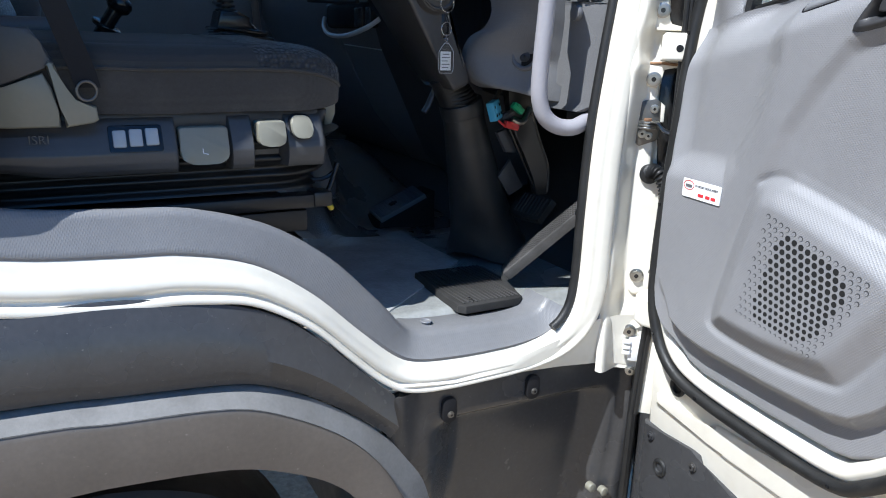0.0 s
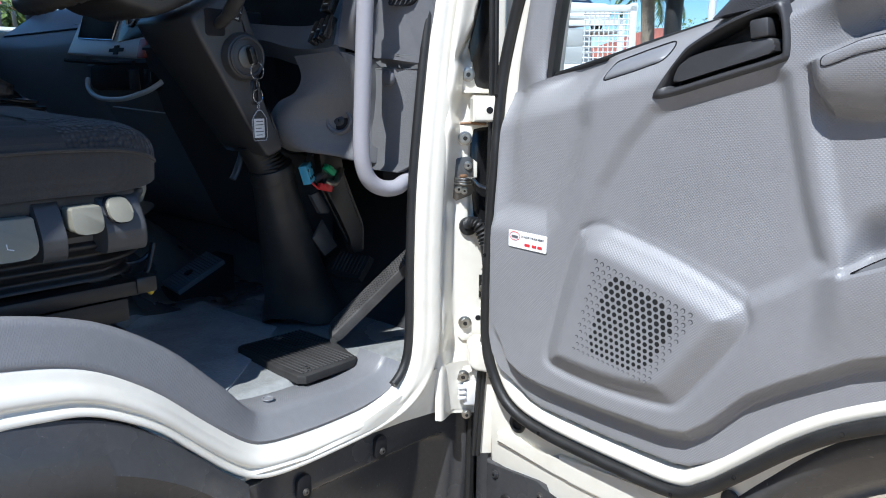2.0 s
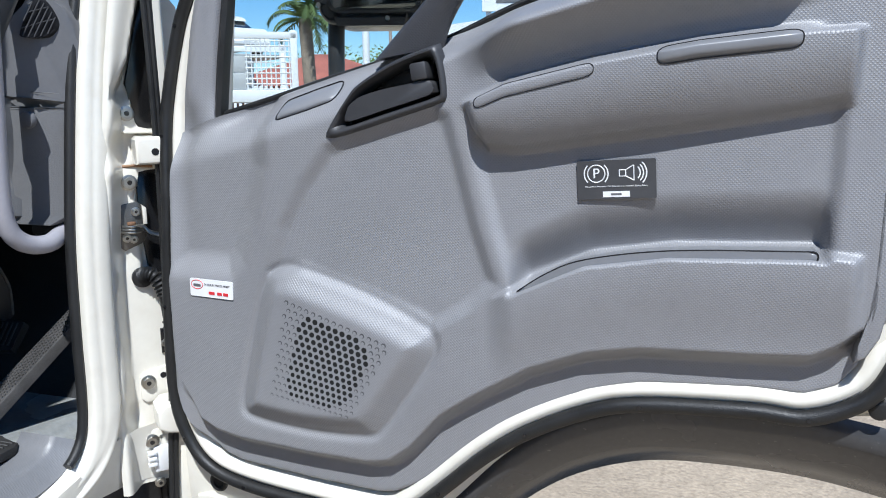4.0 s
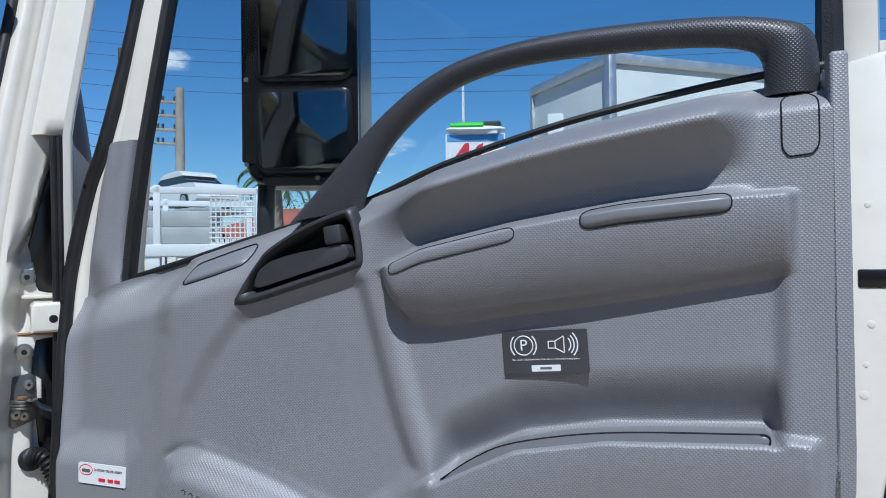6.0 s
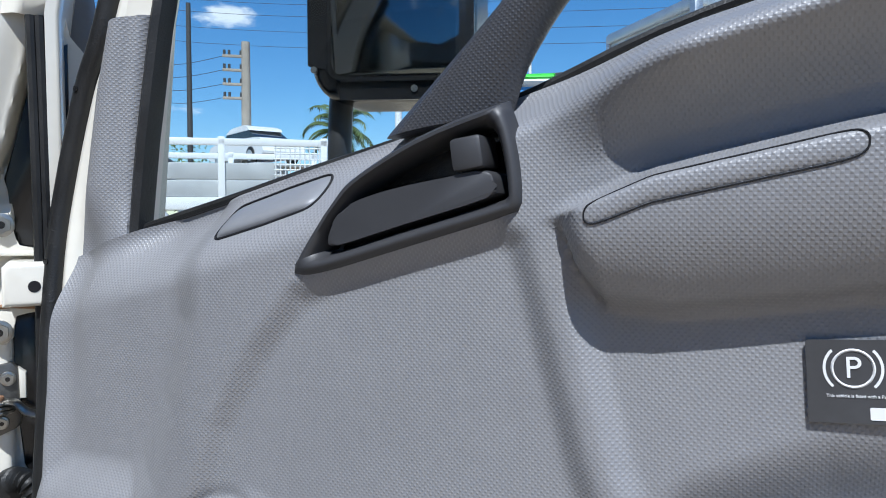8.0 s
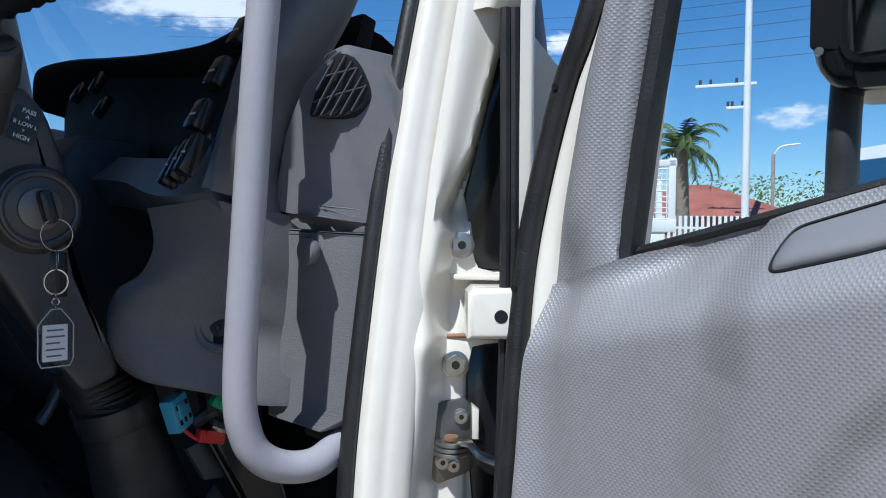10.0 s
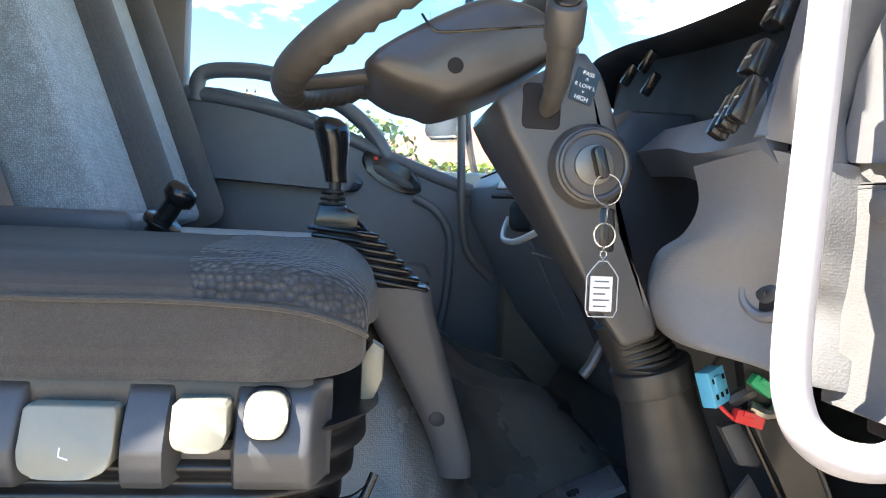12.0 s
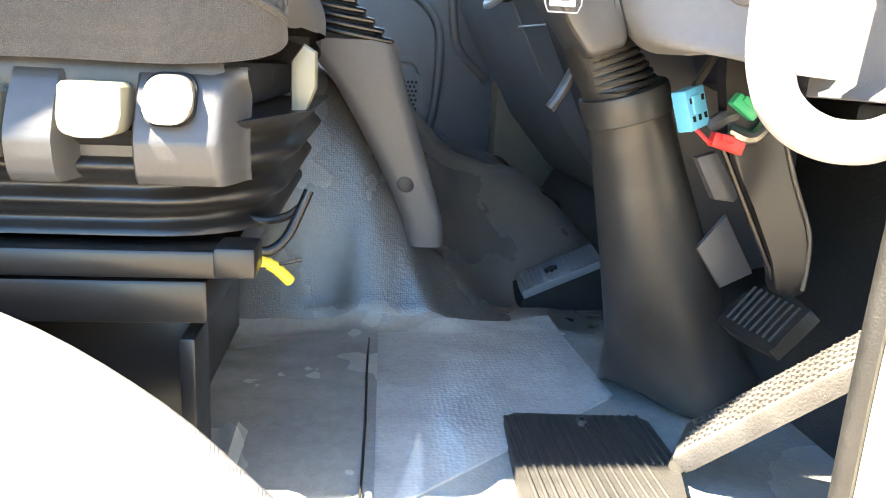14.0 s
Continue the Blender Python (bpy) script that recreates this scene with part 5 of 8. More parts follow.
for c, r, a0, a1 in (((-0.022, 0.007), 0.0135, -45, 45), ((-0.022, 0.007), 0.0135, 135, 225), ((0.018, 0.007), 0.009, -45, 45), ((0.018, 0.007), 0.0125, -45, 45), ((0.018, 0.007), 0.016, -45, 45)):
    part("sound_arc", arc(c, r, a0, a1, wm), STICKER, warn)
bm = bmesh.new()
HORN = [(0.004, 0.0105), (0.011, 0.0105), (0.020, 0.0155), (0.020, -0.0015), (0.011, 0.0035), (0.004, 0.0035), (0.004, 0.0105)]
for a, b in zip(HORN, HORN[1:]):
    tube([wm @ Vector((*a, 0.0006)), wm @ Vector((*b, 0.0006))], 0.0006, 6, bm)
tube([wm @ Vector((0.011, 0.0105, 0.0006)), wm @ Vector((0.011, 0.0035, 0.0006))], 0.0006, 6, bm)
part("horn_mark", bm, STICKER, warn)
letters("line", "This vehicle is fitted with a Park Brake Alarm or Automatic Braking System", 0.0023, wm @ Matrix.Translation((0.0, -0.0075, 0.0006)), STICKER, warn)
label_plate = part("label_strip", prism(rrect(0.03, 0.0065, 0.0004, 1), flat(wm @ Matrix.Translation((0.0, -0.0165, 0))), 0, 0.0008), STICKER, warn)
part("number_bar", prism(rrect(0.012, 0.0022, 0.0002, 1), flat(wm @ Matrix.Translation((0.0, -0.0165, 0.0004))), 0, 0.0007), INK_GREY, label_plate)

phone = thing("service_sticker", D(0.099, 1.11, -0.02), "white service sticker with red print on the door panel", "sticker")
pm = door_m(0.099, 1.1225, relief(0.099, 1.1225) + 0.0015, -0.8)
part("backing", prism(rrect(0.077, 0.0265, 0.002, 2), flat(pm), -0.001, 0.0004), STICKER, phone)
part("logo_oval", torus(pm @ Vector((-0.0255, 0.0045, 0.0006)), DN, 0.0105, 0.0006, 24, 4, squash=0.62), INK_RED, phone)
part("logo_bar", prism(rrect(0.013, 0.004, 0.001, 2), flat(pm @ Matrix.Translation((-0.0255, 0.0035, 0.0004))), 0, 0.0005), INK_GREY, phone)
letters("line", "24 HOUR TRUCK ASSIST", 0.0042, pm @ Matrix.Translation((0.0105, 0.0055, 0.0006)), INK_GREY, phone)
bm = bmesh.new()
for c, w in ((-0.0055, 0.0105), (0.0085, 0.0085), (0.0195, 0.0085)):
    prism(rrect(w, 0.0042, 0.0006, 1), flat(pm @ Matrix.Translation((c + 0.006, -0.0065, 0.0004))), 0, 0.0006, bm=bm)
part("phone_bar", bm, INK_RED, phone)

# Exterior mirror on its arm.
mirror = thing("wing_mirror", (-0.72, 1.15, 1.45), "black double wing mirror on a steel arm", "mirror")
MX, MY = Vector((math.cos(radians(8)), math.sin(radians(8)), 0)), Vector((math.sin(radians(8)), -math.cos(radians(8)), 0))
MC = Vector((-0.625, 1.13, 0))
mp = lambda a, b, d: MC + MX * a + MY * d + Vector((0, 0, b - 0.02 * a))
HOUSE = [(a, b + 1.76) for a, b in rrect(0.196, 0.49, 0.04, 6)]
part("housing", prism(HOUSE, mp, -0.1, 0.0, 0.022, seg=4), GLOSS_BLACK, mirror, "glossy black mirror housing")
for cz, hz in ((1.835, 0.3), (1.605, 0.14)):
    rim = part("mirror_rim", prism([(a + 0.008, b + cz) for a, b in rrect(0.165, hz, 0.02, 5)], mp, -0.004, 0.005, 0.003), GLOSS_BLACK, mirror)
    part("mirror_glass", prism([(a + 0.008, b + cz) for a, b in rrect(0.15, hz - 0.014, 0.014, 5)], mp, 0.0, 0.0062, 0.0005), MIRROR, rim, "dark silver mirror glass")
for a, b in ((-0.09, 1.69), (-0.09, 1.55), (0.03, 1.527)):
    part("housing_screw", cyl(mp(a, b, -0.002), mp(a, b, 0.002), 0.004, 10), STEEL, mirror)
part("arm", tube(spline([(-0.79, 1.02, 1.3), (-0.74, 1.12, 1.32), (-0.712, 1.16, 1.36), (-0.708, 1.17, 1.5), (-0.7, 1.18, 1.75), (-0.7, 1.17, 2.0), (-0.79, 1.03, 2.06)], 5), 0.015, 10), DARK_STEEL, mirror, "black mirror arm")
part("clamp", box((-0.69, 1.175, 1.6), (0.05, 0.05, 0.05), 0.008), DARK_STEEL, mirror)
# ---- inside the cab ----
XP = lambda a, b, d: Vector((d, a, b))      # outlines in (y, z), depth along x
YP = lambda a, b, d: Vector((a, d, b))      # outlines in (x, z), depth along y

# Grab rail on the front pillar.
rail = thing("grab_rail", (-1.0, 0.8, 1.17), "lilac grey painted grab rail on the front pillar", "grab rail")
path = spline([(-1.006, 0.86, 1.206), (-1.0, 0.82, 1.201), (-0.998, 0.8, 1.196), (-0.995, 0.775, 1.188), (-1.0, 0.75, 1.189), (-1.004, 0.729, 1.2), (-1.006, 0.716, 1.22), (-1.006, 0.71, 1.26), (-1.004, 0.714, 1.37), (-1.0, 0.724, 1.56), (-0.995, 0.74, 1.72),
               (-0.99, 0.78, 1.78), (-0.97, 0.87, 1.8)], 6)
part("tube", tube(path, 0.0135, 18), RAIL, rail)
part("lower_foot", cyl((-1.004, 0.84, 1.204), (-1.006, 0.862, 1.206), 0.021, 24, 0.004), RAIL, rail, "painted mounting foot")
part("upper_foot", cyl((-0.976, 0.85, 1.797), (-0.97, 0.872, 1.8), 0.021, 24, 0.004), RAIL, rail, "painted mounting foot")

# Driver's seat.
seat = thing("driver_seat", (-1.33, 0.15, 0.87), "black cloth suspension seat with grey plastic side controls", "seat")


def cushion(i, j):
    """Top and sides of the cushion; i runs from the nose to the back, j over from side to side."""
    ts = [(-1.0, 1.214), (-1.0, 1.24), (-0.995, 1.275), (-0.97, 1.298), (-0.9, 1.314), (-0.7, 1.318), (0, 1.312), (0.7, 1.307), (0.9, 1.301), (0.97, 1.291), (1.0, 1.272), (1.0, 1.24), (0.99, 1.214)]
    k = j * (len(ts) - 1)
    n = min(int(k), len(ts) - 2)
    x = ts[n][0] + (ts[n + 1][0] - ts[n][0]) * (k - n)
    z = ts[n][1] + (ts[n + 1][1] - ts[n][1]) * (k - n)
    if i < 0.3:
        a = math.pi / 2 * i / 0.3
        y = 0.432 - 0.1 * (1 - math.cos(a)) ** 1.1
        kz, kx = math.sin(a) ** 0.75, 0.7 + 0.3 * math.sin(a) ** 0.6
    else:
        y, kz, kx = 0.332 - 0.532 * (i - 0.3) / 0.7, 1.0, 1.0
    zc = 1.246
    z = zc + (z - zc) * kz
    z -= 0.01 * math.exp(-((abs(x) - 0.72) / 0.06) ** 2) * smooth(0.2, 0.4, i)
    z += 0.0025 * noise.noise(Vector((x * 6, y * 12, 0.3)))
    return Vector((-1.334 + x * 0.245 * kx, y - 0.02 * x * x * (1 - kz), z))


part("cushion", sheet(cushion, 70, 60), FABRIC, seat, "black cloth seat cushion", 80)


def top_panel(i, j):
    """Darker cloth over the top between the seams."""
    return cushion(0.2 + 0.79 * i, 0.79 - 0.58 * j) + Vector((0.0, 0.0, 0.0015))


part("top_panel", sheet(top_panel, 40, 30), FABRIC_TOP, seat, "plain black cloth top panel", 80)


def patch(i, j):
    """Woven insert along the front edge of the cushion."""
    p = cushion(0.06 + 0.3 * i + 0.05 * j, 0.828 - 0.62 * j + 0.06 * (1 - i) ** 2 * (1 - j))
    return p + Vector((0.0, 0.0012, 0.0026))


part("woven_insert", sheet(patch, 30, 24), FABRIC_WOVEN, seat, "patterned black woven seat insert", 80)
part("piping", tube([cushion(0.07 + 0.89 * k / 40, 0.832 + 0.06 * max(0, 1 - k / 13.5) ** 2) + Vector((0.001, 0, 0.001)) for k in range(41)], 0.0028, 6), FABRIC, seat)
part("seat_pan", box((-1.334, 0.1, 1.2), (0.46, 0.56, 0.04), 0.01), DARK_STEEL, seat)
def side_cover(i, j):
    """Upper slope and lower face of the side cover, with hollows for the levers."""
    y = -0.2 + 0.592 * i
    prof = [(-1.13, 1.212), (-1.112, 1.214), (-1.1, 1.205), (-1.088, 1.188), (-1.08, 1.172), (-1.077, 1.163), (-1.078, 1.15), (-1.081, 1.14), (-1.086, 1.134), (-1.14, 1.132)]
    k = j * (len(prof) - 1)
    n = min(int(k), len(prof) - 2)
    x, z = Vector(prof[n]).lerp(Vector(prof[n + 1]), k - n)
    z -= 0.012 * smooth(0.1, -0.15, y) * (1 if z > 1.19 else 0) + (z - 1.17) * 0.3 * smooth(0.02, -0.06, y) * (z < 1.17)
    hole = 0.0
    for y0, y1 in ((0.1665, 0.241), (0.272, 0.322)):
        hole = max(hole, smooth(y0, y0 + 0.006, y) * (1 - smooth(y1 - 0.006, y1, y)))
    x -= 0.03 * hole * smooth(1.21, 1.203, z)
    x -= 0.04 * smooth(0.372, 0.392, y) ** 2 * smooth(1.215, 1.19, z)
    return Vector((x, y, z))


def lever_shape(w, h):
    """A lever face with a flat top and a rounded lower edge."""
    low = []
    for k in range(17):
        a = math.pi * k / 16
        c = math.cos(a)
        low.append((w / 2 * (1 if c > 0 else -1) * abs(c) ** 0.55, -h * 0.1 - h * 0.4 * math.sin(a) ** 0.7))
    return [(w / 2 - 0.003, h / 2), (w / 2, h / 2 - 0.003)] + low + [(-w / 2, h / 2 - 0.003), (-w / 2 + 0.003, h / 2)]


side = part("side_cover", sheet(side_cover, 240, 36), SEAT_GREY, seat, "grey moulded seat side cover", 50)
for k in range(3):
    part("rocker_switch", box((-1.086, 0.0945 + 0.0205 * k, 1.181 + 0.001 * k), (0.01, 0.0165, 0.024), 0.002, Matrix.Rotation(radians(-25), 3, "Y")), SWITCH_GREY, side, "pale grey rocker switch")
part("switch_bezel", prism([(0.115 + a, 1.182 + b) for a, b in rrect(0.068, 0.034, 0.004)], lambda a, b, d: Vector((d - (b - 1.182) * 0.5, a, b)), -1.1, -1.0835, 0.001), GLOSS_BLACK, side)
part("tilt_lever", prism([(0.2035 + a, 1.1695 + b) for a, b in lever_shape(0.066, 0.05)], lambda a, b, d: Vector((d - (b - 1.169) * 0.3, a, b)), -1.125, -1.078, 0.0016), IVORY, side, "large ivory seat lever")
part("button_gap", prism([(0.3445 + a, 1.1915 + b) for a, b in rrect(0.035, 0.035, 0.012, 5)], lambda a, b, d: Vector((d - (b - 1.1915) * 0.6, a, b)), -1.1, -1.0865), HOOD_BLACK, side)
part("lever_mark", tube([(-1.0775, 0.2, 1.166), (-1.0755, 0.2, 1.16), (-1.0748, 0.207, 1.158)], 0.0008, 6), STICKER, side)
part("slide_lever", prism([(0.2975 + a, 1.1835 + b) for a, b in lever_shape(0.04, 0.035)], lambda a, b, d: Vector((d - (b - 1.183) * 0.25, a, b)), -1.125, -1.072, 0.0013), IVORY, side, "ivory seat lever")
part("round_button", prism([(0.3445 + a, 1.1915 + b) for a, b in rrect(0.032, 0.032, 0.012, 5)], lambda a, b, d: Vector((d - (b - 1.1915) * 0.6, a, b)), -1.11, -1.08, 0.0015), IVORY, side, "round ivory button")
letters("word", "ISRI", 0.016, Matrix.Translation((-1.081, 0.0, 1.184)) @ Matrix(((0, 0, 1, 0), (1, 0, 0, 0), (0, 1, 0, 0), (0, 0, 0, 1))), DARK_STEEL, side)
# Reclining back with its grey and ivory hinge cover.
part("recliner_cover", prism([(-0.25, 1.335), (-0.03, 1.323), (0.002, 1.322), (0.013, 1.306), (0.027, 1.279), (0.014, 1.273), (-0.03, 1.252), (-0.25, 1.22)], XP, -1.14, -1.08, 0.005, seg=3), SEAT_GREY, seat, "grey recliner cover")
part("recliner_shell", prism([(-0.2, 1.2), (-0.2, 1.23), (-0.03, 1.248), (-0.004, 1.261), (0.012, 1.268), (0.021, 1.248), (0.026, 1.222), (0.0275, 1.2)], XP, -1.11, -1.077, 0.003, seg=3), IVORY, seat, "ivory recliner shell")
part("recliner_trim", prism([(0.016, 1.277), (0.02, 1.282), (0.026, 1.279), (0.036, 1.246), (0.045, 1.232), (0.06, 1.228), (0.07, 1.225), (0.072, 1.209), (0.066, 1.205), (0.033, 1.2), (0.031, 1.225)], XP, -1.11, -1.074, 0.003, seg=3), IVORY, seat, "ivory recliner trim")


def backrest(i, j):
    z = 1.3 + 0.62 * i
    a = 2 * math.pi * j
    s = 1 - 0.25 * smooth(0.8, 1, i)
    x = 0.24 * s * math.copysign(abs(math.cos(a)) ** 0.5, math.cos(a))
    d = 0.07 * math.copysign(abs(math.sin(a)) ** 0.6, math.sin(a))
    return Vector((-1.334 + x, -0.16 - 0.3 * (z - 1.3) + d, z))


bm = sheet(backrest, 16, 32)
bmesh.ops.remove_doubles(bm, verts=bm.verts[:], dist=1e-5)
part("backrest", bm, FABRIC, seat, "black cloth backrest", 80)
belt = thing("seat_belt", (-1.07, -0.03, 1.2), "dark grey webbing seat belt with its buckle stalk", "seat belt")
part("webbing", loft([[Vector((-1.075 + dx, y + dy, z)) for dx, dy in ((-0.002, -0.015), (0.002, -0.015), (0.002, 0.015), (-0.002, 0.015))] for y, z in ((-0.1, 1.75), (-0.03, 1.5), (0.03, 1.36), (0.058, 1.27), (0.062, 1.25))]), HOOD_BLACK, belt)
part("anchor", torus((-1.07, 0.06, 1.246), (1, 0.2, 0), 0.012, 0.0018, 20, 8), STEEL_DULL, belt)

# Suspension bellows, frame, pedestal and levers.
rings = []
for k in range(29):
    t = k / 28
    z = 1.165 - 0.075 * t
    puff = 0.006 * math.cos(t * 2 * math.pi * 3.0) - 0.03 * t
    rings.append([Vector((-1.334 + a, 0.135 + b, z + 0.018 * (1 - t) * smooth(0.12, 0.3, b) ** 2)) for a, b in rrect(0.47 + 2 * puff, 0.58 + 2 * puff, 0.085, 8)])
part("bellows", loft(rings), SEAT_BLACK, seat, "black ribbed rubber bellows", 60)
part("slide_rail", box((-1.12, 0.1, 1.074), (0.035, 0.55, 0.021), 0.003), SEAT_BLACK, seat, "black steel slide rail")
part("rail_end", box((-1.12, 0.382, 1.076), (0.04, 0.03, 0.023), 0.003), SEAT_BLACK, seat)
part("base_plate", box((-1.334, 0.09, 1.042), (0.44, 0.54, 0.034), 0.004), SEAT_BLACK, seat)
part("pedestal", box((-1.36, 0.1, 0.95), (0.40, 0.42, 0.17), 0.006), SEAT_BLACK, seat, "black steel seat pedestal")
part("pedestal_leg", box((-1.135, 0.345, 0.94), (0.05, 0.012, 0.15), 0.002), SEAT_BLACK, seat)
part("pedestal_leg", box((-1.16, 0.27, 0.94), (0.012, 0.15, 0.15), 0.002), SEAT_BLACK, seat)
part("adjust_lever", tube(spline([(-1.14, 0.372, 1.08), (-1.147, 0.388, 1.075), (-1.152, 0.401, 1.074), (-1.16, 0.413, 1.083), (-1.166, 0.422, 1.101), (-1.17, 0.43, 1.12)], 5), 0.0042, 10), GLOSS_BLACK, seat, "black bent wire lever")
part("height_lever", prism([(0.414, 1.178), (0.424, 1.176), (0.434, 1.2), (0.434, 1.228), (0.424, 1.234), (0.414, 1.22)], XP, -1.20, -1.183, 0.004), IVORY, seat, "ivory seat lever")
part("lever_stay", tube(spline([(-1.17, 0.37, 1.098), (-1.17, 0.395, 1.0945), (-1.17, 0.413, 1.0985), (-1.169, 0.425, 1.108)], 4), 0.0035, 8), GLOSS_BLACK, seat)
conduit = thing("conduit", (-1.17, 0.41, 1.03), "yellow corrugated cable conduit under the seat", "cable")
path = spline([(-1.14, 0.37, 1.07), (-1.142, 0.384, 1.069), (-1.15, 0.402, 1.063), (-1.16, 0.416, 1.047)], 8)
part("hose", tube(path, [0.0045 + (0.0006 if k % 2 else 0) for k in range(len(path))], 10), YELLOW, conduit)
part("tie", tube([(-1.138, 0.383, 1.06), (-1.16, 0.425, 1.065)], 0.0014, 6), GLOSS_BLACK, conduit)
torn = single("torn_vinyl", sheet(lambda i, j: Vector((-1.17 - 0.06 * i, 0.3 + 0.07 * j, 0.875 + 0.035 * i * (1 - j) + 0.01 * math.sin(9 * j))), 8, 8, (0, 0, -0.003)), VINYL, "torn flap of grey vinyl beside the seat pedestal", "flap")

# Steering column.
column = thing("steering_column", (-1.28, 0.72, 0.88), "black plastic steering column shroud with ignition lock", "steering column")
SHROUD = [(0.52, 1.454), (0.556, 1.479), (0.603, 1.507), (0.622, 1.485), (0.642, 1.43), (0.645, 1.37), (0.648, 1.335), (0.668, 1.295), (0.689, 1.246), (0.651, 1.231)]


def pillow(outline, x0, x1, shrink):
    """A moulded shell: the outline in (y, z) carried along x with rounded ends."""
    cy, cz = (sum(p[k] for p in outline) / len(outline) for k in (0, 1))
    rings = []
    for t, d in ((0.0, 1.0), (0.012, 0.62), (0.035, 0.34), (0.08, 0.12), (0.16, 0.0), (0.84, 0.0), (0.92, 0.12), (0.965, 0.34), (0.988, 0.62), (1.0, 1.0)):
        ring = []
        for y, z in outline:
            v = Vector((y - cy, z - cz))
            v -= v.normalized() * shrink * d
            ring.append(Vector((x0 + (x1 - x0) * t, cy + v.x, cz + v.y)))
        rings.append(ring)
    return loft(rings)


def cut_corners(poly, r, n):
    """The outline with its corners cut n times by the share r of each side."""
    for _ in range(n):
        poly = [(a[0] + (b[0] - a[0]) * t, a[1] + (b[1] - a[1]) * t) for a, b in zip(poly, poly[1:] + poly[:1]) for t in (r, 1 - r)]
    return poly


rings = []
sc = (sum(p[0] for p in SHROUD) / len(SHROUD), sum(p[1] for p in SHROUD) / len(SHROUD))
for x, inset, skew in ((-1.184, 0.03, 0.0), (-1.1835, 0.012, 0.0), (-1.1845, 0.005, 0.0), (-1.1875, 0.0015, 0.02), (-1.192, 0.0, 0.04), (-1.37, 0.0, 1.0), (-1.376, 0.006, 1.0)):
    ring = []
    for y, z in cut_corners(SHROUD, 0.12, 2):
        v = Vector((sc[0] - y, sc[1] - z)).normalized() * inset
        side = 1 - smooth(0.0, 0.035, y - 0.52 - (1.454 - z) * 0.587)
        ring.append(Vector((x, y + v.x + skew * side * lerp_table(z, [(1.22, 0.04), (1.46, 0.005)]), z + v.y)))
    rings.append(ring)
part("lower_shroud", loft(rings), COLUMN, column, "black plastic column shroud", 50)
UPPER = [(p[0], p[1]) for p in spline([(0.405, 1.49), (0.43, 1.468), (0.46, 1.461), (0.482, 1.456), (0.53, 1.473), (0.585, 1.505), (0.59, 1.52), (0.575, 1.546), (0.542, 1.557), (0.505, 1.554), (0.45, 1.525)], 3, True)]
upper = part("upper_shroud", pillow(UPPER, -1.40, -1.203, 0.016), COLUMN, column, "black plastic upper shroud", 50)
part("shroud_seam", tube(spline([(-1.2035, 0.455, 1.532), (-1.203, 0.462, 1.523), (-1.2027, 0.471, 1.517), (-1.2027, 0.5, 1.52), (-1.203, 0.572, 1.53)], 5), 0.0014, 6), GLOSS_BLACK, column)
part("screw_hole", cyl((-1.21, 0.488, 1.487), (-1.2018, 0.488, 1.487), 0.0075, 16), HOOD_BLACK, column)
KC = Vector((-1.185, 0.613, 1.4))
boss = part("ignition_boss", cyl(KC + Vector((-0.02, 0, 0)), KC + Vector((0.016, 0, 0)), 0.042, 40, 0.01, r2=0.037), COLUMN, column, "black ignition boss")
part("boss_ring", torus(KC + Vector((0.016, 0, 0)), (1, 0, 0), 0.030, 0.0028, 40, 8), COLUMN, boss)
part("lock_face", cyl(KC + Vector((0.01, 0, 0)), KC + Vector((0.019, 0, 0)), 0.0185, 32, 0.002), material("dull lock face", (0.16, 0.155, 0.14), 0.4, metal=0.6), boss, "dull metal lock face")
part("shroud_slot", box((-1.187, 0.633, 1.343), (0.008, 0.016, 0.042), 0.003), GLOSS_BLACK, column)
part("stalk_gate", prism([(0.566 + a, 1.452 + b) for a, b in rrect(0.036, 0.042, 0.006)], XP, -1.2, -1.1825, 0.002), HOOD_BLACK, column, "black stalk opening")
stalk = thing("indicator_stalk", (-1.19, 0.567, 1.44), "black indicator stalk on the steering column", "stalk")
part("stalk_arm", tube(spline([(-1.2, 0.572, 1.446), (-1.165, 0.57, 1.454), (-1.13, 0.566, 1.472), (-1.1, 0.561, 1.494)], 5), [0.008] * 4 + [0.0095] * 4 + [0.0115] * 4 + [0.012] * 4, 16), COLUMN, stalk)
part("stalk_tip", cyl((-1.103, 0.5615, 1.491), (-1.078, 0.557, 1.515), 0.016, 24, 0.004), COLUMN, stalk)
part("tip_ring", cyl((-1.079, 0.5572, 1.5145), (-1.0765, 0.5568, 1.517), 0.011, 20, 0.001), GLOSS_BLACK, stalk)
tm = Matrix(((0, 0, 1, -1.1825), (0.96, 0.28, 0, 0.6045), (-0.28, 0.96, 0, 1.472), (0, 0, 0, 1)))
lab = thing("stalk_label", tm @ Vector((0, -0.014, 0)), "black label with white lamp switch wording", "label")
part("backing", prism(rrect(0.022, 0.03, 0.001, 1), flat(tm), -0.002, 0.0006), GLOSS_BLACK, lab)
letters("word", "PASS", 0.0055, tm @ Matrix.Translation((0, 0.0115, 0.0008)), STICKER, lab)
letters("word", "^", 0.007, tm @ Matrix.Translation((0, 0.0055, 0.0008)), STICKER, lab)
letters("word", "R LOW L", 0.005, tm @ Matrix.Translation((0, 0.0, 0.0008)), STICKER, lab)
letters("word", "v", 0.005, tm @ Matrix.Translation((0, -0.005, 0.0008)), STICKER, lab)
letters("word", "HIGH", 0.0055, tm @ Matrix.Translation((0, -0.0115, 0.0008)), STICKER, lab)

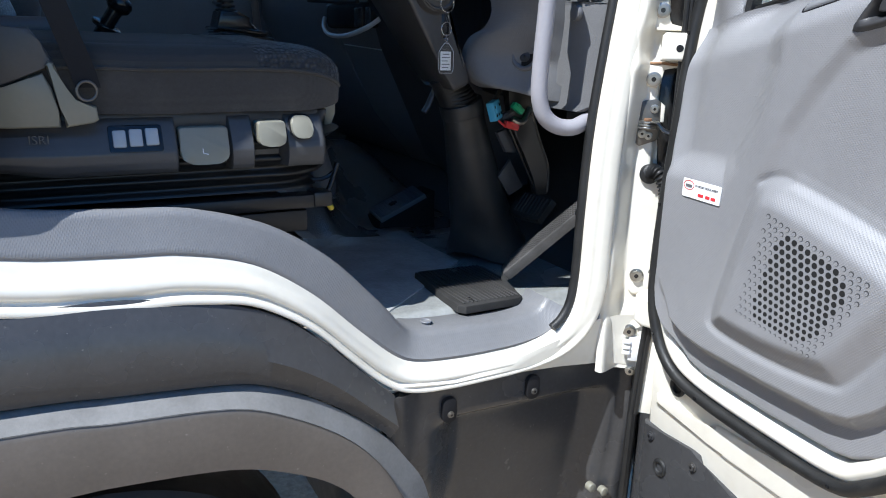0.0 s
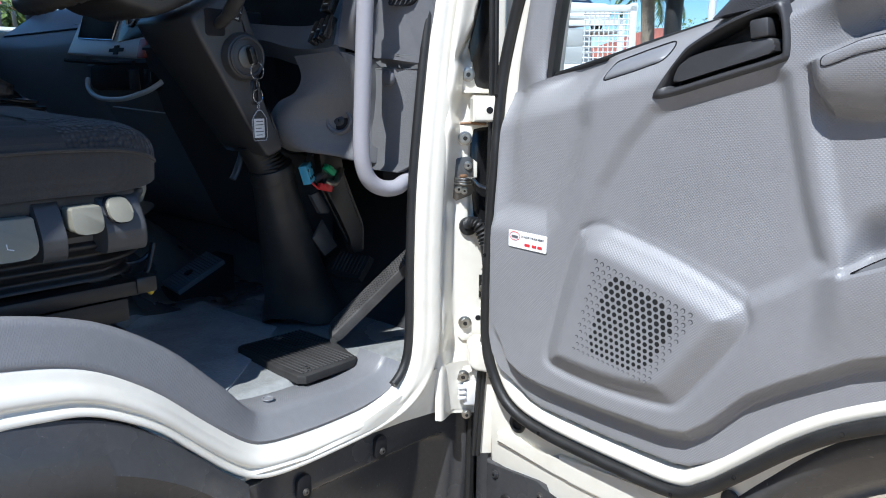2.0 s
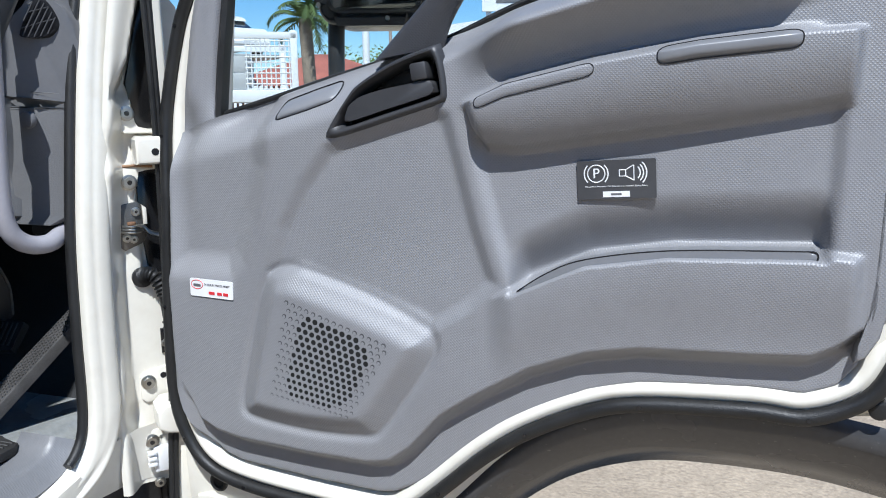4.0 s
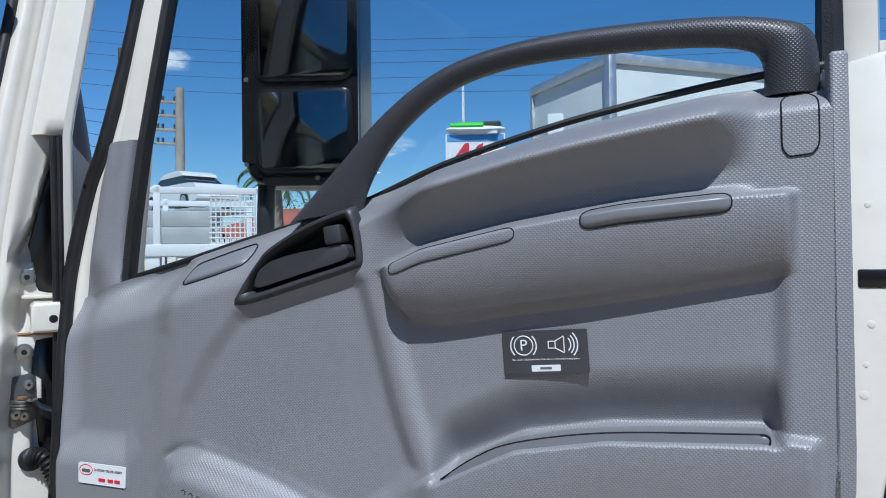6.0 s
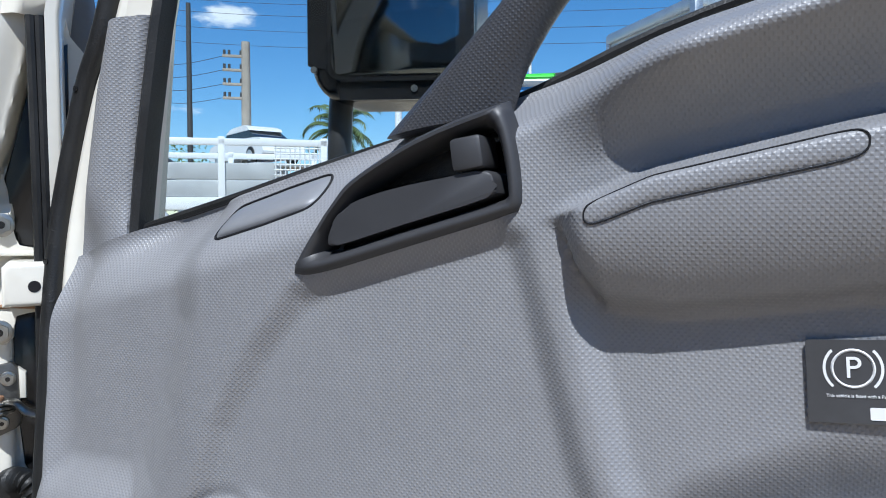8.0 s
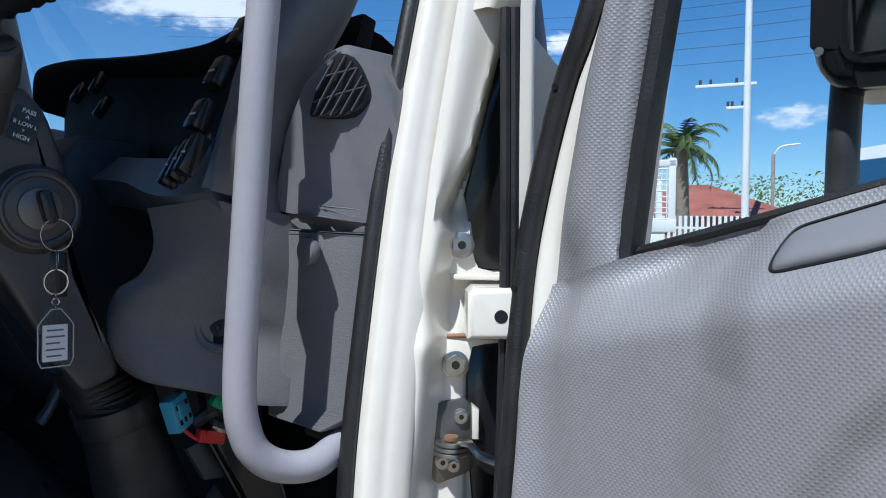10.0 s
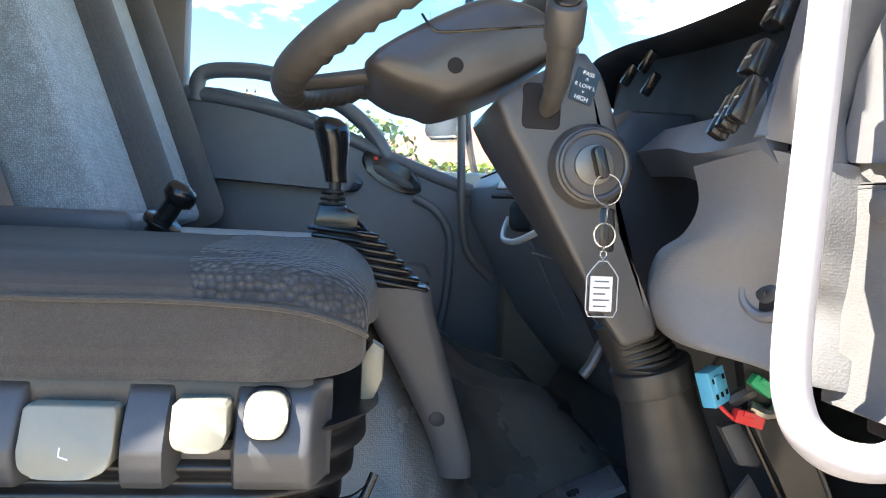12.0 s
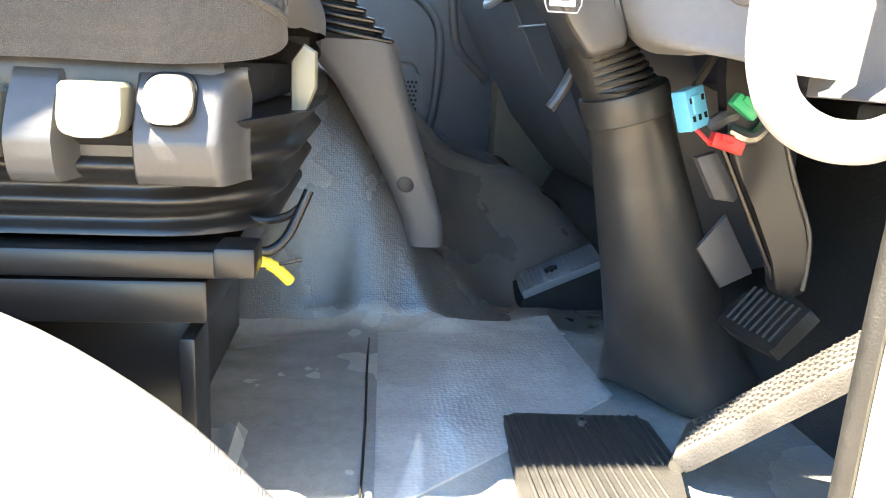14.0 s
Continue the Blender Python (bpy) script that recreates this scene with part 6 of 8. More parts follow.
part("tilt_lever", tube(spline([(-1.3, 0.68, 1.245), (-1.297, 0.672, 1.225), (-1.295, 0.66, 1.2), (-1.295, 0.651, 1.187)], 4), [0.006, 0.007, 0.008, 0.008, 0.008, 0.008, 0.009, 0.009, 0.009, 0.009, 0.009, 0.009, 0.0085][:13], 10, flat=0.6), COLUMN, column, "black tilt lever under the shroud")

# Column boot down to the floor.
cover = thing("column_boot", (-1.28, 0.78, 0.87), "black plastic boot over the lower steering column", "boot")
rings = []
for k in range(20):
    t = k / 19
    c = Vector((-1.262, 0.714, 1.205)).lerp(Vector((-1.348, 0.838, 0.884)), t)
    flare = 0.012 * smooth(0.8, 1.0, t)
    rx, ry = 0.038 + 0.03 * t ** 1.2 + flare, 0.039 + 0.04 * t ** 1.2 + flare
    rings.append([c + Vector((rx * math.cos(a), ry * math.sin(a), -0.012 * t * t * math.cos(3 * a))) for a in (2 * math.pi * q / 32 for q in range(32))])
part("cone", loft(rings), BOOT, cover, "", 60)
part("collar", cyl((-1.264, 0.72, 1.184), (-1.262, 0.711, 1.21), 0.042, 32, 0.003), BOOT, cover)
gait = part("gaiter", cyl((-1.263, 0.708, 1.2), (-1.267, 0.68, 1.255), 0.031, 24), RUBBER, cover, "ribbed rubber gaiter")
for k in range(6):
    part("gaiter_rib", torus((-1.264 - 0.0006 * k, 0.708 - 0.004 * k, 1.213 + 0.006 * k), (0.03, -0.3, 1), 0.0325 - 0.0006 * k, 0.0032, 28, 8), RUBBER, gait)

# Keys.
keys = thing("key_ring", KC + Vector((0.03, 0.003, -0.13)), "ignition key with wire rings and clear plastic tag", "keys")
part("key_bow", prism(rrect(0.011, 0.03, 0.005, 4), lambda a, b, d: KC + Vector((0.018 + 0.0 + d, a * 0.94 + b * -0.25 + 0.003, b * 0.94 + a * 0.25 + 0.002)), 0.0, 0.012, 0.002), GLOSS_BLACK, keys, "black key bow")
kx = KC.x + 0.024
part("split_ring", torus((kx + 0.004, 0.622, 1.378), (1, 0.15, 0), 0.0135, 0.0008, 36, 6), CHROME, keys, "bright wire split ring")
part("split_ring", torus((kx + 0.003, 0.623, 1.357), (0.4, 1, 0), 0.009, 0.0006, 28, 6), CHROME, keys)
part("split_ring", torus((kx + 0.003, 0.622, 1.338), (1, 0.2, 0), 0.0105, 0.0008, 32, 6), CHROME, keys)
for k in range(3):
    part("chain_link", torus((kx + 0.003, 0.622, 1.326 - 0.005 * k), (1 if k % 2 else 0.2, 0.2 if k % 2 else 1, 0), 0.003, 0.0006, 16, 5), CHROME, keys)
tagp = lambda a, b, d: Vector((kx + 0.003 + d * 0.96 - a * 0.1, 0.6215 + a * 0.98 + d * 0.1, 1.287 + b))
TAG = [(0.015, -0.015), (0.012, -0.021), (-0.012, -0.021), (-0.015, -0.015), (-0.015, 0.014), (-0.011, 0.02), (-0.004, 0.028), (0.004, 0.028), (0.011, 0.02), (0.015, 0.014)]
tg = part("clear_tag", prism(TAG, tagp, -0.0025, 0.0025, 0.001), ACRYLIC, keys, "clear acrylic key tag")
part("tag_rim", tube([tagp(a, b, 0.002) for a, b in list(TAG) + [TAG[0]]], 0.0006, 6), SWITCH_GREY, tg)
tg.visible_shadow = False
part("paper_insert", prism(rrect(0.021, 0.031, 0.0005, 1), lambda a, b, d: tagp(a, b - 0.001, d), -0.0008, 0.0008), PAPER, keys, "white paper insert")
bm = bmesh.new()
for k, (w, c) in enumerate(((0.014, 0), (0.016, 0), (0.012, -0.002), (0.016, 0), (0.013, -0.001))):
    prism(rrect(w, 0.0014, 0.0002, 1), lambda a, b, d: tagp(a + c, b + 0.01 - 0.0055 * k, d), 0.0007, 0.0011, bm=bm)
part("writing_bars", bm, INK_GREY, keys)

# Steering wheel.
wheel = thing("steering_wheel", (-1.30, 0.51, 1.5), "black steering wheel with finger grips under the rim", "steering wheel")
AX = Vector((0, -math.sin(radians(27)), math.cos(radians(27))))
WC = Vector((-1.27, 0.502, 1.556))
q = AX.to_track_quat("Z", "Y")
rings = []
n = 160
for k in range(n + 1):
    t = 2 * math.pi * k / n
    out, tan = q @ Vector((math.cos(t), math.sin(t), 0)), None
    grip = 0.0022 * math.cos(60 * t)
    rings.append([WC + out * 0.191 + out * (0.0165 * math.cos(a)) + AX * (0.0165 + (grip if math.sin(a) < 0 else 0)) * math.sin(a) for a in (2 * math.pi * j / 14 for j in range(14))])
part("rim", loft(rings, caps=False), WHEEL_PLASTIC, wheel, "black leather-look rim with ridged underside", 70)
for a in (270,):
    o = q @ Vector((math.cos(radians(a)), math.sin(radians(a)), 0))
    part("spoke", tube([WC + o * 0.04 - AX * 0.03, WC + o * 0.12 - AX * 0.02, WC + o * 0.185], [0.022, 0.016, 0.014], 10, flat=0.5), COLUMN, wheel)
part("hub", cyl(WC - AX * 0.06, WC - AX * 0.025, 0.045, 32, 0.012), COLUMN, wheel)

# Dashboard.
dash = thing("dashboard", (-1.5, 0.95, 1.2), "grey and black truck dashboard with vent and switches", "dashboard")


def net(curves, n=8):
    """A smooth patch through cross curves of equal count."""
    rows_ = [spline(c, n) for c in curves]
    return [spline(col, n) for col in zip(*rows_)]


def patch_part(name, curves, mat, label, back=(0, 0.02, 0), n=7):
    g = net(curves, n)
    a, b = len(g) - 1, len(g[0]) - 1
    return part(name, sheet(lambda i, j: g[round(i * a)][round(j * b)], a, b, back), mat, dash, label, 50)


knee_top = [(-1.168, 0.705, 1.404), (-1.115, 0.708, 1.407), (-1.07, 0.718, 1.41), (-1.052, 0.745, 1.402), (-1.05, 0.79, 1.394)]
knee_neck = [(-1.147, 0.702, 1.371), (-1.11, 0.712, 1.373), (-1.07, 0.732, 1.374), (-1.05, 0.752, 1.364), (-1.048, 0.79, 1.354)]
knee_waist = [(-1.155, 0.694, 1.344), (-1.12, 0.703, 1.344), (-1.08, 0.735, 1.342), (-1.056, 0.76, 1.333), (-1.05, 0.79, 1.322)]
knee_shelf = [(-1.2, 0.689, 1.325), (-1.145, 0.688, 1.329), (-1.092, 0.737, 1.319), (-1.062, 0.762, 1.311), (-1.052, 0.79, 1.302)]
knee_belly = [(-1.23, 0.692, 1.295), (-1.165, 0.679, 1.3), (-1.102, 0.74, 1.296), (-1.07, 0.766, 1.287), (-1.055, 0.79, 1.28)]
knee_low = [(-1.224, 0.693, 1.262), (-1.16, 0.681, 1.268), (-1.102, 0.737, 1.26), (-1.07, 0.762, 1.254), (-1.055, 0.79, 1.25)]
knee_hem = [(-1.188, 0.712, 1.24), (-1.14, 0.704, 1.242), (-1.1, 0.735, 1.236), (-1.072, 0.757, 1.228), (-1.055, 0.79, 1.224)]
knee_back = [(-1.18, 0.77, 1.25), (-1.14, 0.77, 1.25), (-1.1, 0.775, 1.245), (-1.07, 0.785, 1.24), (-1.055, 0.8, 1.235)]
patch_part("knee_panel", [knee_top, knee_neck, knee_waist, knee_shelf, knee_belly, knee_low, knee_hem, knee_back], DASH_GREY, "grey grained knee panel")
kc, kn = Vector((-1.1, 0.744, 1.297)), Vector((0.53, -0.845, 0.05)).normalized()
well = part("knee_dial_well", cyl(kc - kn * 0.012, kc + kn * 0.002, 0.019, 32, 0.001), HOOD_BLACK, dash, "shallow dial recess")
part("dial_rim", torus(kc + kn * 0.003, kn, 0.0205, 0.0045, 32, 8), DASH_SMOOTH, well)
part("knee_knob", cyl(kc, kc + kn * 0.0035, 0.0095, 20, 0.001), DASH_DARK, well, "black rotary knob")
part("knob_grip", box(kc + kn * 0.0038, (0.016, 0.002, 0.004), 0.0006, Matrix.Rotation(radians(-32), 3, "Z")), GLOSS_BLACK, well)
edge_l = [(-1.066, 0.714, 1.418), (-1.061, 0.722, 1.468), (-1.067, 0.738, 1.524), (-1.078, 0.77, 1.59), (-1.08, 0.8, 1.65)]
edge_m = [(-1.05, 0.74, 1.41), (-1.035, 0.728, 1.465), (-1.036, 0.75, 1.524), (-1.04, 0.785, 1.592), (-1.04, 0.81, 1.65)]
edge_r = [(-1.053, 0.775, 1.398), (-1.062, 0.78, 1.445), (-1.045, 0.8, 1.522), (-1.032, 0.83, 1.587), (-1.02, 0.85, 1.65)]
patch_part("fascia_edge", [edge_l, edge_m, edge_r], DASH_SMOOTH, "grey curved fascia edge", (-0.012, 0.015, 0))
VP = lambda a, b, d: Vector((a if a < -1 else -1 + (a + 1) * 0.4, d + max(0, a + 1) * 0.7, b))
VENT = [(p[0], p[1]) for p in spline([(-1.066, 1.41), (-1.06, 1.45), (-1.02, 1.512), (-0.985, 1.542), (-0.965, 1.542), (-0.93, 1.52), (-0.915, 1.495), (-0.92, 1.44), (-0.93, 1.396), (-0.945, 1.392), (-1.0, 1.397), (-1.055, 1.402)], 3, True)]
vent = part("vent_panel", prism(VENT, VP, 0.83, 0.778, 0.006, seg=3), DASH_SMOOTH, dash, "grey side vent panel")
HOLEV = [(p[0], p[1]) for p in spline([(-1.008, 1.482), (-1.004, 1.498), (-0.986, 1.528), (-0.972, 1.536), (-0.956, 1.526), (-0.944, 1.506), (-0.95, 1.494), (-0.972, 1.483)], 3, True)]
gr = part("vent_opening", prism(HOLEV, VP, 0.79, 0.7765), HOOD_BLACK, vent, "black vent opening")


PLASTIC_SLAT = material("matt grey slat", (0.05, 0.05, 0.053), 0.8, vary=0.05, spec=0.2)


def vent_bar(p, d, r, name):
    """A bar through p along d, ending at the edge of the opening."""
    ok = [s for s in (k * 0.001 - 0.07 for k in range(141)) if inside(HOLEV, p[0] + d[0] * s, p[1] + d[1] * s) > 0.0012]
    if len(ok) > 5:
        part(name, tube([VP(p[0] + d[0] * s, p[1] + d[1] * s, 0.7758) for s in (ok[0], (ok[0] + ok[-1]) / 2, ok[-1])], r, 6), PLASTIC_SLAT, gr)


for k in range(7):
    vent_bar((-1.002 + 0.0095 * k, 1.5), (0.55, 0.83), 0.0012, "vent_slat")
for k in range(2):
    vent_bar((-0.975, 1.502 + 0.018 * k), (0.93, 0.25), 0.001, "vent_rib")
part("side_panel", prism([(-1.075, 1.385), (-1.0, 1.383), (-0.93, 1.38), (-0.935, 1.3), (-0.95, 1.228), (-1.0, 1.212), (-1.08, 1.212)], VP, 0.84, 0.781, 0.004), DASH_GREY, dash, "grey grained fuse panel")
part("panel_trim_band", prism([(-1.075, 1.412), (-1.0, 1.406), (-0.93, 1.402), (-0.93, 1.381), (-1.0, 1.384), (-1.075, 1.386)], VP, 0.84, 0.7835, 0.002), DASH_GREY, dash)
part("panel_clip", cyl((-1.014, 0.785, 1.367), (-1.014, 0.774, 1.367), 0.0125, 28, 0.004), DASH_SMOOTH, dash, "round grey panel clip")
ledge_b = [(-1.42, 0.78, 1.475), (-1.277, 0.755, 1.462), (-1.185, 0.742, 1.456), (-1.127, 0.73, 1.458), (-1.085, 0.725, 1.47)]
ledge_f = [(-1.42, 0.745, 1.445), (-1.3, 0.735, 1.436), (-1.2, 0.718, 1.42), (-1.12, 0.706, 1.414), (-1.064, 0.714, 1.417)]
patch_part("ledge", [ledge_b, ledge_f], DASH_BLUE, "slate ledge below the instruments", (0, 0.02, -0.03))
for x, y, z, w, h in ((-1.1, 0.7, 1.438, 0.0135, 0.038), (-1.0845, 0.7, 1.442, 0.0135, 0.038), (-1.069, 0.7, 1.447, 0.0135, 0.038), (-1.083, 0.715, 1.482, 0.022, 0.03), (-1.084, 0.733, 1.522, 0.022, 0.03), (-1.086, 0.757, 1.563, 0.022, 0.03)):
    sw = part("rocker_switch", box((x, y, z), (w, 0.016, h), 0.003, Matrix.Rotation(radians(-28), 3, "X")), GLOSS_BLACK, dash, "black rocker switch")
    part("switch_mark", box((x, y - 0.0085, z + 0.002), (w * 0.4, 0.001, 0.0016), 0, Matrix.Rotation(radians(-28), 3, "X")), SWITCH_GREY, sw)
part("switch_strip", sheet(lambda i, j: Vector((-1.064 - 0.014 * i - 0.035 * j, 0.706 + 0.07 * i + 0.015 * j, 1.42 + 0.19 * i)), 10, 4, (0, 0.02, 0)), DASH_BLUE, dash)
HOOD = [(-1.075, 0.79, 1.61), (-1.106, 0.775, 1.586), (-1.146, 0.772, 1.577), (-1.216, 0.775, 1.578), (-1.354, 0.78, 1.592), (-1.494, 0.79, 1.612), (-1.65, 0.79, 1.632), (-1.8, 0.8, 1.64), (-1.95, 0.84, 1.61)]
hc = spline(HOOD, 6)
part("instrument_hood", loft([[p + Vector((0, dy, dz)) for p in hc] for dy, dz in ((0.03, -0.13), (0.05, -0.08), (0.05, -0.02), (0.0, -0.01), (-0.004, -0.004), (0.004, 0.0), (0.12, -0.02), (0.18, -0.05))], False), HOOD_BLACK, dash, "black instrument hood", 60)
for x, z in ((-1.53, 1.585), (-1.515, 1.55), (-1.6, 1.58)):
    part("cluster_switch", box((x, 0.795, z), (0.012, 0.014, 0.034), 0.003, Matrix.Rotation(radians(-25), 3, "X") @ Matrix.Rotation(radians(25), 3, "Y")), GLOSS_BLACK, dash, "glossy black cluster switch")
part("instrument_face", box((-1.45, 0.87, 1.51), (0.75, 0.02, 0.2), 0.004, Matrix.Rotation(radians(-15), 3, "X")), HOOD_BLACK, dash, "dark instrument cluster face")
part("dash_top", box((-1.95, 1.05, 1.46), (1.5, 0.32, 0.06), 0.02), DASH_DARK, dash)
part("dash_body", box((-1.5, 0.97, 1.33), (0.9, 0.24, 0.24), 0.03), DASH_DARK, dash)
part("glove_side", prism([(0.72, 1.4), (0.78, 1.47), (1.1, 1.48), (1.1, 0.95), (0.98, 0.98), (0.86, 1.12)], XP, -2.03, -1.62, 0.02), TRIM_DARK, dash, "dark passenger side dashboard")
part("glove_box", prism([(0.725, 1.38), (0.722, 1.45), (0.732, 1.476), (0.748, 1.492), (0.86, 1.572), (0.9, 1.58), (1.1, 1.56), (1.1, 0.95), (0.98, 0.98), (0.86, 1.12)], XP, -2.69, -2.03, 0.012, seg=3), TRIM_DARK, dash, "slate passenger dashboard with glove box")
part("glove_seam", tube([(-2.66, 0.7485, 1.4945), (-2.04, 0.7485, 1.4945)], 0.0028, 6), HOOD_BLACK, dash)
for k in range(3):
    part("dash_slot", tube([(-2.2 + 0.012 * k, 0.772 + 0.012 * k, 1.51 + 0.009 * k), (-2.13 + 0.012 * k, 0.772 + 0.012 * k, 1.51 + 0.009 * k)], 0.0016, 6), SILVER_DASH, dash)
part("centre_console", prism([(0.68, 1.43), (0.74, 1.5), (1.0, 1.5), (1.0, 1.0), (0.92, 0.98), (0.84, 1.05), (0.72, 1.3)], XP, -1.66, -1.43, 0.015), DASH_DARK, dash, "dark centre dashboard")
RP = lambda a, b, d: Vector((a, 0.7 + (b - 1.48) * 0.28 - d, b))
surround = part("radio_surround", prism([(-2.062, 1.427), (-1.685, 1.409), (-1.6, 1.46), (-1.61, 1.55), (-1.955, 1.556), (-2.02, 1.5)], RP, -0.03, 0.0, 0.006, seg=3), SILVER_DASH, dash, "pale metallic radio surround")
SCREEN = [(-1.99, 1.527), (-1.79, 1.514), (-1.812, 1.452), (-1.998, 1.463)]
part("radio", prism(SCREEN, RP, -0.004, 0.003, 0.001), HOOD_BLACK, surround, "black radio screen")
part("screen_frame", tube([RP(a, b, 0.004) for a, b in SCREEN + SCREEN[:1]], 0.0016, 6), CHROME, surround, "bright screen frame")
part("control_panel", prism([(-1.775, 1.54), (-1.64, 1.54), (-1.65, 1.455), (-1.788, 1.447)], RP, -0.004, 0.003, 0.002), GLOSS_BLACK, surround, "glossy black control panel")
part("knob", torus(RP(-1.735, 1.497, 0.006), (0, -1, 0.28), 0.018, 0.003, 24, 8), CHROME, surround)
for w, h in ((0.07, 0.008), (0.024, 0.02)):
    part("badge_bar", prism([(-1.79 + a, 1.43 + b) for a, b in rrect(w, h, 0.001, 1)], RP, -0.002, 0.0015), HOOD_BLACK, surround, "plain black badge")
part("hazard_switch", prism([(-1.665 + a, 1.43 + b) for a, b in rrect(0.034, 0.04, 0.005)], RP, -0.004, 0.004, 0.002), material("dark red switch", (0.2, 0.025, 0.02), 0.4), surround, "dark red hazard switch")
part("lower_lip", tube([RP(-2.05, 1.413, 0.003), RP(-1.82, 1.403, 0.004), RP(-1.69, 1.4, 0.003)], 0.005, 8), HOOD_BLACK, surround)
tray = part("cup_tray", tube(spline([(-1.985, 0.7, 1.368), (-1.95, 0.685, 1.345), (-1.86, 0.668, 1.326), (-1.74, 0.665, 1.324), (-1.65, 0.68, 1.342), (-1.62, 0.7, 1.362)], 6), 0.0055, 10), SILVER_DASH, dash, "shiny rim of the cup tray")
part("tray_well", box((-1.8, 0.715, 1.372), (0.34, 0.04, 0.06), 0.015), HOOD_BLACK, tray, "dark cup tray well")
for x, w in ((-1.73, 0.05), (-1.67, 0.03)):
    part("tray_divider", box((x, 0.694, 1.366), (w, 0.006, 0.045), 0.006), GLOSS_BLACK, tray)
part("console_gap", tube([(-1.96, 0.745, 1.302), (-1.62, 0.745, 1.29)], 0.0016, 6), SILVER_DASH, dash)
part("lower_bracket", box((-1.035, 0.83, 1.2), (0.07, 0.03, 0.02), 0.004), DARK_STEEL, dash, "black bracket under the fuse panel")

# Loose connectors under the dash.
def connector(name, c, s, m, mat, label):
    ob = thing(name, Vector(c) - Vector((0, 0, s[2] / 2)), label, "connector", "wiring connectors")
    part("body", box(c, s, 0.0015, m), mat, ob)
    part("latch", box(Vector(c) + m @ Vector((s[0] * 0.5, -s[1] * 0.1, 0.004)), (s[0] * 0.3, s[1] * 0.4, s[2] * 0.45), 0.001, m), mat, ob)
    return ob


R1 = Matrix.Rotation(radians(18), 3, "X") @ Matrix.Rotation(radians(30), 3, "Z")
bl = connector("wiring_connector", (-1.212, 0.757, 1.196), (0.016, 0.026, 0.036), R1, BLUE, "blue plastic wiring connector hanging under the dash")
bm = bmesh.new()
for k in range(3):
    for j in range(2):
        box(Vector((-1.212, 0.757, 1.196)) + R1 @ Vector((0.0085, -0.008 + 0.008 * k, -0.008 + 0.016 * j)), (0.001, 0.003, 0.005), 0, R1, bm, 1)
part("pin_slots", bm, GLOSS_BLACK, bl)
connector("wiring_connector", (-1.2, 0.8, 1.2), (0.012, 0.026, 0.012), Matrix.Rotation(radians(-35), 3, "X"), GREEN, "green plastic wiring connector under the dash")
connector("wiring_connector", (-1.2, 0.788, 1.168), (0.012, 0.03, 0.013), Matrix.Rotation(radians(-15), 3, "X"), RED, "red plastic wiring connector under the dash")
loom = thing("wiring_loom", (-1.21, 0.79, 1.17), "bundle of taped wires under the dash", "wiring")
for pts, r, mt in (([(-1.215, 0.76, 1.215), (-1.22, 0.78, 1.25), (-1.23, 0.8, 1.3)], 0.004, RUBBER), ([(-1.205, 0.76, 1.18), (-1.2, 0.77, 1.17), (-1.2, 0.775, 1.168)], 0.002, RED), ([(-1.21, 0.8, 1.19), (-1.22, 0.815, 1.23), (-1.23, 0.82, 1.3)], 0.006, RUBBER),
                   ([(-1.215, 0.778, 1.18), (-1.21, 0.79, 1.19), (-1.215, 0.81, 1.2), (-1.22, 0.82, 1.25)], 0.008, DARK_STEEL), ([(-1.2, 0.79, 1.18), (-1.195, 0.81, 1.175), (-1.2, 0.83, 1.2)], 0.006, STEEL)):
    part("wire", tube(spline(pts, 5), r, 8), mt, loom)

# Pedals.
acc = thing("accelerator_pedal", (-1.12, 0.68, 0.875), "black ribbed organ accelerator pedal on a floor plate", "pedal")
AP = [(-1.062, 0.607), (-1.05, 0.617), (-1.052, 0.725), (-1.06, 0.738), (-1.098, 0.742), (-1.102, 0.75), (-1.146, 0.756), (-1.152, 0.765), (-1.245, 0.767), (-1.258, 0.757), (-1.266, 0.632), (-1.258, 0.62), (-1.12, 0.609)]
ZP = lambda a, b, d: Vector((a, b, d))
part("floor_plate", prism(AP, ZP, 0.868, 0.882, 0.003), PLATE_RUBBER, acc, "black ribbed rubber floor plate")
bm = bmesh.new()
for k in range(17):
    y = 0.62 + 0.0085 * k
    x0, x1 = -1.254, -1.062 if y < 0.735 else -1.156
    box(((x0 + x1) / 2, y, 0.8825), (x1 - x0, 0.0036, 0.004), 0.0012, bm=bm, seg=1)
part("ribs", bm, PLATE_RUBBER, acc)
for x, y in ((-1.074, 0.636), (-1.238, 0.694)):
    bolt("plate_bolt", (x, y, 0.882), (0, 0, 1), acc, 0.006, True, DARK_STEEL)
m = Matrix.Rotation(radians(12), 3, "Z")
nrm = Vector((-0.35, -0.72, 0.6)).normalized()
ud = (Vector((-1.045, 0.87, 1.055)) - Vector((-1.16, 0.765, 0.9))).normalized()
sd = ud.cross(nrm).normalized()
nrm = sd.cross(ud).normalized()
tp = lambda a, b, d: Vector((-1.16, 0.765, 0.9)) + ud * a + sd * b + nrm * d
tread = part("treadle", prism([(0.0, -0.026), (0.0, 0.026), (0.01, 0.029), (0.22, 0.024), (0.24, 0.016), (0.24, -0.016), (0.22, -0.024), (0.01, -0.029)], tp, -0.012, 0.006, 0.003), DUST_RUBBER, acc, "dusty black accelerator treadle")
bm = bmesh.new()
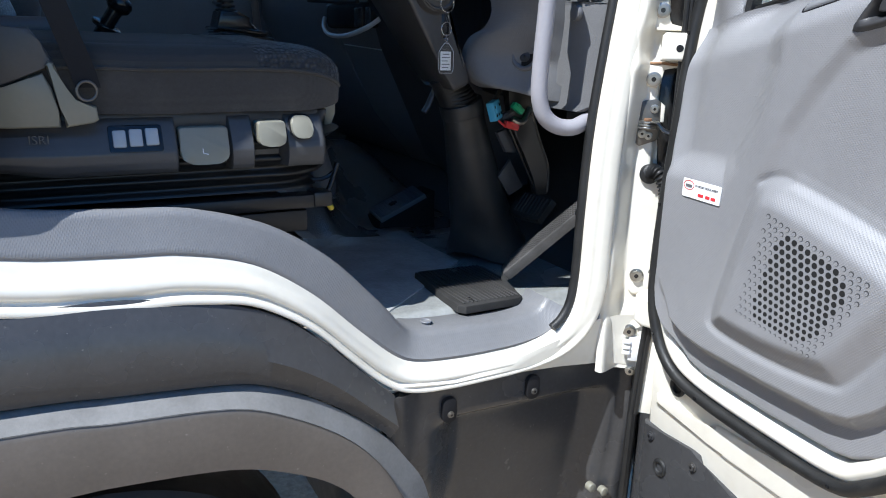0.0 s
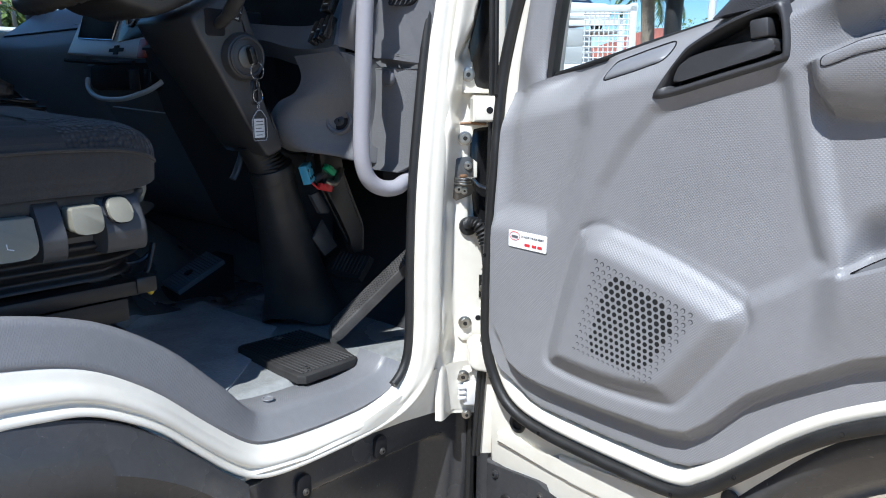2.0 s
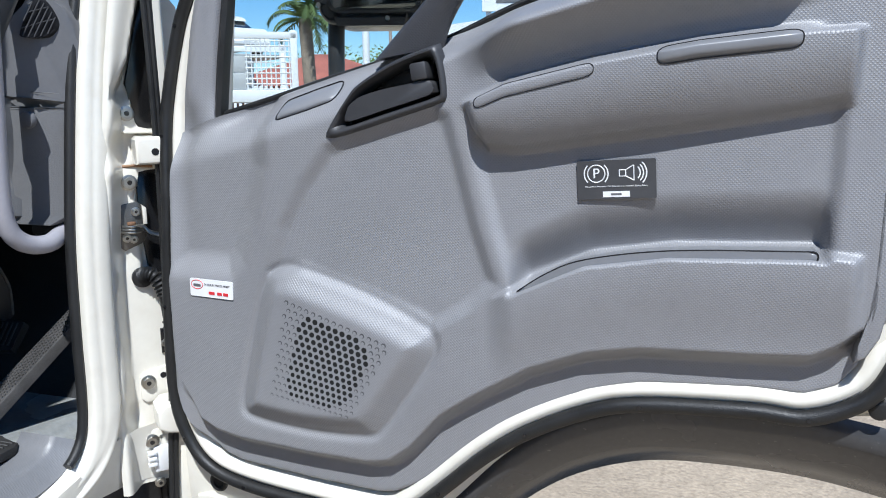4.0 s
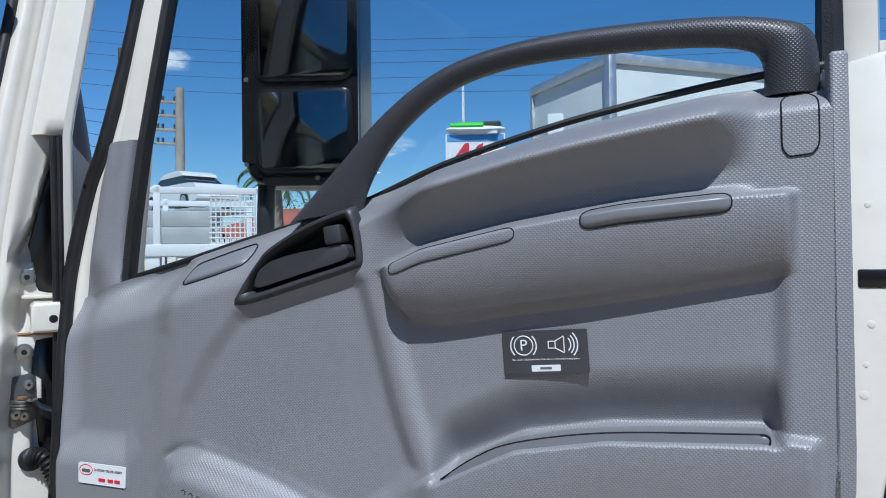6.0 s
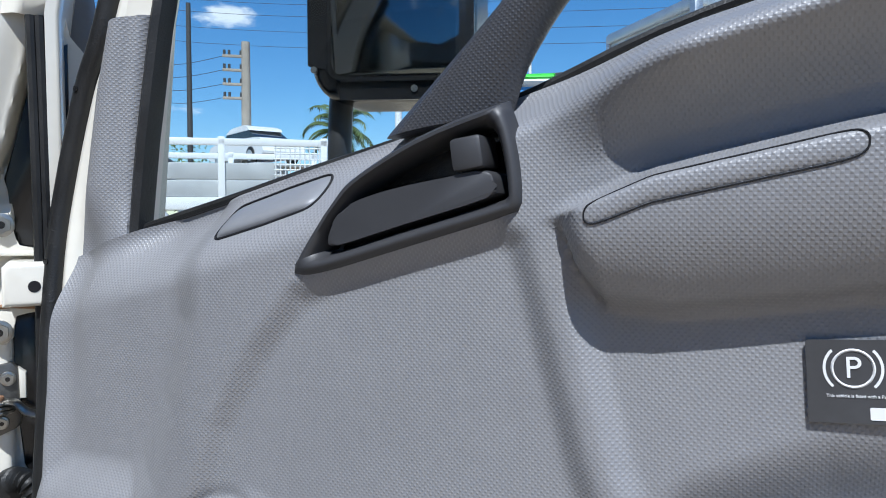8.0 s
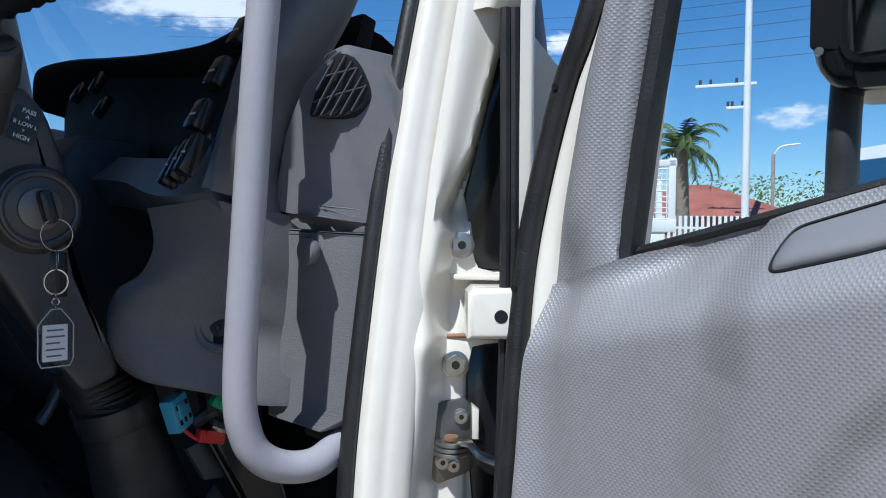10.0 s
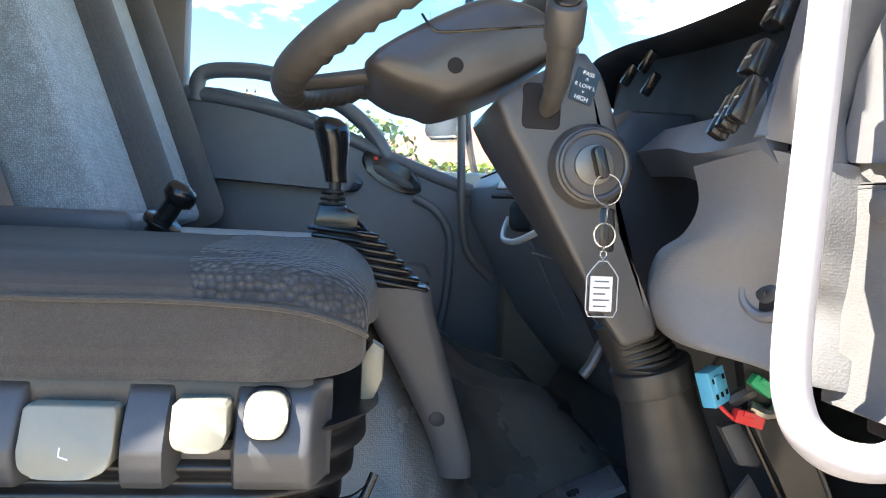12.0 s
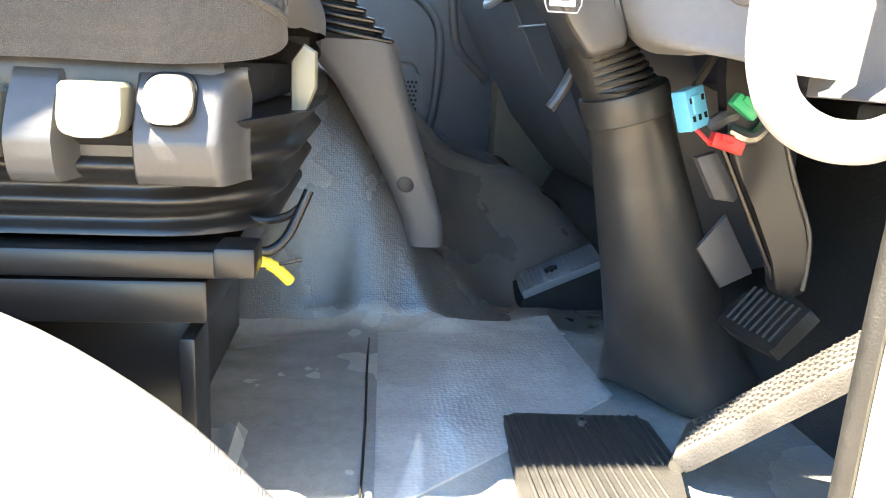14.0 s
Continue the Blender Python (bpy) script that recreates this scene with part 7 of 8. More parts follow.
for k in range(36):
    for j in range(5):
        box(tp(0.015 + 0.0056 * k, -0.018 + 0.009 * j + (0.002 if k % 2 else 0), 0.0065), (0.003, 0.004, 0.002), 0, None, bm, 1)
tagged(part("tread_pips", bm, DUST_RUBBER, tread), kind="stuff")
part("treadle_hinge", cyl(tp(-0.006, -0.022, -0.006), tp(-0.006, 0.022, -0.006), 0.007, 14), STEEL, acc)
part("treadle_support", box((-1.05, 0.9, 0.97), (0.06, 0.05, 0.1), 0.01), DARK_STEEL, acc)

brake = thing("brake_pedal", (-1.2, 0.86, 0.95), "black rubber brake pedal pad on a steel arm", "pedal")
bn = Vector((0.1, -0.75, 0.65)).normalized()
bs = Vector((1, 0.1, 0.0)).normalized()
bu = bn.cross(bs).normalized()
bp = lambda a, b, d: Vector((-1.212, 0.851, 1.008)) + bs * a * 0.98 + bu * b * 0.98 + bn * d
pad = part("pad", prism([(p[0], p[1]) for p in spline([(-0.047, -0.02), (-0.042, 0.01), (-0.03, 0.025), (0.0, 0.03), (0.04, 0.026), (0.046, 0.02), (0.043, -0.022), (0.036, -0.028), (-0.036, -0.03)], 3, True)], bp, -0.016, 0.0, 0.003), RUBBER, brake, "black ribbed rubber pad")
bm = bmesh.new()
for k in range(8):
    a = -0.034 + 0.0098 * k
    tube([bp(a, -0.02, 0.001), bp(a, 0.022, 0.001)], 0.0022, 6, bm)
part("pad_ribs", bm, RUBBER, pad)
ARM_PLATE = [(p[0], p[1]) for p in spline([(0.86, 1.03), (0.85, 1.06), (0.825, 1.11), (0.79, 1.18), (0.78, 1.3), (0.83, 1.3), (0.836, 1.18), (0.862, 1.13), (0.882, 1.09), (0.886, 1.06), (0.885, 1.03)], 3, True)]
arm = part("arm", prism(ARM_PLATE, XP, -1.222, -1.204, 0.004), SEAT_BLACK, brake, "black flat steel pedal arm")
# Thin paler line along the arm's edge.
part("arm_rim", tube(spline([(-1.204, 0.833, 1.2), (-1.203, 0.86, 1.134), (-1.203, 0.88, 1.09), (-1.204, 0.884, 1.06), (-1.204, 0.883, 1.034)], 5), 0.0022, 8), STEEL_DULL, arm, "paler line along the edge of the arm")
part("push_rod", tube([(-1.215, 0.79, 1.168), (-1.212, 0.858, 1.042)], 0.003, 8), GLOSS_BLACK, brake)
part("switch_bracket", prism([(0.774, 1.152), (0.793, 1.158), (0.82, 1.118), (0.816, 1.112), (0.796, 1.114)], XP, -1.235, -1.225, 0.002), SEAT_GREY, brake, "grey steel switch bracket")
part("rear_plate", prism([(0.8, 1.06), (0.826, 1.094), (0.862, 1.036), (0.83, 1.02)], XP, -1.262, -1.256, 0.002), SEAT_GREY, brake, "grey plate behind the arm")
rest = thing("footrest", (-1.7, 0.78, 0.87), "slate ribbed footrest with a round hole on a black stand", "footrest")
FQ = [Vector((-1.655, 0.716, 0.893)), Vector((-1.655, 0.84, 0.948)), Vector((-1.74, 0.84, 0.96)), Vector((-1.74, 0.722, 0.9))]
fp = lambda a, b, d: FQ[0] + (FQ[1] - FQ[0]) * a + (FQ[3] - FQ[0]) * b + Vector((0.0, -0.4, 0.9)) * d
cpad = part("pad", prism([(0.02, 0), (1, 0), (1, 1), (0.02, 1), (0, 0.9), (0, 0.1)], fp, -0.012, 0.0, 0.002), DASH_BLUE, rest, "slate ribbed footrest pad")
bm = bmesh.new()
for k in range(16):
    tube([fp(0.05 + 0.058 * k, 0.06, 0.001), fp(0.05 + 0.058 * k, 0.94, 0.001)], 0.0014, 6, bm)
part("ribs", bm, DASH_BLUE, cpad)
part("hole", cyl(fp(0.42, 0.5, -0.004), fp(0.42, 0.5, 0.0025), 0.011, 20), HOOD_BLACK, cpad)
part("stand", prism([(0.718, 0.862), (0.87, 0.862), (0.87, 0.952), (0.838, 0.942), (0.72, 0.888)], XP, -1.738, -1.657, 0.004), HOOD_BLACK, rest, "black footrest stand")

# Gear lever with gaiter and floor cover.
gear = thing("gear_lever", (-1.64, 0.48, 0.97), "black gear lever with a ribbed gaiter on a grey cover", "gear lever")
part("knob", loft([[Vector((-1.64 + r * math.cos(a), 0.37 + r * math.sin(a) - 0.003 * k, z)) for a in (2 * math.pi * q / 24 for q in range(24))] for k, (z, r) in enumerate(((1.4, 0.016), (1.42, 0.0175), (1.45, 0.022), (1.472, 0.026), (1.485, 0.025), (1.493, 0.017), (1.496, 0.005)))]), GLOSS_BLACK, gear, "glossy black gear knob", 60)
part("shaft", tube([(-1.64, 0.365, 1.33), (-1.64, 0.369, 1.412)], 0.009, 12), DARK_STEEL, gear)
bm = bmesh.new()
for k in range(3):
    cyl((-1.64, 0.366, 1.364 + 0.009 * k), (-1.64, 0.366, 1.37 + 0.009 * k), 0.021 - 0.002 * k, 20, 0.002, bm)
part("collar", bm, RUBBER, gear)
part("gaiter_top", prism([(0.338, 1.33), (0.428, 1.327), (0.4, 1.347), (0.386, 1.366), (0.348, 1.366)], XP, -1.675, -1.605, 0.008), GLOSS_BLACK, gear)
gg = part("gaiter", loft([[Vector((-1.64 + a, (y0 + y1) / 2 + b, z)) for a, b in rrect(w, y1 - y0, 0.012, 3)] for y0, y1, z, w in ((0.345, 0.425, 1.33, 0.1), (0.365, 0.46, 1.3, 0.12), (0.385, 0.5, 1.25, 0.14))]), RUBBER, gear, "black ribbed rubber gaiter")
for k in range(7):
    t = k / 6
    y0, y1, z = 0.334 + 0.035 * t, 0.436 + 0.072 * t, 1.328 - 0.0112 * k
    part("gaiter_rib", box((-1.64, (y0 + y1) / 2, z), (0.125 + 0.03 * t, y1 - y0, 0.0072), 0.0034, Matrix.Rotation(radians(-5 - 3 * t), 3, "X")), GLOSS_BLACK, gg)
rings = []
for y0, y1, z, w in ((0.36, 0.512, 1.252, 0.075), (0.4, 0.515, 1.235, 0.074), (0.43, 0.525, 1.2, 0.07), (0.46, 0.54, 1.15, 0.065), (0.487, 0.557, 1.1, 0.06), (0.513, 0.573, 1.05, 0.055), (0.53, 0.585, 1.01, 0.05), (0.538, 0.588, 0.975, 0.045)):
    rings.append([Vector((-1.64 + a, (y0 + y1) / 2 + b, z)) for a, b in rrect(2 * w, y1 - y0, 0.018, 4)])
gcov = part("floor_cover", loft(rings), DASH_SMOOTH, gear, "grey plastic gear lever cover", 50)
part("cover_bolt", cyl((-1.592, 0.53, 1.066), (-1.582, 0.531, 1.066), 0.013, 20, 0.004), DASH_DARK, gcov)

# Parking brake, centre tray, passenger seats.
pb = thing("parking_brake", (-1.6, 0.12, 1.27), "black parking brake lever between the seats", "lever")
part("shaft", tube([(-1.6, 0.115, 1.3), (-1.592, 0.152, 1.358)], 0.014, 12), GLOSS_BLACK, pb)
part("flange", cyl((-1.6, 0.132, 1.325), (-1.598, 0.136, 1.332), 0.027, 20, 0.002), GLOSS_BLACK, pb)
part("knob", loft([[Vector((-1.59, 0.15, 1.355)) + Vector((0.05, 0.58, 0.8)).normalized() * d + Vector((r * math.cos(a), 0.8 * r * math.sin(a), -0.58 * r * math.sin(a))) for a in (2 * math.pi * q / 20 for q in range(20))]
                   for d, r in ((0, 0.014), (0.008, 0.023), (0.02, 0.024), (0.029, 0.018), (0.033, 0.005))]), GLOSS_BLACK, pb, "glossy black knob", 60)
part("base", box((-1.62, 0.06, 1.29), (0.1, 0.2, 0.04), 0.012), GLOSS_BLACK, pb)


def bench(name, x0, x1, label):
    ob = thing(name, ((x0 + x1) / 2, 0.05, 0.95), label, "seat", "passenger seats")
    part("cushion", box(((x0 + x1) / 2, 0.08, 1.25), (x1 - x0, 0.5, 0.13), 0.035, seg=4), FABRIC_BLUE, ob, "slate cloth cushion")
    part("base", box(((x0 + x1) / 2, 0.02, 1.06), (x1 - x0 - 0.04, 0.4, 0.26), 0.02), DARK_STEEL, ob)
    mm = Matrix.Rotation(radians(21), 3, "X")
    c = Vector(((x0 + x1) / 2, -0.2, 1.62))
    part("back_insert", box(c + mm @ Vector((0, 0.012, 0)), (x1 - x0 - 0.08, 0.13, 0.66), 0.02, mm, seg=4), FABRIC_BLUE, ob, "slate woven backrest insert")
    part("bolster", box(c + mm @ Vector((0.05 - (x1 - x0) / 2, 0.04, 0)), (0.1, 0.19, 0.7), 0.045, mm, seg=4), FABRIC_GREY, ob, "black cloth bolster")
    return ob


bench("passenger_bench", -2.66, -2.2, "slate and black cloth passenger seat")
bench("passenger_bench", -2.17, -1.75, "slate and black cloth centre seat")

ct = thing("centre_tray", (-1.78, -0.02, 1.0), "glossy dark plastic centre tray between the seats", "tray")
part("lid", box((-1.79, -0.02, 1.325), (0.3, 0.2, 0.035), 0.014, seg=3), DASH_BLUE, ct, "glossy slate lid")
part("body", box((-1.79, -0.02, 1.15), (0.26, 0.18, 0.33), 0.01), HOOD_BLACK, ct)

# Passenger door with its window and grab arch.
pdoor = thing("passenger_door", (-2.74, 0.35, 0.9), "closed passenger door with charcoal trim and grab arch", "door")
PT = [(-0.1, 1.715), (0.0, 1.71), (0.13, 1.69), (0.245, 1.662), (0.33, 1.627), (0.412, 1.592), (0.56, 1.535), (0.7, 1.486), (0.88, 1.42), (0.88, 0.9), (-0.1, 0.95)]
PDOOR = material("slate door trim", (0.1, 0.12, 0.148), 0.38, vary=0.08, bump=0.15, bump_scale=500)
part("trim_panel", prism(PT, XP, -2.78, -2.70, 0.015, seg=3), PDOOR, pdoor, "charcoal moulded door trim")
ARM_P = [(-0.1, 1.585), (-0.06, 1.58), (0.1, 1.572), (0.213, 1.558), (0.3, 1.538), (0.36, 1.51), (0.405, 1.472), (0.407, 1.455), (0.385, 1.437), (0.3, 1.44), (-0.03, 1.455), (-0.1, 1.458)]
part("armrest", prism([(p[0], p[1]) for p in spline(ARM_P, 3, True)], XP, -2.72, -2.625, 0.024, seg=4), PDOOR, pdoor, "charcoal moulded armrest", 60)
part("sill_roll", tube([Vector((-2.705, y, z)) for y, z, q in spline([(-0.1, 1.69, 0), (0.02, 1.681, 0), (0.177, 1.652, 0), (0.337, 1.6, 0), (0.5, 1.537, 0), (0.667, 1.478, 0), (0.85, 1.415, 0)], 5)], 0.02, 12), PDOOR, pdoor, "rounded door sill")
part("pocket_edge", tube([Vector((-2.698, y, z)) for y, z, q in spline([(0.56, 1.43, 0), (0.63, 1.39, 0), (0.67, 1.31, 0), (0.665, 1.15, 0), (0.64, 1.0, 0)], 5)], 0.013, 10), PDOOR, pdoor, "moulded pocket edge")
part("lower_bulge", prism([(p[0], p[1]) for p in spline([(0.45, 1.22), (0.58, 1.24), (0.62, 1.2), (0.63, 1.05), (0.58, 0.98), (0.3, 0.98), (0.3, 1.2)], 3, True)], XP, -2.72, -2.68, 0.015, seg=3), PDOOR, pdoor, "moulded speaker housing")
bm = bmesh.new()
for r in range(8):
    for c in range(5):
        cyl((-2.684, 0.56 + 0.011 * c + 0.005 * (r % 2), 1.1 + 0.012 * r), (-2.6792, 0.56 + 0.011 * c + 0.005 * (r % 2), 1.1 + 0.012 * r), 0.0038, 8, bm=bm)
tagged(part("speaker_holes", bm, HOOD_BLACK, pdoor, "dark round speaker holes"), kind="stuff")
pbez = part("handle_bezel", prism([(p[0], p[1]) for p in spline([(0.405, 1.525), (0.412, 1.552), (0.43, 1.557), (0.468, 1.549), (0.52, 1.524), (0.562, 1.494), (0.579, 1.458), (0.572, 1.443), (0.538, 1.438), (0.48, 1.458), (0.43, 1.488)], 3, True)], XP, -2.71, -2.688, 0.004), GLOSS_BLACK, pdoor, "black handle bezel")
part("release_lever", prism([(p[0], p[1]) for p in spline([(0.44, 1.515), (0.47, 1.51), (0.54, 1.475), (0.555, 1.456), (0.53, 1.457), (0.45, 1.493)], 3, True)], XP, -2.69, -2.675, 0.004), SEAT_GREY, pbez, "dark release lever")
part("lock_mark", box((-2.686, 0.445, 1.536), (0.004, 0.012, 0.01), 0.001), RED, pbez, "red lock mark")
part("front_cap", prism([(p[0], p[1]) for p in spline([(0.585, 1.5), (0.6, 1.508), (0.68, 1.478), (0.69, 1.465), (0.67, 1.465), (0.6, 1.488)], 3, True)], XP, -2.7, -2.69, 0.003), PDOOR, pdoor)
part("grab_arch", tube([Vector((-2.705, y, z)) for y, z, q in spline([(-0.066, 1.67, 0), (-0.06, 1.735, 0), (-0.025, 1.757, 0), (0.05, 1.764, 0), (0.13, 1.76, 0), (0.23, 1.735, 0), (0.32, 1.695, 0), (0.395, 1.645, 0), (0.45, 1.585, 0), (0.475, 1.54, 0)], 5)], 0.023, 12), PDOOR, pdoor, "charcoal grab arch")
part("rear_post", box((-2.75, -0.2, 1.5), (0.08, 0.2, 1.25), 0.02), DASH_GREY, truck, "grey rear pillar trim")
part("outer_panel", box((-2.815, 0.33, 1.12), (0.03, 1.86, 0.8), 0.01), WHITE, truck, "cream white outer side panel")
part("door_frame_front", tube([(-2.75, 0.86, 1.42), (-2.74, 0.87, 1.62), (-2.72, 0.9, 2.08)], 0.024, 10), DASH_SMOOTH, pdoor, "grey front window post")
part("door_strip", tube(spline([(-2.69, 0.685, 1.7), (-2.69, 0.695, 1.48), (-2.69, 0.71, 1.32), (-2.69, 0.735, 1.262), (-2.69, 0.8, 1.2)], 5), 0.0125, 10), DASH_SMOOTH, pdoor, "grey door seal trim")
pg = part("window_glass", prism([(-0.12, 1.68), (0.24, 1.64), (0.86, 1.4), (0.9, 2.08), (-0.12, 2.08)], XP, -2.772, -2.768), GLASS, pdoor, "clear passenger window glass")
pg.visible_shadow = False
lm = thing("passenger_mirror", (-3.05, 0.9, 1.45), "wing mirror with two panes outside the passenger window", "mirror")
LR, LN = Vector((0.62, 0.785, 0)), Vector((0.785, -0.62, 0))
lp = lambda a, b, d: Vector((-3.2, 0.685, b)) + LR * a + LN * d
for cz, h in ((1.745, 0.15), (2.0, 0.34)):
    shell = part("housing", prism([(a, b + cz) for a, b in rrect(0.15, h + 0.014, 0.03, 5)], lp, -0.07, 0.0, 0.012), GLOSS_BLACK, lm)
    part("rim", prism([(a, b + cz) for a, b in rrect(0.142, h + 0.004, 0.026, 5)], lp, -0.002, 0.004, 0.002), CHROME, shell, "bright rim")
    part("mirror_glass", prism([(a, b + cz) for a, b in rrect(0.126, h - 0.014, 0.02, 5)], lp, 0.0, 0.006), CHROME, shell, "silver mirror glass")
part("arm", tube(spline([(-2.82, 1.0, 1.35), (-3.0, 0.95, 1.4), (-3.15, 0.8, 1.55), (-3.18, 0.78, 2.0), (-2.85, 1.0, 2.1)], 5), 0.013, 8), DARK_STEEL, lm)
# ---- outside ----
GROUND = material("pale gravel concrete", (0.4, 0.32, 0.225), 0.85, vary=0.22, vary_scale=0.6, bump=0.8, bump_scale=60, stain=0.6, stain_color=(0.22, 0.17, 0.12), stain_scale=45, fleck=0.25)
TIMBER = material("weathered pole timber", (0.34, 0.3, 0.25), 0.9, vary=0.2, vary_scale=3, bump=0.4, bump_scale=30)
DARK_POLE = material("dark pole", (0.05, 0.05, 0.05), 0.7, vary=0.2)
PALE = material("white vehicle paint", (0.75, 0.76, 0.76), 0.35, vary=0.05, vary_scale=2)
PANEL_GREY = material("galvanised tray side", (0.42, 0.43, 0.43), 0.5, vary=0.12, vary_scale=4)
BOX_WHITE = material("box body panel", (0.62, 0.66, 0.65), 0.5, vary=0.06, vary_scale=1.5, stain=0.15)
ALU = material("aluminium trim", (0.6, 0.6, 0.6), 0.4, metal=0.8, vary=0.1)
TILE = material("red roof tiles", (0.4, 0.13, 0.09), 0.8, vary=0.2, vary_scale=2, bump=0.6, bump_scale=8)
BRICKWORK = material("brown brickwork", (0.3, 0.17, 0.12), 0.9, vary=0.25, vary_scale=3, bump=0.4, bump_scale=15)
LEAF = material("palm frond green", (0.09, 0.13, 0.035), 0.6, vary=0.4, vary_scale=2)
HEDGE = material("hedge leaves", (0.12, 0.17, 0.03), 0.6, vary=0.4, vary_scale=2)
BARK = material("palm bark", (0.25, 0.2, 0.15), 0.9, vary=0.25, vary_scale=6, bump=0.6, bump_scale=20)
DARK_GLASS = material("dark vehicle glass", (0.02, 0.025, 0.03), 0.08, vary=0.02)
SHED = material("grey shed cladding", (0.22, 0.22, 0.23), 0.6, vary=0.1, vary_scale=1)
SIGN_BLUE = material("sign blue", (0.1, 0.3, 0.6), 0.5, vary=0.03)
SKI_GREEN = material("bright green hull", (0.1, 0.6, 0.06), 0.35, vary=0.05)
single("ground", sheet(lambda i, j: Vector((-700 + 1400 * i, -700 + 1400 * j, 0)), 8, 8), GROUND, "pale sandy gravelled concrete yard reaching to the horizon", "ground", kind="structure")


def timber_pole(x, y, h, r, arms, label, mat=TIMBER, side=(0.8, 0.6)):
    ob = thing("utility_pole", (x, y, 0), label, "utility pole", "utility poles")
    part("post", tube([(x, y, 0), (x, y, h * 0.5), (x, y, h)], [r, r * 0.9, r * 0.75], 12), mat, ob)
    for z, w in arms:
        arm = part("cross_arm", box((x - side[0] * w * 0.35, y - side[1] * w * 0.35, z), (w, 0.1, 0.1), 0.01, Matrix.Rotation(math.atan2(side[1], side[0]), 3, "Z")), mat, ob)
        for s in (-0.95, -0.6, 0.25):
            part("insulator", cyl((x + side[0] * w * (s * 0.5 - 0.3), y + side[1] * w * (s * 0.5 - 0.3), z + 0.05), (x + side[0] * w * (s * 0.5 - 0.3), y + side[1] * w * (s * 0.5 - 0.3), z + 0.22), 0.05, 8), DARK_POLE, arm)
    return ob


timber_pole(-28.16, 35.25, 13.3, 0.17, (), "dark slender pole beyond the yard", DARK_POLE)
timber_pole(-17.17, 24.75, 8.0, 0.21, ((7.45, 1.0), (6.93, 1.0), (6.4, 1.0), (5.88, 1.0)), "weathered timber power pole with four short arms")
timber_pole(-11.5, 26.13, 11.5, 0.14, ((6.8, 2.0), (6.0, 0.8)), "white painted power pole with a cross arm", PALE, (0.93, 0.36))
timber_pole(-21.1, 22.17, 13.0, 0.19, ((11.0, 1.6),), "weathered timber power pole")
timber_pole(-40.3, -3.84, 8.6, 0.16, ((8.0, 2.4),), "weathered timber power pole far off", TIMBER, (0.1, 1))
wires = []
for k, z in enumerate((7.5, 6.98, 6.45, 5.93)):
    wires.append([(-17.7, 24.4, z), (-21, 25.6, z + 0.1), (-25, 27.5, z + 0.9), (-34, 31, z + 2.2)])
for k, z in enumerate((12.6, 12.0, 11.4, 10.6, 9.8)):
    wires.append([(-60, 26 + k, z + 6), (-28, 35 + 0.3 * k, z + 1.5), (-9, 38, z + 0.3), (10, 40, z), (40, 44, z + 1)])
for w in wires:
    single("overhead_wire", tube(spline(w, 8), 0.012, 5), DARK_POLE, "dark overhead power line between the poles", "power line", "overhead wires")

lamp = thing("street_lamp", (-9.65, 38.94, 0), "white street lamp with a hooded head", "street lamp")
part("post", tube([(-9.65, 38.94, 0), (-9.62, 38.94, 11.2)], [0.12, 0.07], 10), PALE, lamp)
part("head", loft([[Vector((-9.3 + dx, 39.0 + r * math.cos(a), z + r * math.sin(a) * 0.6)) for a in (2 * math.pi * q / 12 for q in range(12))] for dx, z, r in ((-0.4, 11.15, 0.08), (-0.1, 11.3, 0.24), (0.2, 11.28, 0.28), (0.45, 11.12, 0.12))]), PALE, lamp)
lamp2 = thing("street_lamp", (-13.26, 32.98, 0), "slim street lamp with a curved arm", "street lamp")
part("post", tube([(-13.26, 32.98, 0), (-13.26, 32.98, 5.1)], 0.08, 8), TIMBER, lamp2)
part("arm", tube(spline([(-13.26, 32.98, 5.0), (-13.0, 33.08, 5.4), (-12.3, 33.35, 5.5)], 4), 0.04, 6), PALE, lamp2)


def palm(x, y, h, label, seed):
    rnd = random.Random(seed)
    ob = thing("palm_tree", (x, y, 0), label, "palm tree", "palm trees")
    part("trunk", tube([(x, y, 0), (x + 0.1, y, h * 0.5), (x, y, h)], [0.24, 0.2, 0.2], 12), BARK, ob)
    for k in range(26):
        az, up = rnd.uniform(0, 2 * math.pi), rnd.uniform(-0.5, 1.3)
        L = rnd.uniform(1.3, 1.8)
        bm = bmesh.new()
        pts = []
        for s in range(9):
            t = s / 8
            el = up - 1.7 * t * t
            prev = pts[-1] if pts else Vector((x, y, h))
            pts.append(prev + Vector((math.cos(az) * math.cos(el), math.sin(az) * math.cos(el), math.sin(el))) * (L / 8 if s else 0))
        for s in range(1, 8):
            d = (pts[s + 1] - pts[s - 1]).normalized()
            side = Vector((-math.sin(az), math.cos(az), 0))
            for sg in (-1, 1):
                for q in (0, 0.5):
                    p = pts[s].lerp(pts[s + 1], q)
                    tip = p + side * sg * rnd.uniform(0.28, 0.42) * (1.1 - s / 10) + d * 0.16 + Vector((0, 0, -0.12))
                    w = d * 0.045
                    bm.faces.new([bm.verts.new(v) for v in (p - w, p + w, tip)])
        tube(pts, [0.03 - 0.003 * s for s in range(9)], 5, bm)
        part("frond", bm, LEAF, ob)
    return ob


palm(-11.45, 21.4, 4.1, "green date palm with drooping fronds", 3)


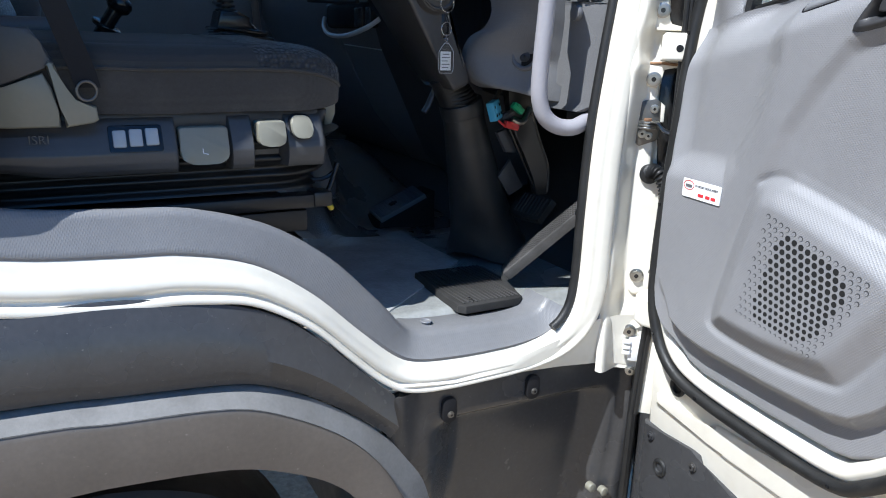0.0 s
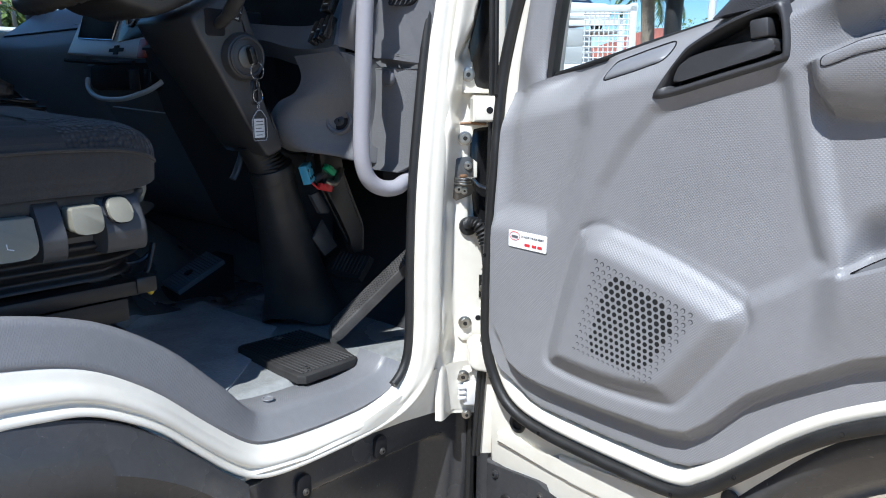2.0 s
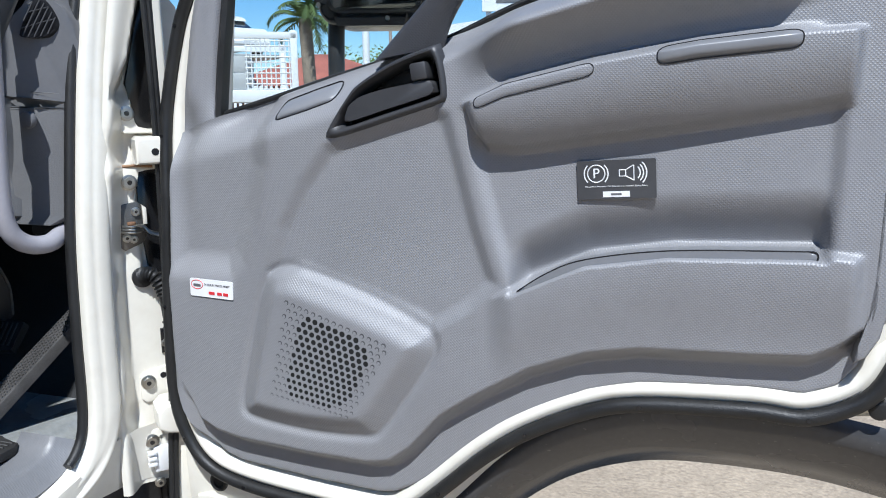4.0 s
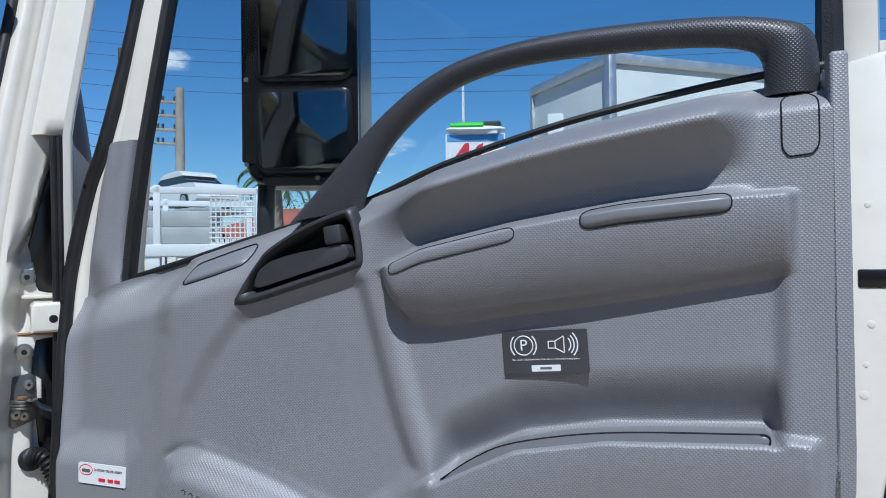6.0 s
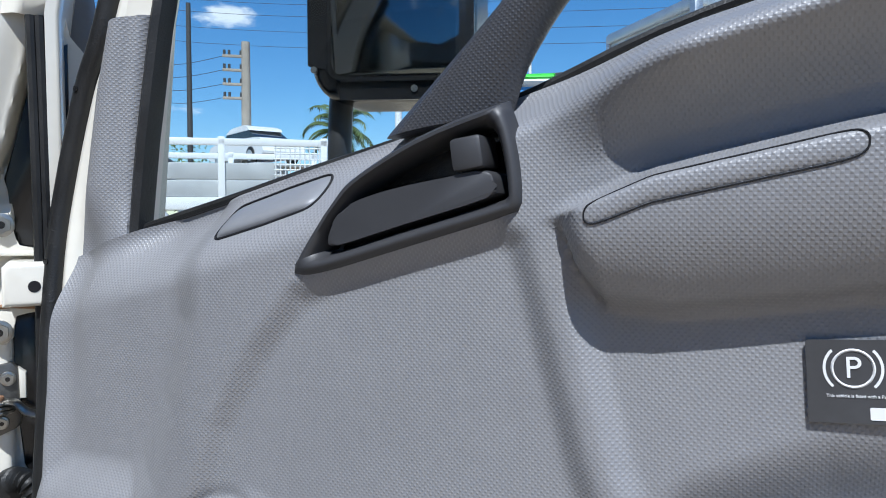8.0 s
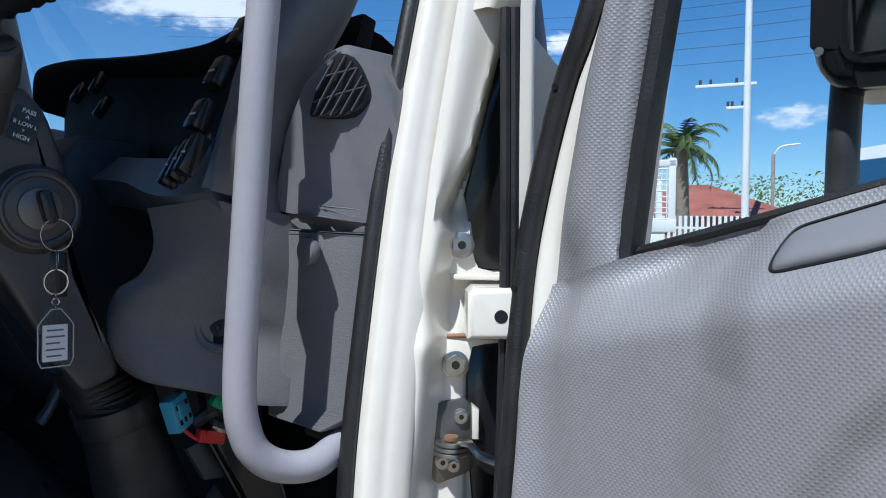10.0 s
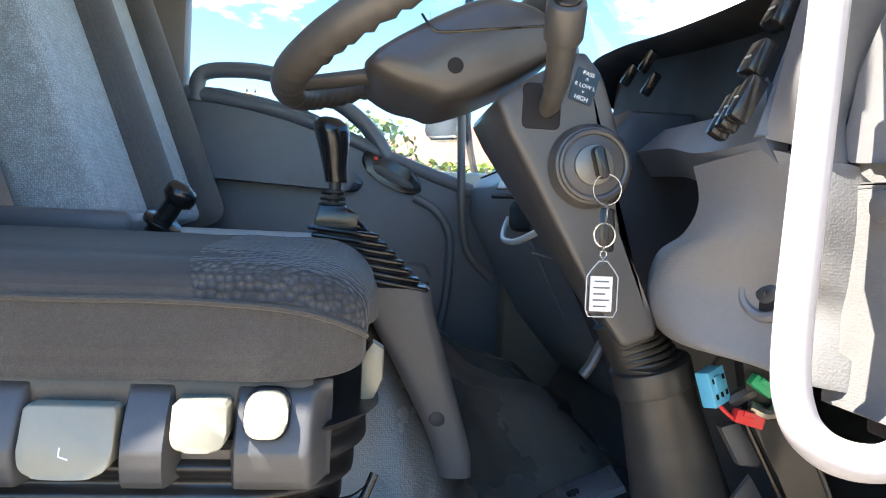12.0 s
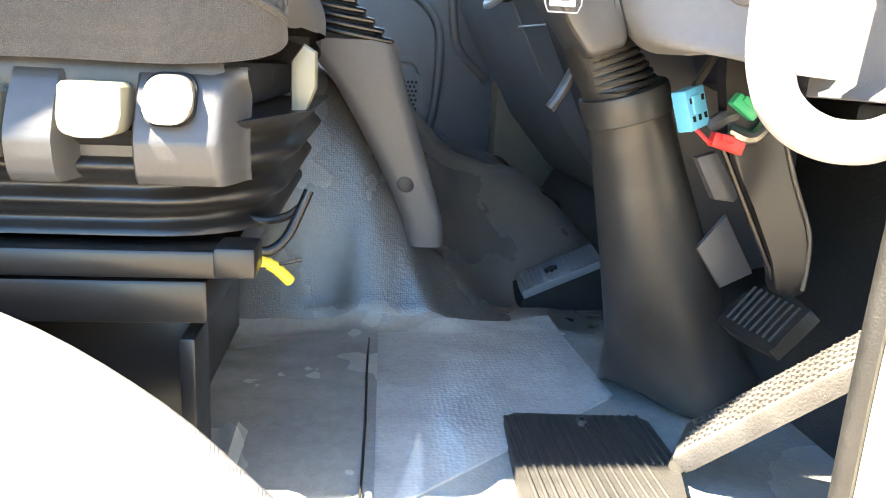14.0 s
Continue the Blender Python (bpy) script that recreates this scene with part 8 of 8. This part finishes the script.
def tray_truck(m, label, cab=True):
    """A light truck with a flat tray; x along its length, built about the origin."""
    base = m.translation
    ob = thing("tray_truck", base, label, "truck", "parked trucks")
    P = lambda name, bm, mat, lab="": (bm.transform(m), part(name, bm, mat, ob, lab))[1]
    P("deck", box((0, 0, 1.54), (4.2, 2.0, 0.12), 0.02), PALE)
    for y in (-1.0, 1.0):
        for z in (1.71, 1.91):
            P("side_board", box((-0.25, y, z), (3.6, 0.04, 0.19), 0.012), PANEL_GREY, "grey drop side board")
    for x in (-2.05, -0.3, 0.9, 2.05):
        P("post", box((x, -1.03, 1.9), (0.08, 0.05, 0.8), 0.01), PALE)
        P("post", box((x, 1.03, 1.9), (0.08, 0.05, 0.8), 0.01), PALE)
    for y in (-1.03, 1.03):
        P("rack_rail", box((0, y, 2.24), (4.2, 0.05, 0.08), 0.01), PALE)
    P("tarpaulin", box((-0.9, 0.1, 2.06), (2.2, 1.5, 0.2), 0.08, seg=3), DARK_POLE, "dark rolled tarpaulin")
    P("lower_rail", box((0, -1.04, 1.54), (4.2, 0.06, 0.14), 0.01), PALE)
    for k in range(12):
        P("rail_web", box((-1.95 + 0.35 * k, -1.02, 1.36), (0.16, 0.06, 0.24), 0.01), PALE)
    P("chassis_rail", box((0, -0.95, 1.16), (4.2, 0.1, 0.2), 0.01), PALE)
    P("chassis", box((0, 0, 0.8), (4.4, 0.9, 0.5), 0.03), DARK_POLE)
    bm = bmesh.new()
    for k in range(11):
        tube([(1.5 + 0.055 * k, -1.04, 1.62), (1.5 + 0.055 * k, -1.04, 2.24)], 0.008, 4, bm)
        tube([(1.48, -1.04, 1.62 + 0.062 * k), (2.07, -1.04, 1.62 + 0.062 * k)], 0.008, 4, bm)
    tagged(P("mesh_guard", bm, PALE), kind="stuff")
    for x in (-1.3, 2.6):
        for y in (-0.85, 0.85):
            P("wheel", cyl((x, y - 0.12, 0.36), (x, y + 0.12, 0.36), 0.36, 24, 0.04), RUBBER)
    if cab:
        c = prism([(2.2, 0.6), (2.2, 1.95), (2.5, 2.1), (3.3, 2.08), (3.75, 1.35), (4.0, 1.2), (4.0, 0.6)], lambda a, b, d: Vector((a, d, b)), -0.95, 0.95, 0.06)
        cabp = P("cab", c, PALE, "white cab")
        P("side_window", box((2.95, -0.96, 1.68), (0.9, 0.04, 0.45), 0.02), DARK_GLASS)
        P("rear_window", box((2.19, 0, 1.75), (0.04, 1.5, 0.36), 0.02), DARK_GLASS)
    return ob


tray_truck(Matrix.Translation((-6.9, 7.9, 0)) @ Matrix.Rotation(radians(33), 4, "Z"), "white flat tray truck with grey drop sides and a ladder rack", False)
tray_truck(Matrix.Translation((-13.5, 10.2, 0)) @ Matrix.Rotation(radians(40), 4, "Z"), "white tray truck parked further along the yard")


def box_truck():
    ob = thing("box_truck", (0.8, 13.2, 0), "white box body truck with aluminium corner trims", "truck", "parked trucks")
    m = Matrix.Translation((-0.6, 11.0, 0)) @ Matrix.Rotation(radians(37), 4, "Z")
    P = lambda name, bm, mat, lab="": (bm.transform(m), part(name, bm, mat, ob, lab))[1]
    P("body", box((2.6, 1.15, 2.8), (5.2, 2.3, 3.0), 0.02), BOX_WHITE, "off-white box body")
    P("corner_post", box((0.0, 0.0, 2.8), (0.14, 0.14, 3.02), 0.03), ALU, "aluminium corner post")
    P("corner_post", box((0.0, 2.3, 2.8), (0.1, 0.1, 3.02), 0.03), ALU, "aluminium corner post")
    P("top_rail", box((2.6, 0.0, 4.24), (5.2, 0.12, 0.16), 0.03), ALU)
    P("side_rail", box((0.0, 1.15, 4.24), (0.12, 2.3, 0.16), 0.03), ALU)
    P("side_lamp", box((0.95, -0.02, 3.1), (0.3, 0.05, 0.09), 0.01), DARK_POLE)
    for k in range(12):
        P("rivet", cyl((0.3 + 0.24 * k, -0.058, 4.24), (0.3 + 0.24 * k, -0.068, 4.24), 0.02, 8), ALU)
    for x in (0.05, 1.95):
        P("wheel", cyl((1.1, x, 0.42), (1.1, x + 0.3, 0.42), 0.42, 24, 0.04), RUBBER)
    P("chassis", box((2.6, 1.15, 1.1), (5.0, 1.6, 0.42), 0.03), DARK_POLE)
    return ob


box_truck()
tk = thing("box_truck", (-3.2, 13.2, 0), "pale box body truck seen side on behind the sign", "truck", "parked trucks")
part("body", box((-1.2, 14.6, 2.2), (1.6, 5.0, 3.0), 0.03, Matrix.Rotation(radians(8), 3, "Z")), BOX_WHITE, tk)
part("wheel", cyl((-2.1, 13.0, 0.42), (-1.8, 13.0, 0.42), 0.42, 24, 0.04), RUBBER, tk)
car = thing("blue_truck", (-3.6, 12.6, 0), "blue windscreened white truck cab parked in the yard", "truck", "parked trucks")
part("cab", prism([(-4.3, 0.6), (-4.3, 2.3), (-4.0, 2.72), (-3.2, 2.8), (-2.8, 2.7), (-2.8, 0.6)], YP, 12.2, 14.0, 0.08), PALE, car)
part("windscreen", prism([(-4.2, 1.9), (-3.98, 2.55), (-3.0, 2.62), (-2.9, 1.9)], YP, 12.25, 12.18), material("blue tinted glass", (0.03, 0.1, 0.2), 0.1, vary=0.02), car, "blue tinted windscreen")
for x in (-4.1, -3.0):
    part("wheel", cyl((x - 0.12, 12.7, 0.4), (x + 0.12, 12.7, 0.4), 0.4, 20, 0.04), RUBBER, car)

def sedan(c, turn):
    """A pale sedan up on a transporter deck."""
    m = Matrix.Translation(c) @ Matrix.Rotation(radians(turn), 4, "Z")
    ob = thing("sedan", c, "white sedan parked up on a transporter deck", "car")
    P = lambda name, bm, mat, lab="": (bm.transform(m), part(name, bm, mat, ob, lab))[1]
    SP = lambda a, b, d: Vector((a, d, b))
    P("body", prism([(p[0], p[1]) for p in spline([(-2.2, 0.3), (-2.25, 0.7), (-2.0, 0.85), (-1.2, 0.92), (1.2, 0.95), (2.1, 0.9), (2.25, 0.6), (2.2, 0.3), (0.0, 0.25)], 4, True)], SP, -0.85, 0.85, 0.1, seg=3), PALE)
    P("cabin", prism([(-1.5, 0.88), (-0.8, 1.38), (0.6, 1.42), (1.6, 0.92)], SP, -0.68, 0.68, 0.12, seg=3), DARK_GLASS, "dark window band")
    P("roof", prism([(-1.05, 1.24), (-0.75, 1.4), (-0.4, 1.45), (0.5, 1.49), (0.8, 1.4), (0.95, 1.28)], SP, -0.69, 0.69, 0.03), PALE)
    for x in (-1.35, 1.4):
        for y in (-0.8, 0.8):
            w = P("wheel", cyl((x, y - 0.1, 0.32), (x, y + 0.1, 0.32), 0.32, 20, 0.03), RUBBER)
            P("hub_cap", cyl((x, y - 0.12, 0.32), (x, y + 0.12, 0.32), 0.2, 16), ALU)
    return ob


sedan((-16.9, 24.9, 3.3), -30)
deck = thing("transporter", (-16.9, 24.9, 0), "grey steel car transporter deck behind the tray truck", "transporter")
part("platform", box((-16.9, 24.9, 3.24), (5.2, 2.4, 0.12), 0.02, Matrix.Rotation(radians(-30), 3, "Z")), PANEL_GREY, deck)
for k in (-2.2, 2.2):
    part("stanchion", box((-16.9 + k * 0.866, 24.9 - k * 0.5, 1.59), (0.25, 0.25, 3.18), 0.02), PANEL_GREY, deck)

sign = thing("yard_sign", (-3.6, 15.6, 0), "white sign board with red lettering on posts", "sign")
sm = Matrix(((0.975, 0, 0.22, -3.63), (0.222, 0, -0.975, 15.54), (0, 1, 0, 3.68), (0, 0, 0, 1)))
part("board", prism(rrect(1.26, 0.74, 0.01, 1), flat(sm), -0.06, 0.0), STICKER, sign, "white sign board")
part("header", prism(rrect(1.2, 0.14, 0.01, 1), flat(sm @ Matrix.Translation((0, 0.28, 0))), 0.0, 0.01), SIGN_BLUE, sign, "blue header band")
part("logo_red", prism([(-0.42, -0.1), (-0.22, 0.17), (-0.13, 0.17), (-0.13, -0.1), (-0.21, -0.1), (-0.21, -0.04), (-0.3, -0.04), (-0.34, -0.1)], flat(sm), 0.0, 0.012), INK_RED, sign, "red logo shape")
part("logo_bar", prism([(-0.05, -0.1), (-0.05, -0.03), (0.05, 0.12), (0.17, 0.17), (0.12, -0.1)], flat(sm), 0.0, 0.012), INK_RED, sign, "red logo shape")
part("text_bar", prism(rrect(0.9, 0.06, 0.01, 1), flat(sm @ Matrix.Translation((0.1, -0.18, 0))), 0.0, 0.012), INK_GREY, sign)
for x in (-0.5, 0.5):
    part("post", box(sm @ Vector((x, -2.0, -0.1)), (0.1, 0.1, 3.35), 0.01), PALE, sign)
ski = thing("jet_ski", (-3.6, 15.6, 4.06), "green and white jet ski on top of the sign", "jet ski")
hull = [[Vector((-3.63 + 0.975 * s - 0.0, 15.6 + 0.22 * s, 4.12 + 0.06 * abs(s) ** 2)) + Vector((0, 0.22 * w * math.cos(a), 0.1 * w * math.sin(a))) for a in (2 * math.pi * q / 12 for q in range(12))]
        for s, w in ((-0.62, 0.3), (-0.5, 0.8), (-0.2, 1), (0.2, 1), (0.5, 0.8), (0.62, 0.3))]
part("hull", loft(hull), PALE, ski, "white hull")
part("deck", loft([[p * 1.0 + Vector((0, 0, 0.08)) for p in r] for r in hull[1:4]]), SKI_GREEN, ski, "bright green deck")
part("seat", box((-3.4, 15.65, 4.26), (0.6, 0.2, 0.09), 0.03), DARK_POLE, ski)
part("stand", box((-3.6, 15.56, 4.05), (0.9, 0.1, 0.04), 0.005), PALE, ski)


def house(x, y, w, d, h, label, wall, turn):
    m = Matrix.Translation((x, y, 0)) @ Matrix.Rotation(radians(turn), 4, "Z")
    ob = thing("house", (x, y, 0), label, "house", "houses")
    P = lambda name, bm, mat, par=ob, lab="": (bm.transform(m), part(name, bm, mat, par, lab))[1]
    P("wall", box((0, 0, h / 2), (w, d, h), 0.02), wall)
    bm = bmesh.new()
    e = 0.5
    vs = [bm.verts.new(v) for v in ((-w / 2 - e, -d / 2 - e, h), (w / 2 + e, -d / 2 - e, h), (w / 2 + e, d / 2 + e, h), (-w / 2 - e, d / 2 + e, h), (-w / 2 + d / 2, 0, h + d * 0.24), (w / 2 - d / 2, 0, h + d * 0.24))]
    for f in ((0, 1, 5, 4), (2, 3, 4, 5), (1, 2, 5), (3, 0, 4), (3, 2, 1, 0)):
        bm.faces.new([vs[i] for i in f])
    P("roof", bm, TILE, ob, "red tiled hip roof")
    for k in (-0.3, 0.1, 0.35):
        win = P("window", box((k * w, -d / 2 - 0.02, h * 0.55), (1.4, 0.06, 1.1), 0.01), PALE)
        P("pane", box((k * w, -d / 2 - 0.05, h * 0.55), (1.2, 0.03, 0.95), 0.01), DARK_GLASS, win)
    return ob


house(-15.5, 30.5, 7, 6, 2.3, "brick house with a red tiled roof beyond the yard", BRICKWORK, 24)
house(-8.4, 33.5, 8, 6, 2.0, "low brick house with a red tiled roof beyond the yard", BRICKWORK, 15)
house(-25.5, 3.5, 8, 7, 3.2, "brown brick house across the street", BRICKWORK, -88)
house(-30, -9, 9, 7, 3.2, "brown brick house further along the street", BRICKWORK, -88)

fence = thing("paling_fence", (-8.8, 18.5, 0), "white paling fence at the edge of the yard", "fence")
fa, fb = Vector((-12.5, 16.7, 0)), Vector((-5.0, 20.3, 0))
fd = (fb - fa).normalized()
fr = Matrix.Rotation(math.atan2(fd.y, fd.x), 3, "Z")
for z in (0.9, 1.7):
    part("rail", box((fa + fb) / 2 + Vector((0, 0, z)), ((fb - fa).length, 0.04, 0.06), 0.005, fr), PALE, fence)
pal = box((0, 0, 1.0), (0.075, 0.02, 2.0), 0.005)
pal_me = bpy.data.meshes.new("paling")
pal.to_mesh(pal_me)
pal.free()
pal_me.materials.append(PALE)
for k in range(62):
    o = new("paling", pal_me)
    o.parent = fence
    o.location = fa + fd * (0.06 + 0.134 * k) - ORIGIN[fence] + Vector((0, -0.03, 0))
    o.rotation_euler = (0, 0, math.atan2(fd.y, fd.x))
sf = thing("street_fence", (-12.4, 1.8, 0), "dark picket fence with a white rail by the street", "fence")
part("rail", tube([(-12.7, -6, 2.1), (-12.4, 2, 2.12), (-12.2, 8, 2.08)], 0.05, 6), PALE, sf)
for k in range(60):
    part("picket", box((-12.6 + 0.0, -5 + 0.2 * k, 1.2), (0.03, 0.05, 2.4), 0.004), DARK_POLE, sf)


def bush(x, y, z, r, label, seed, n=1500, name="hedge"):
    rnd = random.Random(seed)
    ob = thing(name, (x, y, 0), label, "bush", "bushes")
    part("stem", tube([(x, y, 0), (x, y, z)], 0.08, 6), BARK, ob)
    bm = bmesh.new()
    lobes = [Vector((x + rnd.uniform(-r[0], r[0]) * 0.6, y + rnd.uniform(-r[1], r[1]) * 0.6, z + rnd.uniform(-r[2], r[2]) * 0.5)) for _ in range(9)]
    for k in range(n):
        c = rnd.choice(lobes)
        v = Vector((rnd.gauss(0, 1), rnd.gauss(0, 1), rnd.gauss(0, 1))).normalized()
        p = c + Vector((v.x * r[0] * 0.5, v.y * r[1] * 0.5, v.z * r[2] * 0.55)) * rnd.uniform(0.7, 1.05)
        a, b = v.orthogonal().normalized(), Vector((rnd.uniform(-1, 1), rnd.uniform(-1, 1), rnd.uniform(-1, 1))).normalized()
        s = rnd.uniform(0.05, 0.12)
        bm.faces.new([bm.verts.new(q) for q in (p - a * s, p + b * s * 0.7, p + a * s, p - b * s * 0.7)])
    part("crown", bm, HEDGE, ob, "uneven green leaves")
    return ob


bush(-14.5, 2.0, 2.0, (0.9, 2.2, 0.7), "light green hedge behind the fence", 5)
bush(-14.5, 4.6, 2.1, (0.9, 1.6, 0.8), "light green hedge behind the fence", 6)
bush(-15.0, 0.6, 2.6, (0.9, 1.3, 0.9), "rounded green street bush", 7)
bush(-34, 40, 4.0, (6, 5, 3), "distant dark trees behind the yard", 9, 2500, "tree")
bush(-20, 46, 3.4, (9, 4, 2.2), "distant dark trees behind the houses", 10, 2500, "tree")
bush(-5, 50, 3.4, (9, 4, 2.4), "distant dark trees behind the houses", 12, 2500, "tree")


# Workshop behind, seen in the mirrors.
shed = thing("workshop", (0, -12, 0), "grey workshop with a dark open bay behind the truck", "building")
part("wall", box((0, -13, 4.6), (30, 0.3, 2.6), 0.02), SHED, shed)
for x in (-12, -4, 4, 12):
    part("pier", box((x, -13, 1.7), (1.0, 0.4, 3.4), 0.02), SHED, shed)
part("inside_wall", box((0, -19, 2.5), (30, 0.2, 5), 0.02), SHED, shed)
part("roof", box((0, -16, 6.0), (30, 7, 0.2), 0.02), SHED, shed)
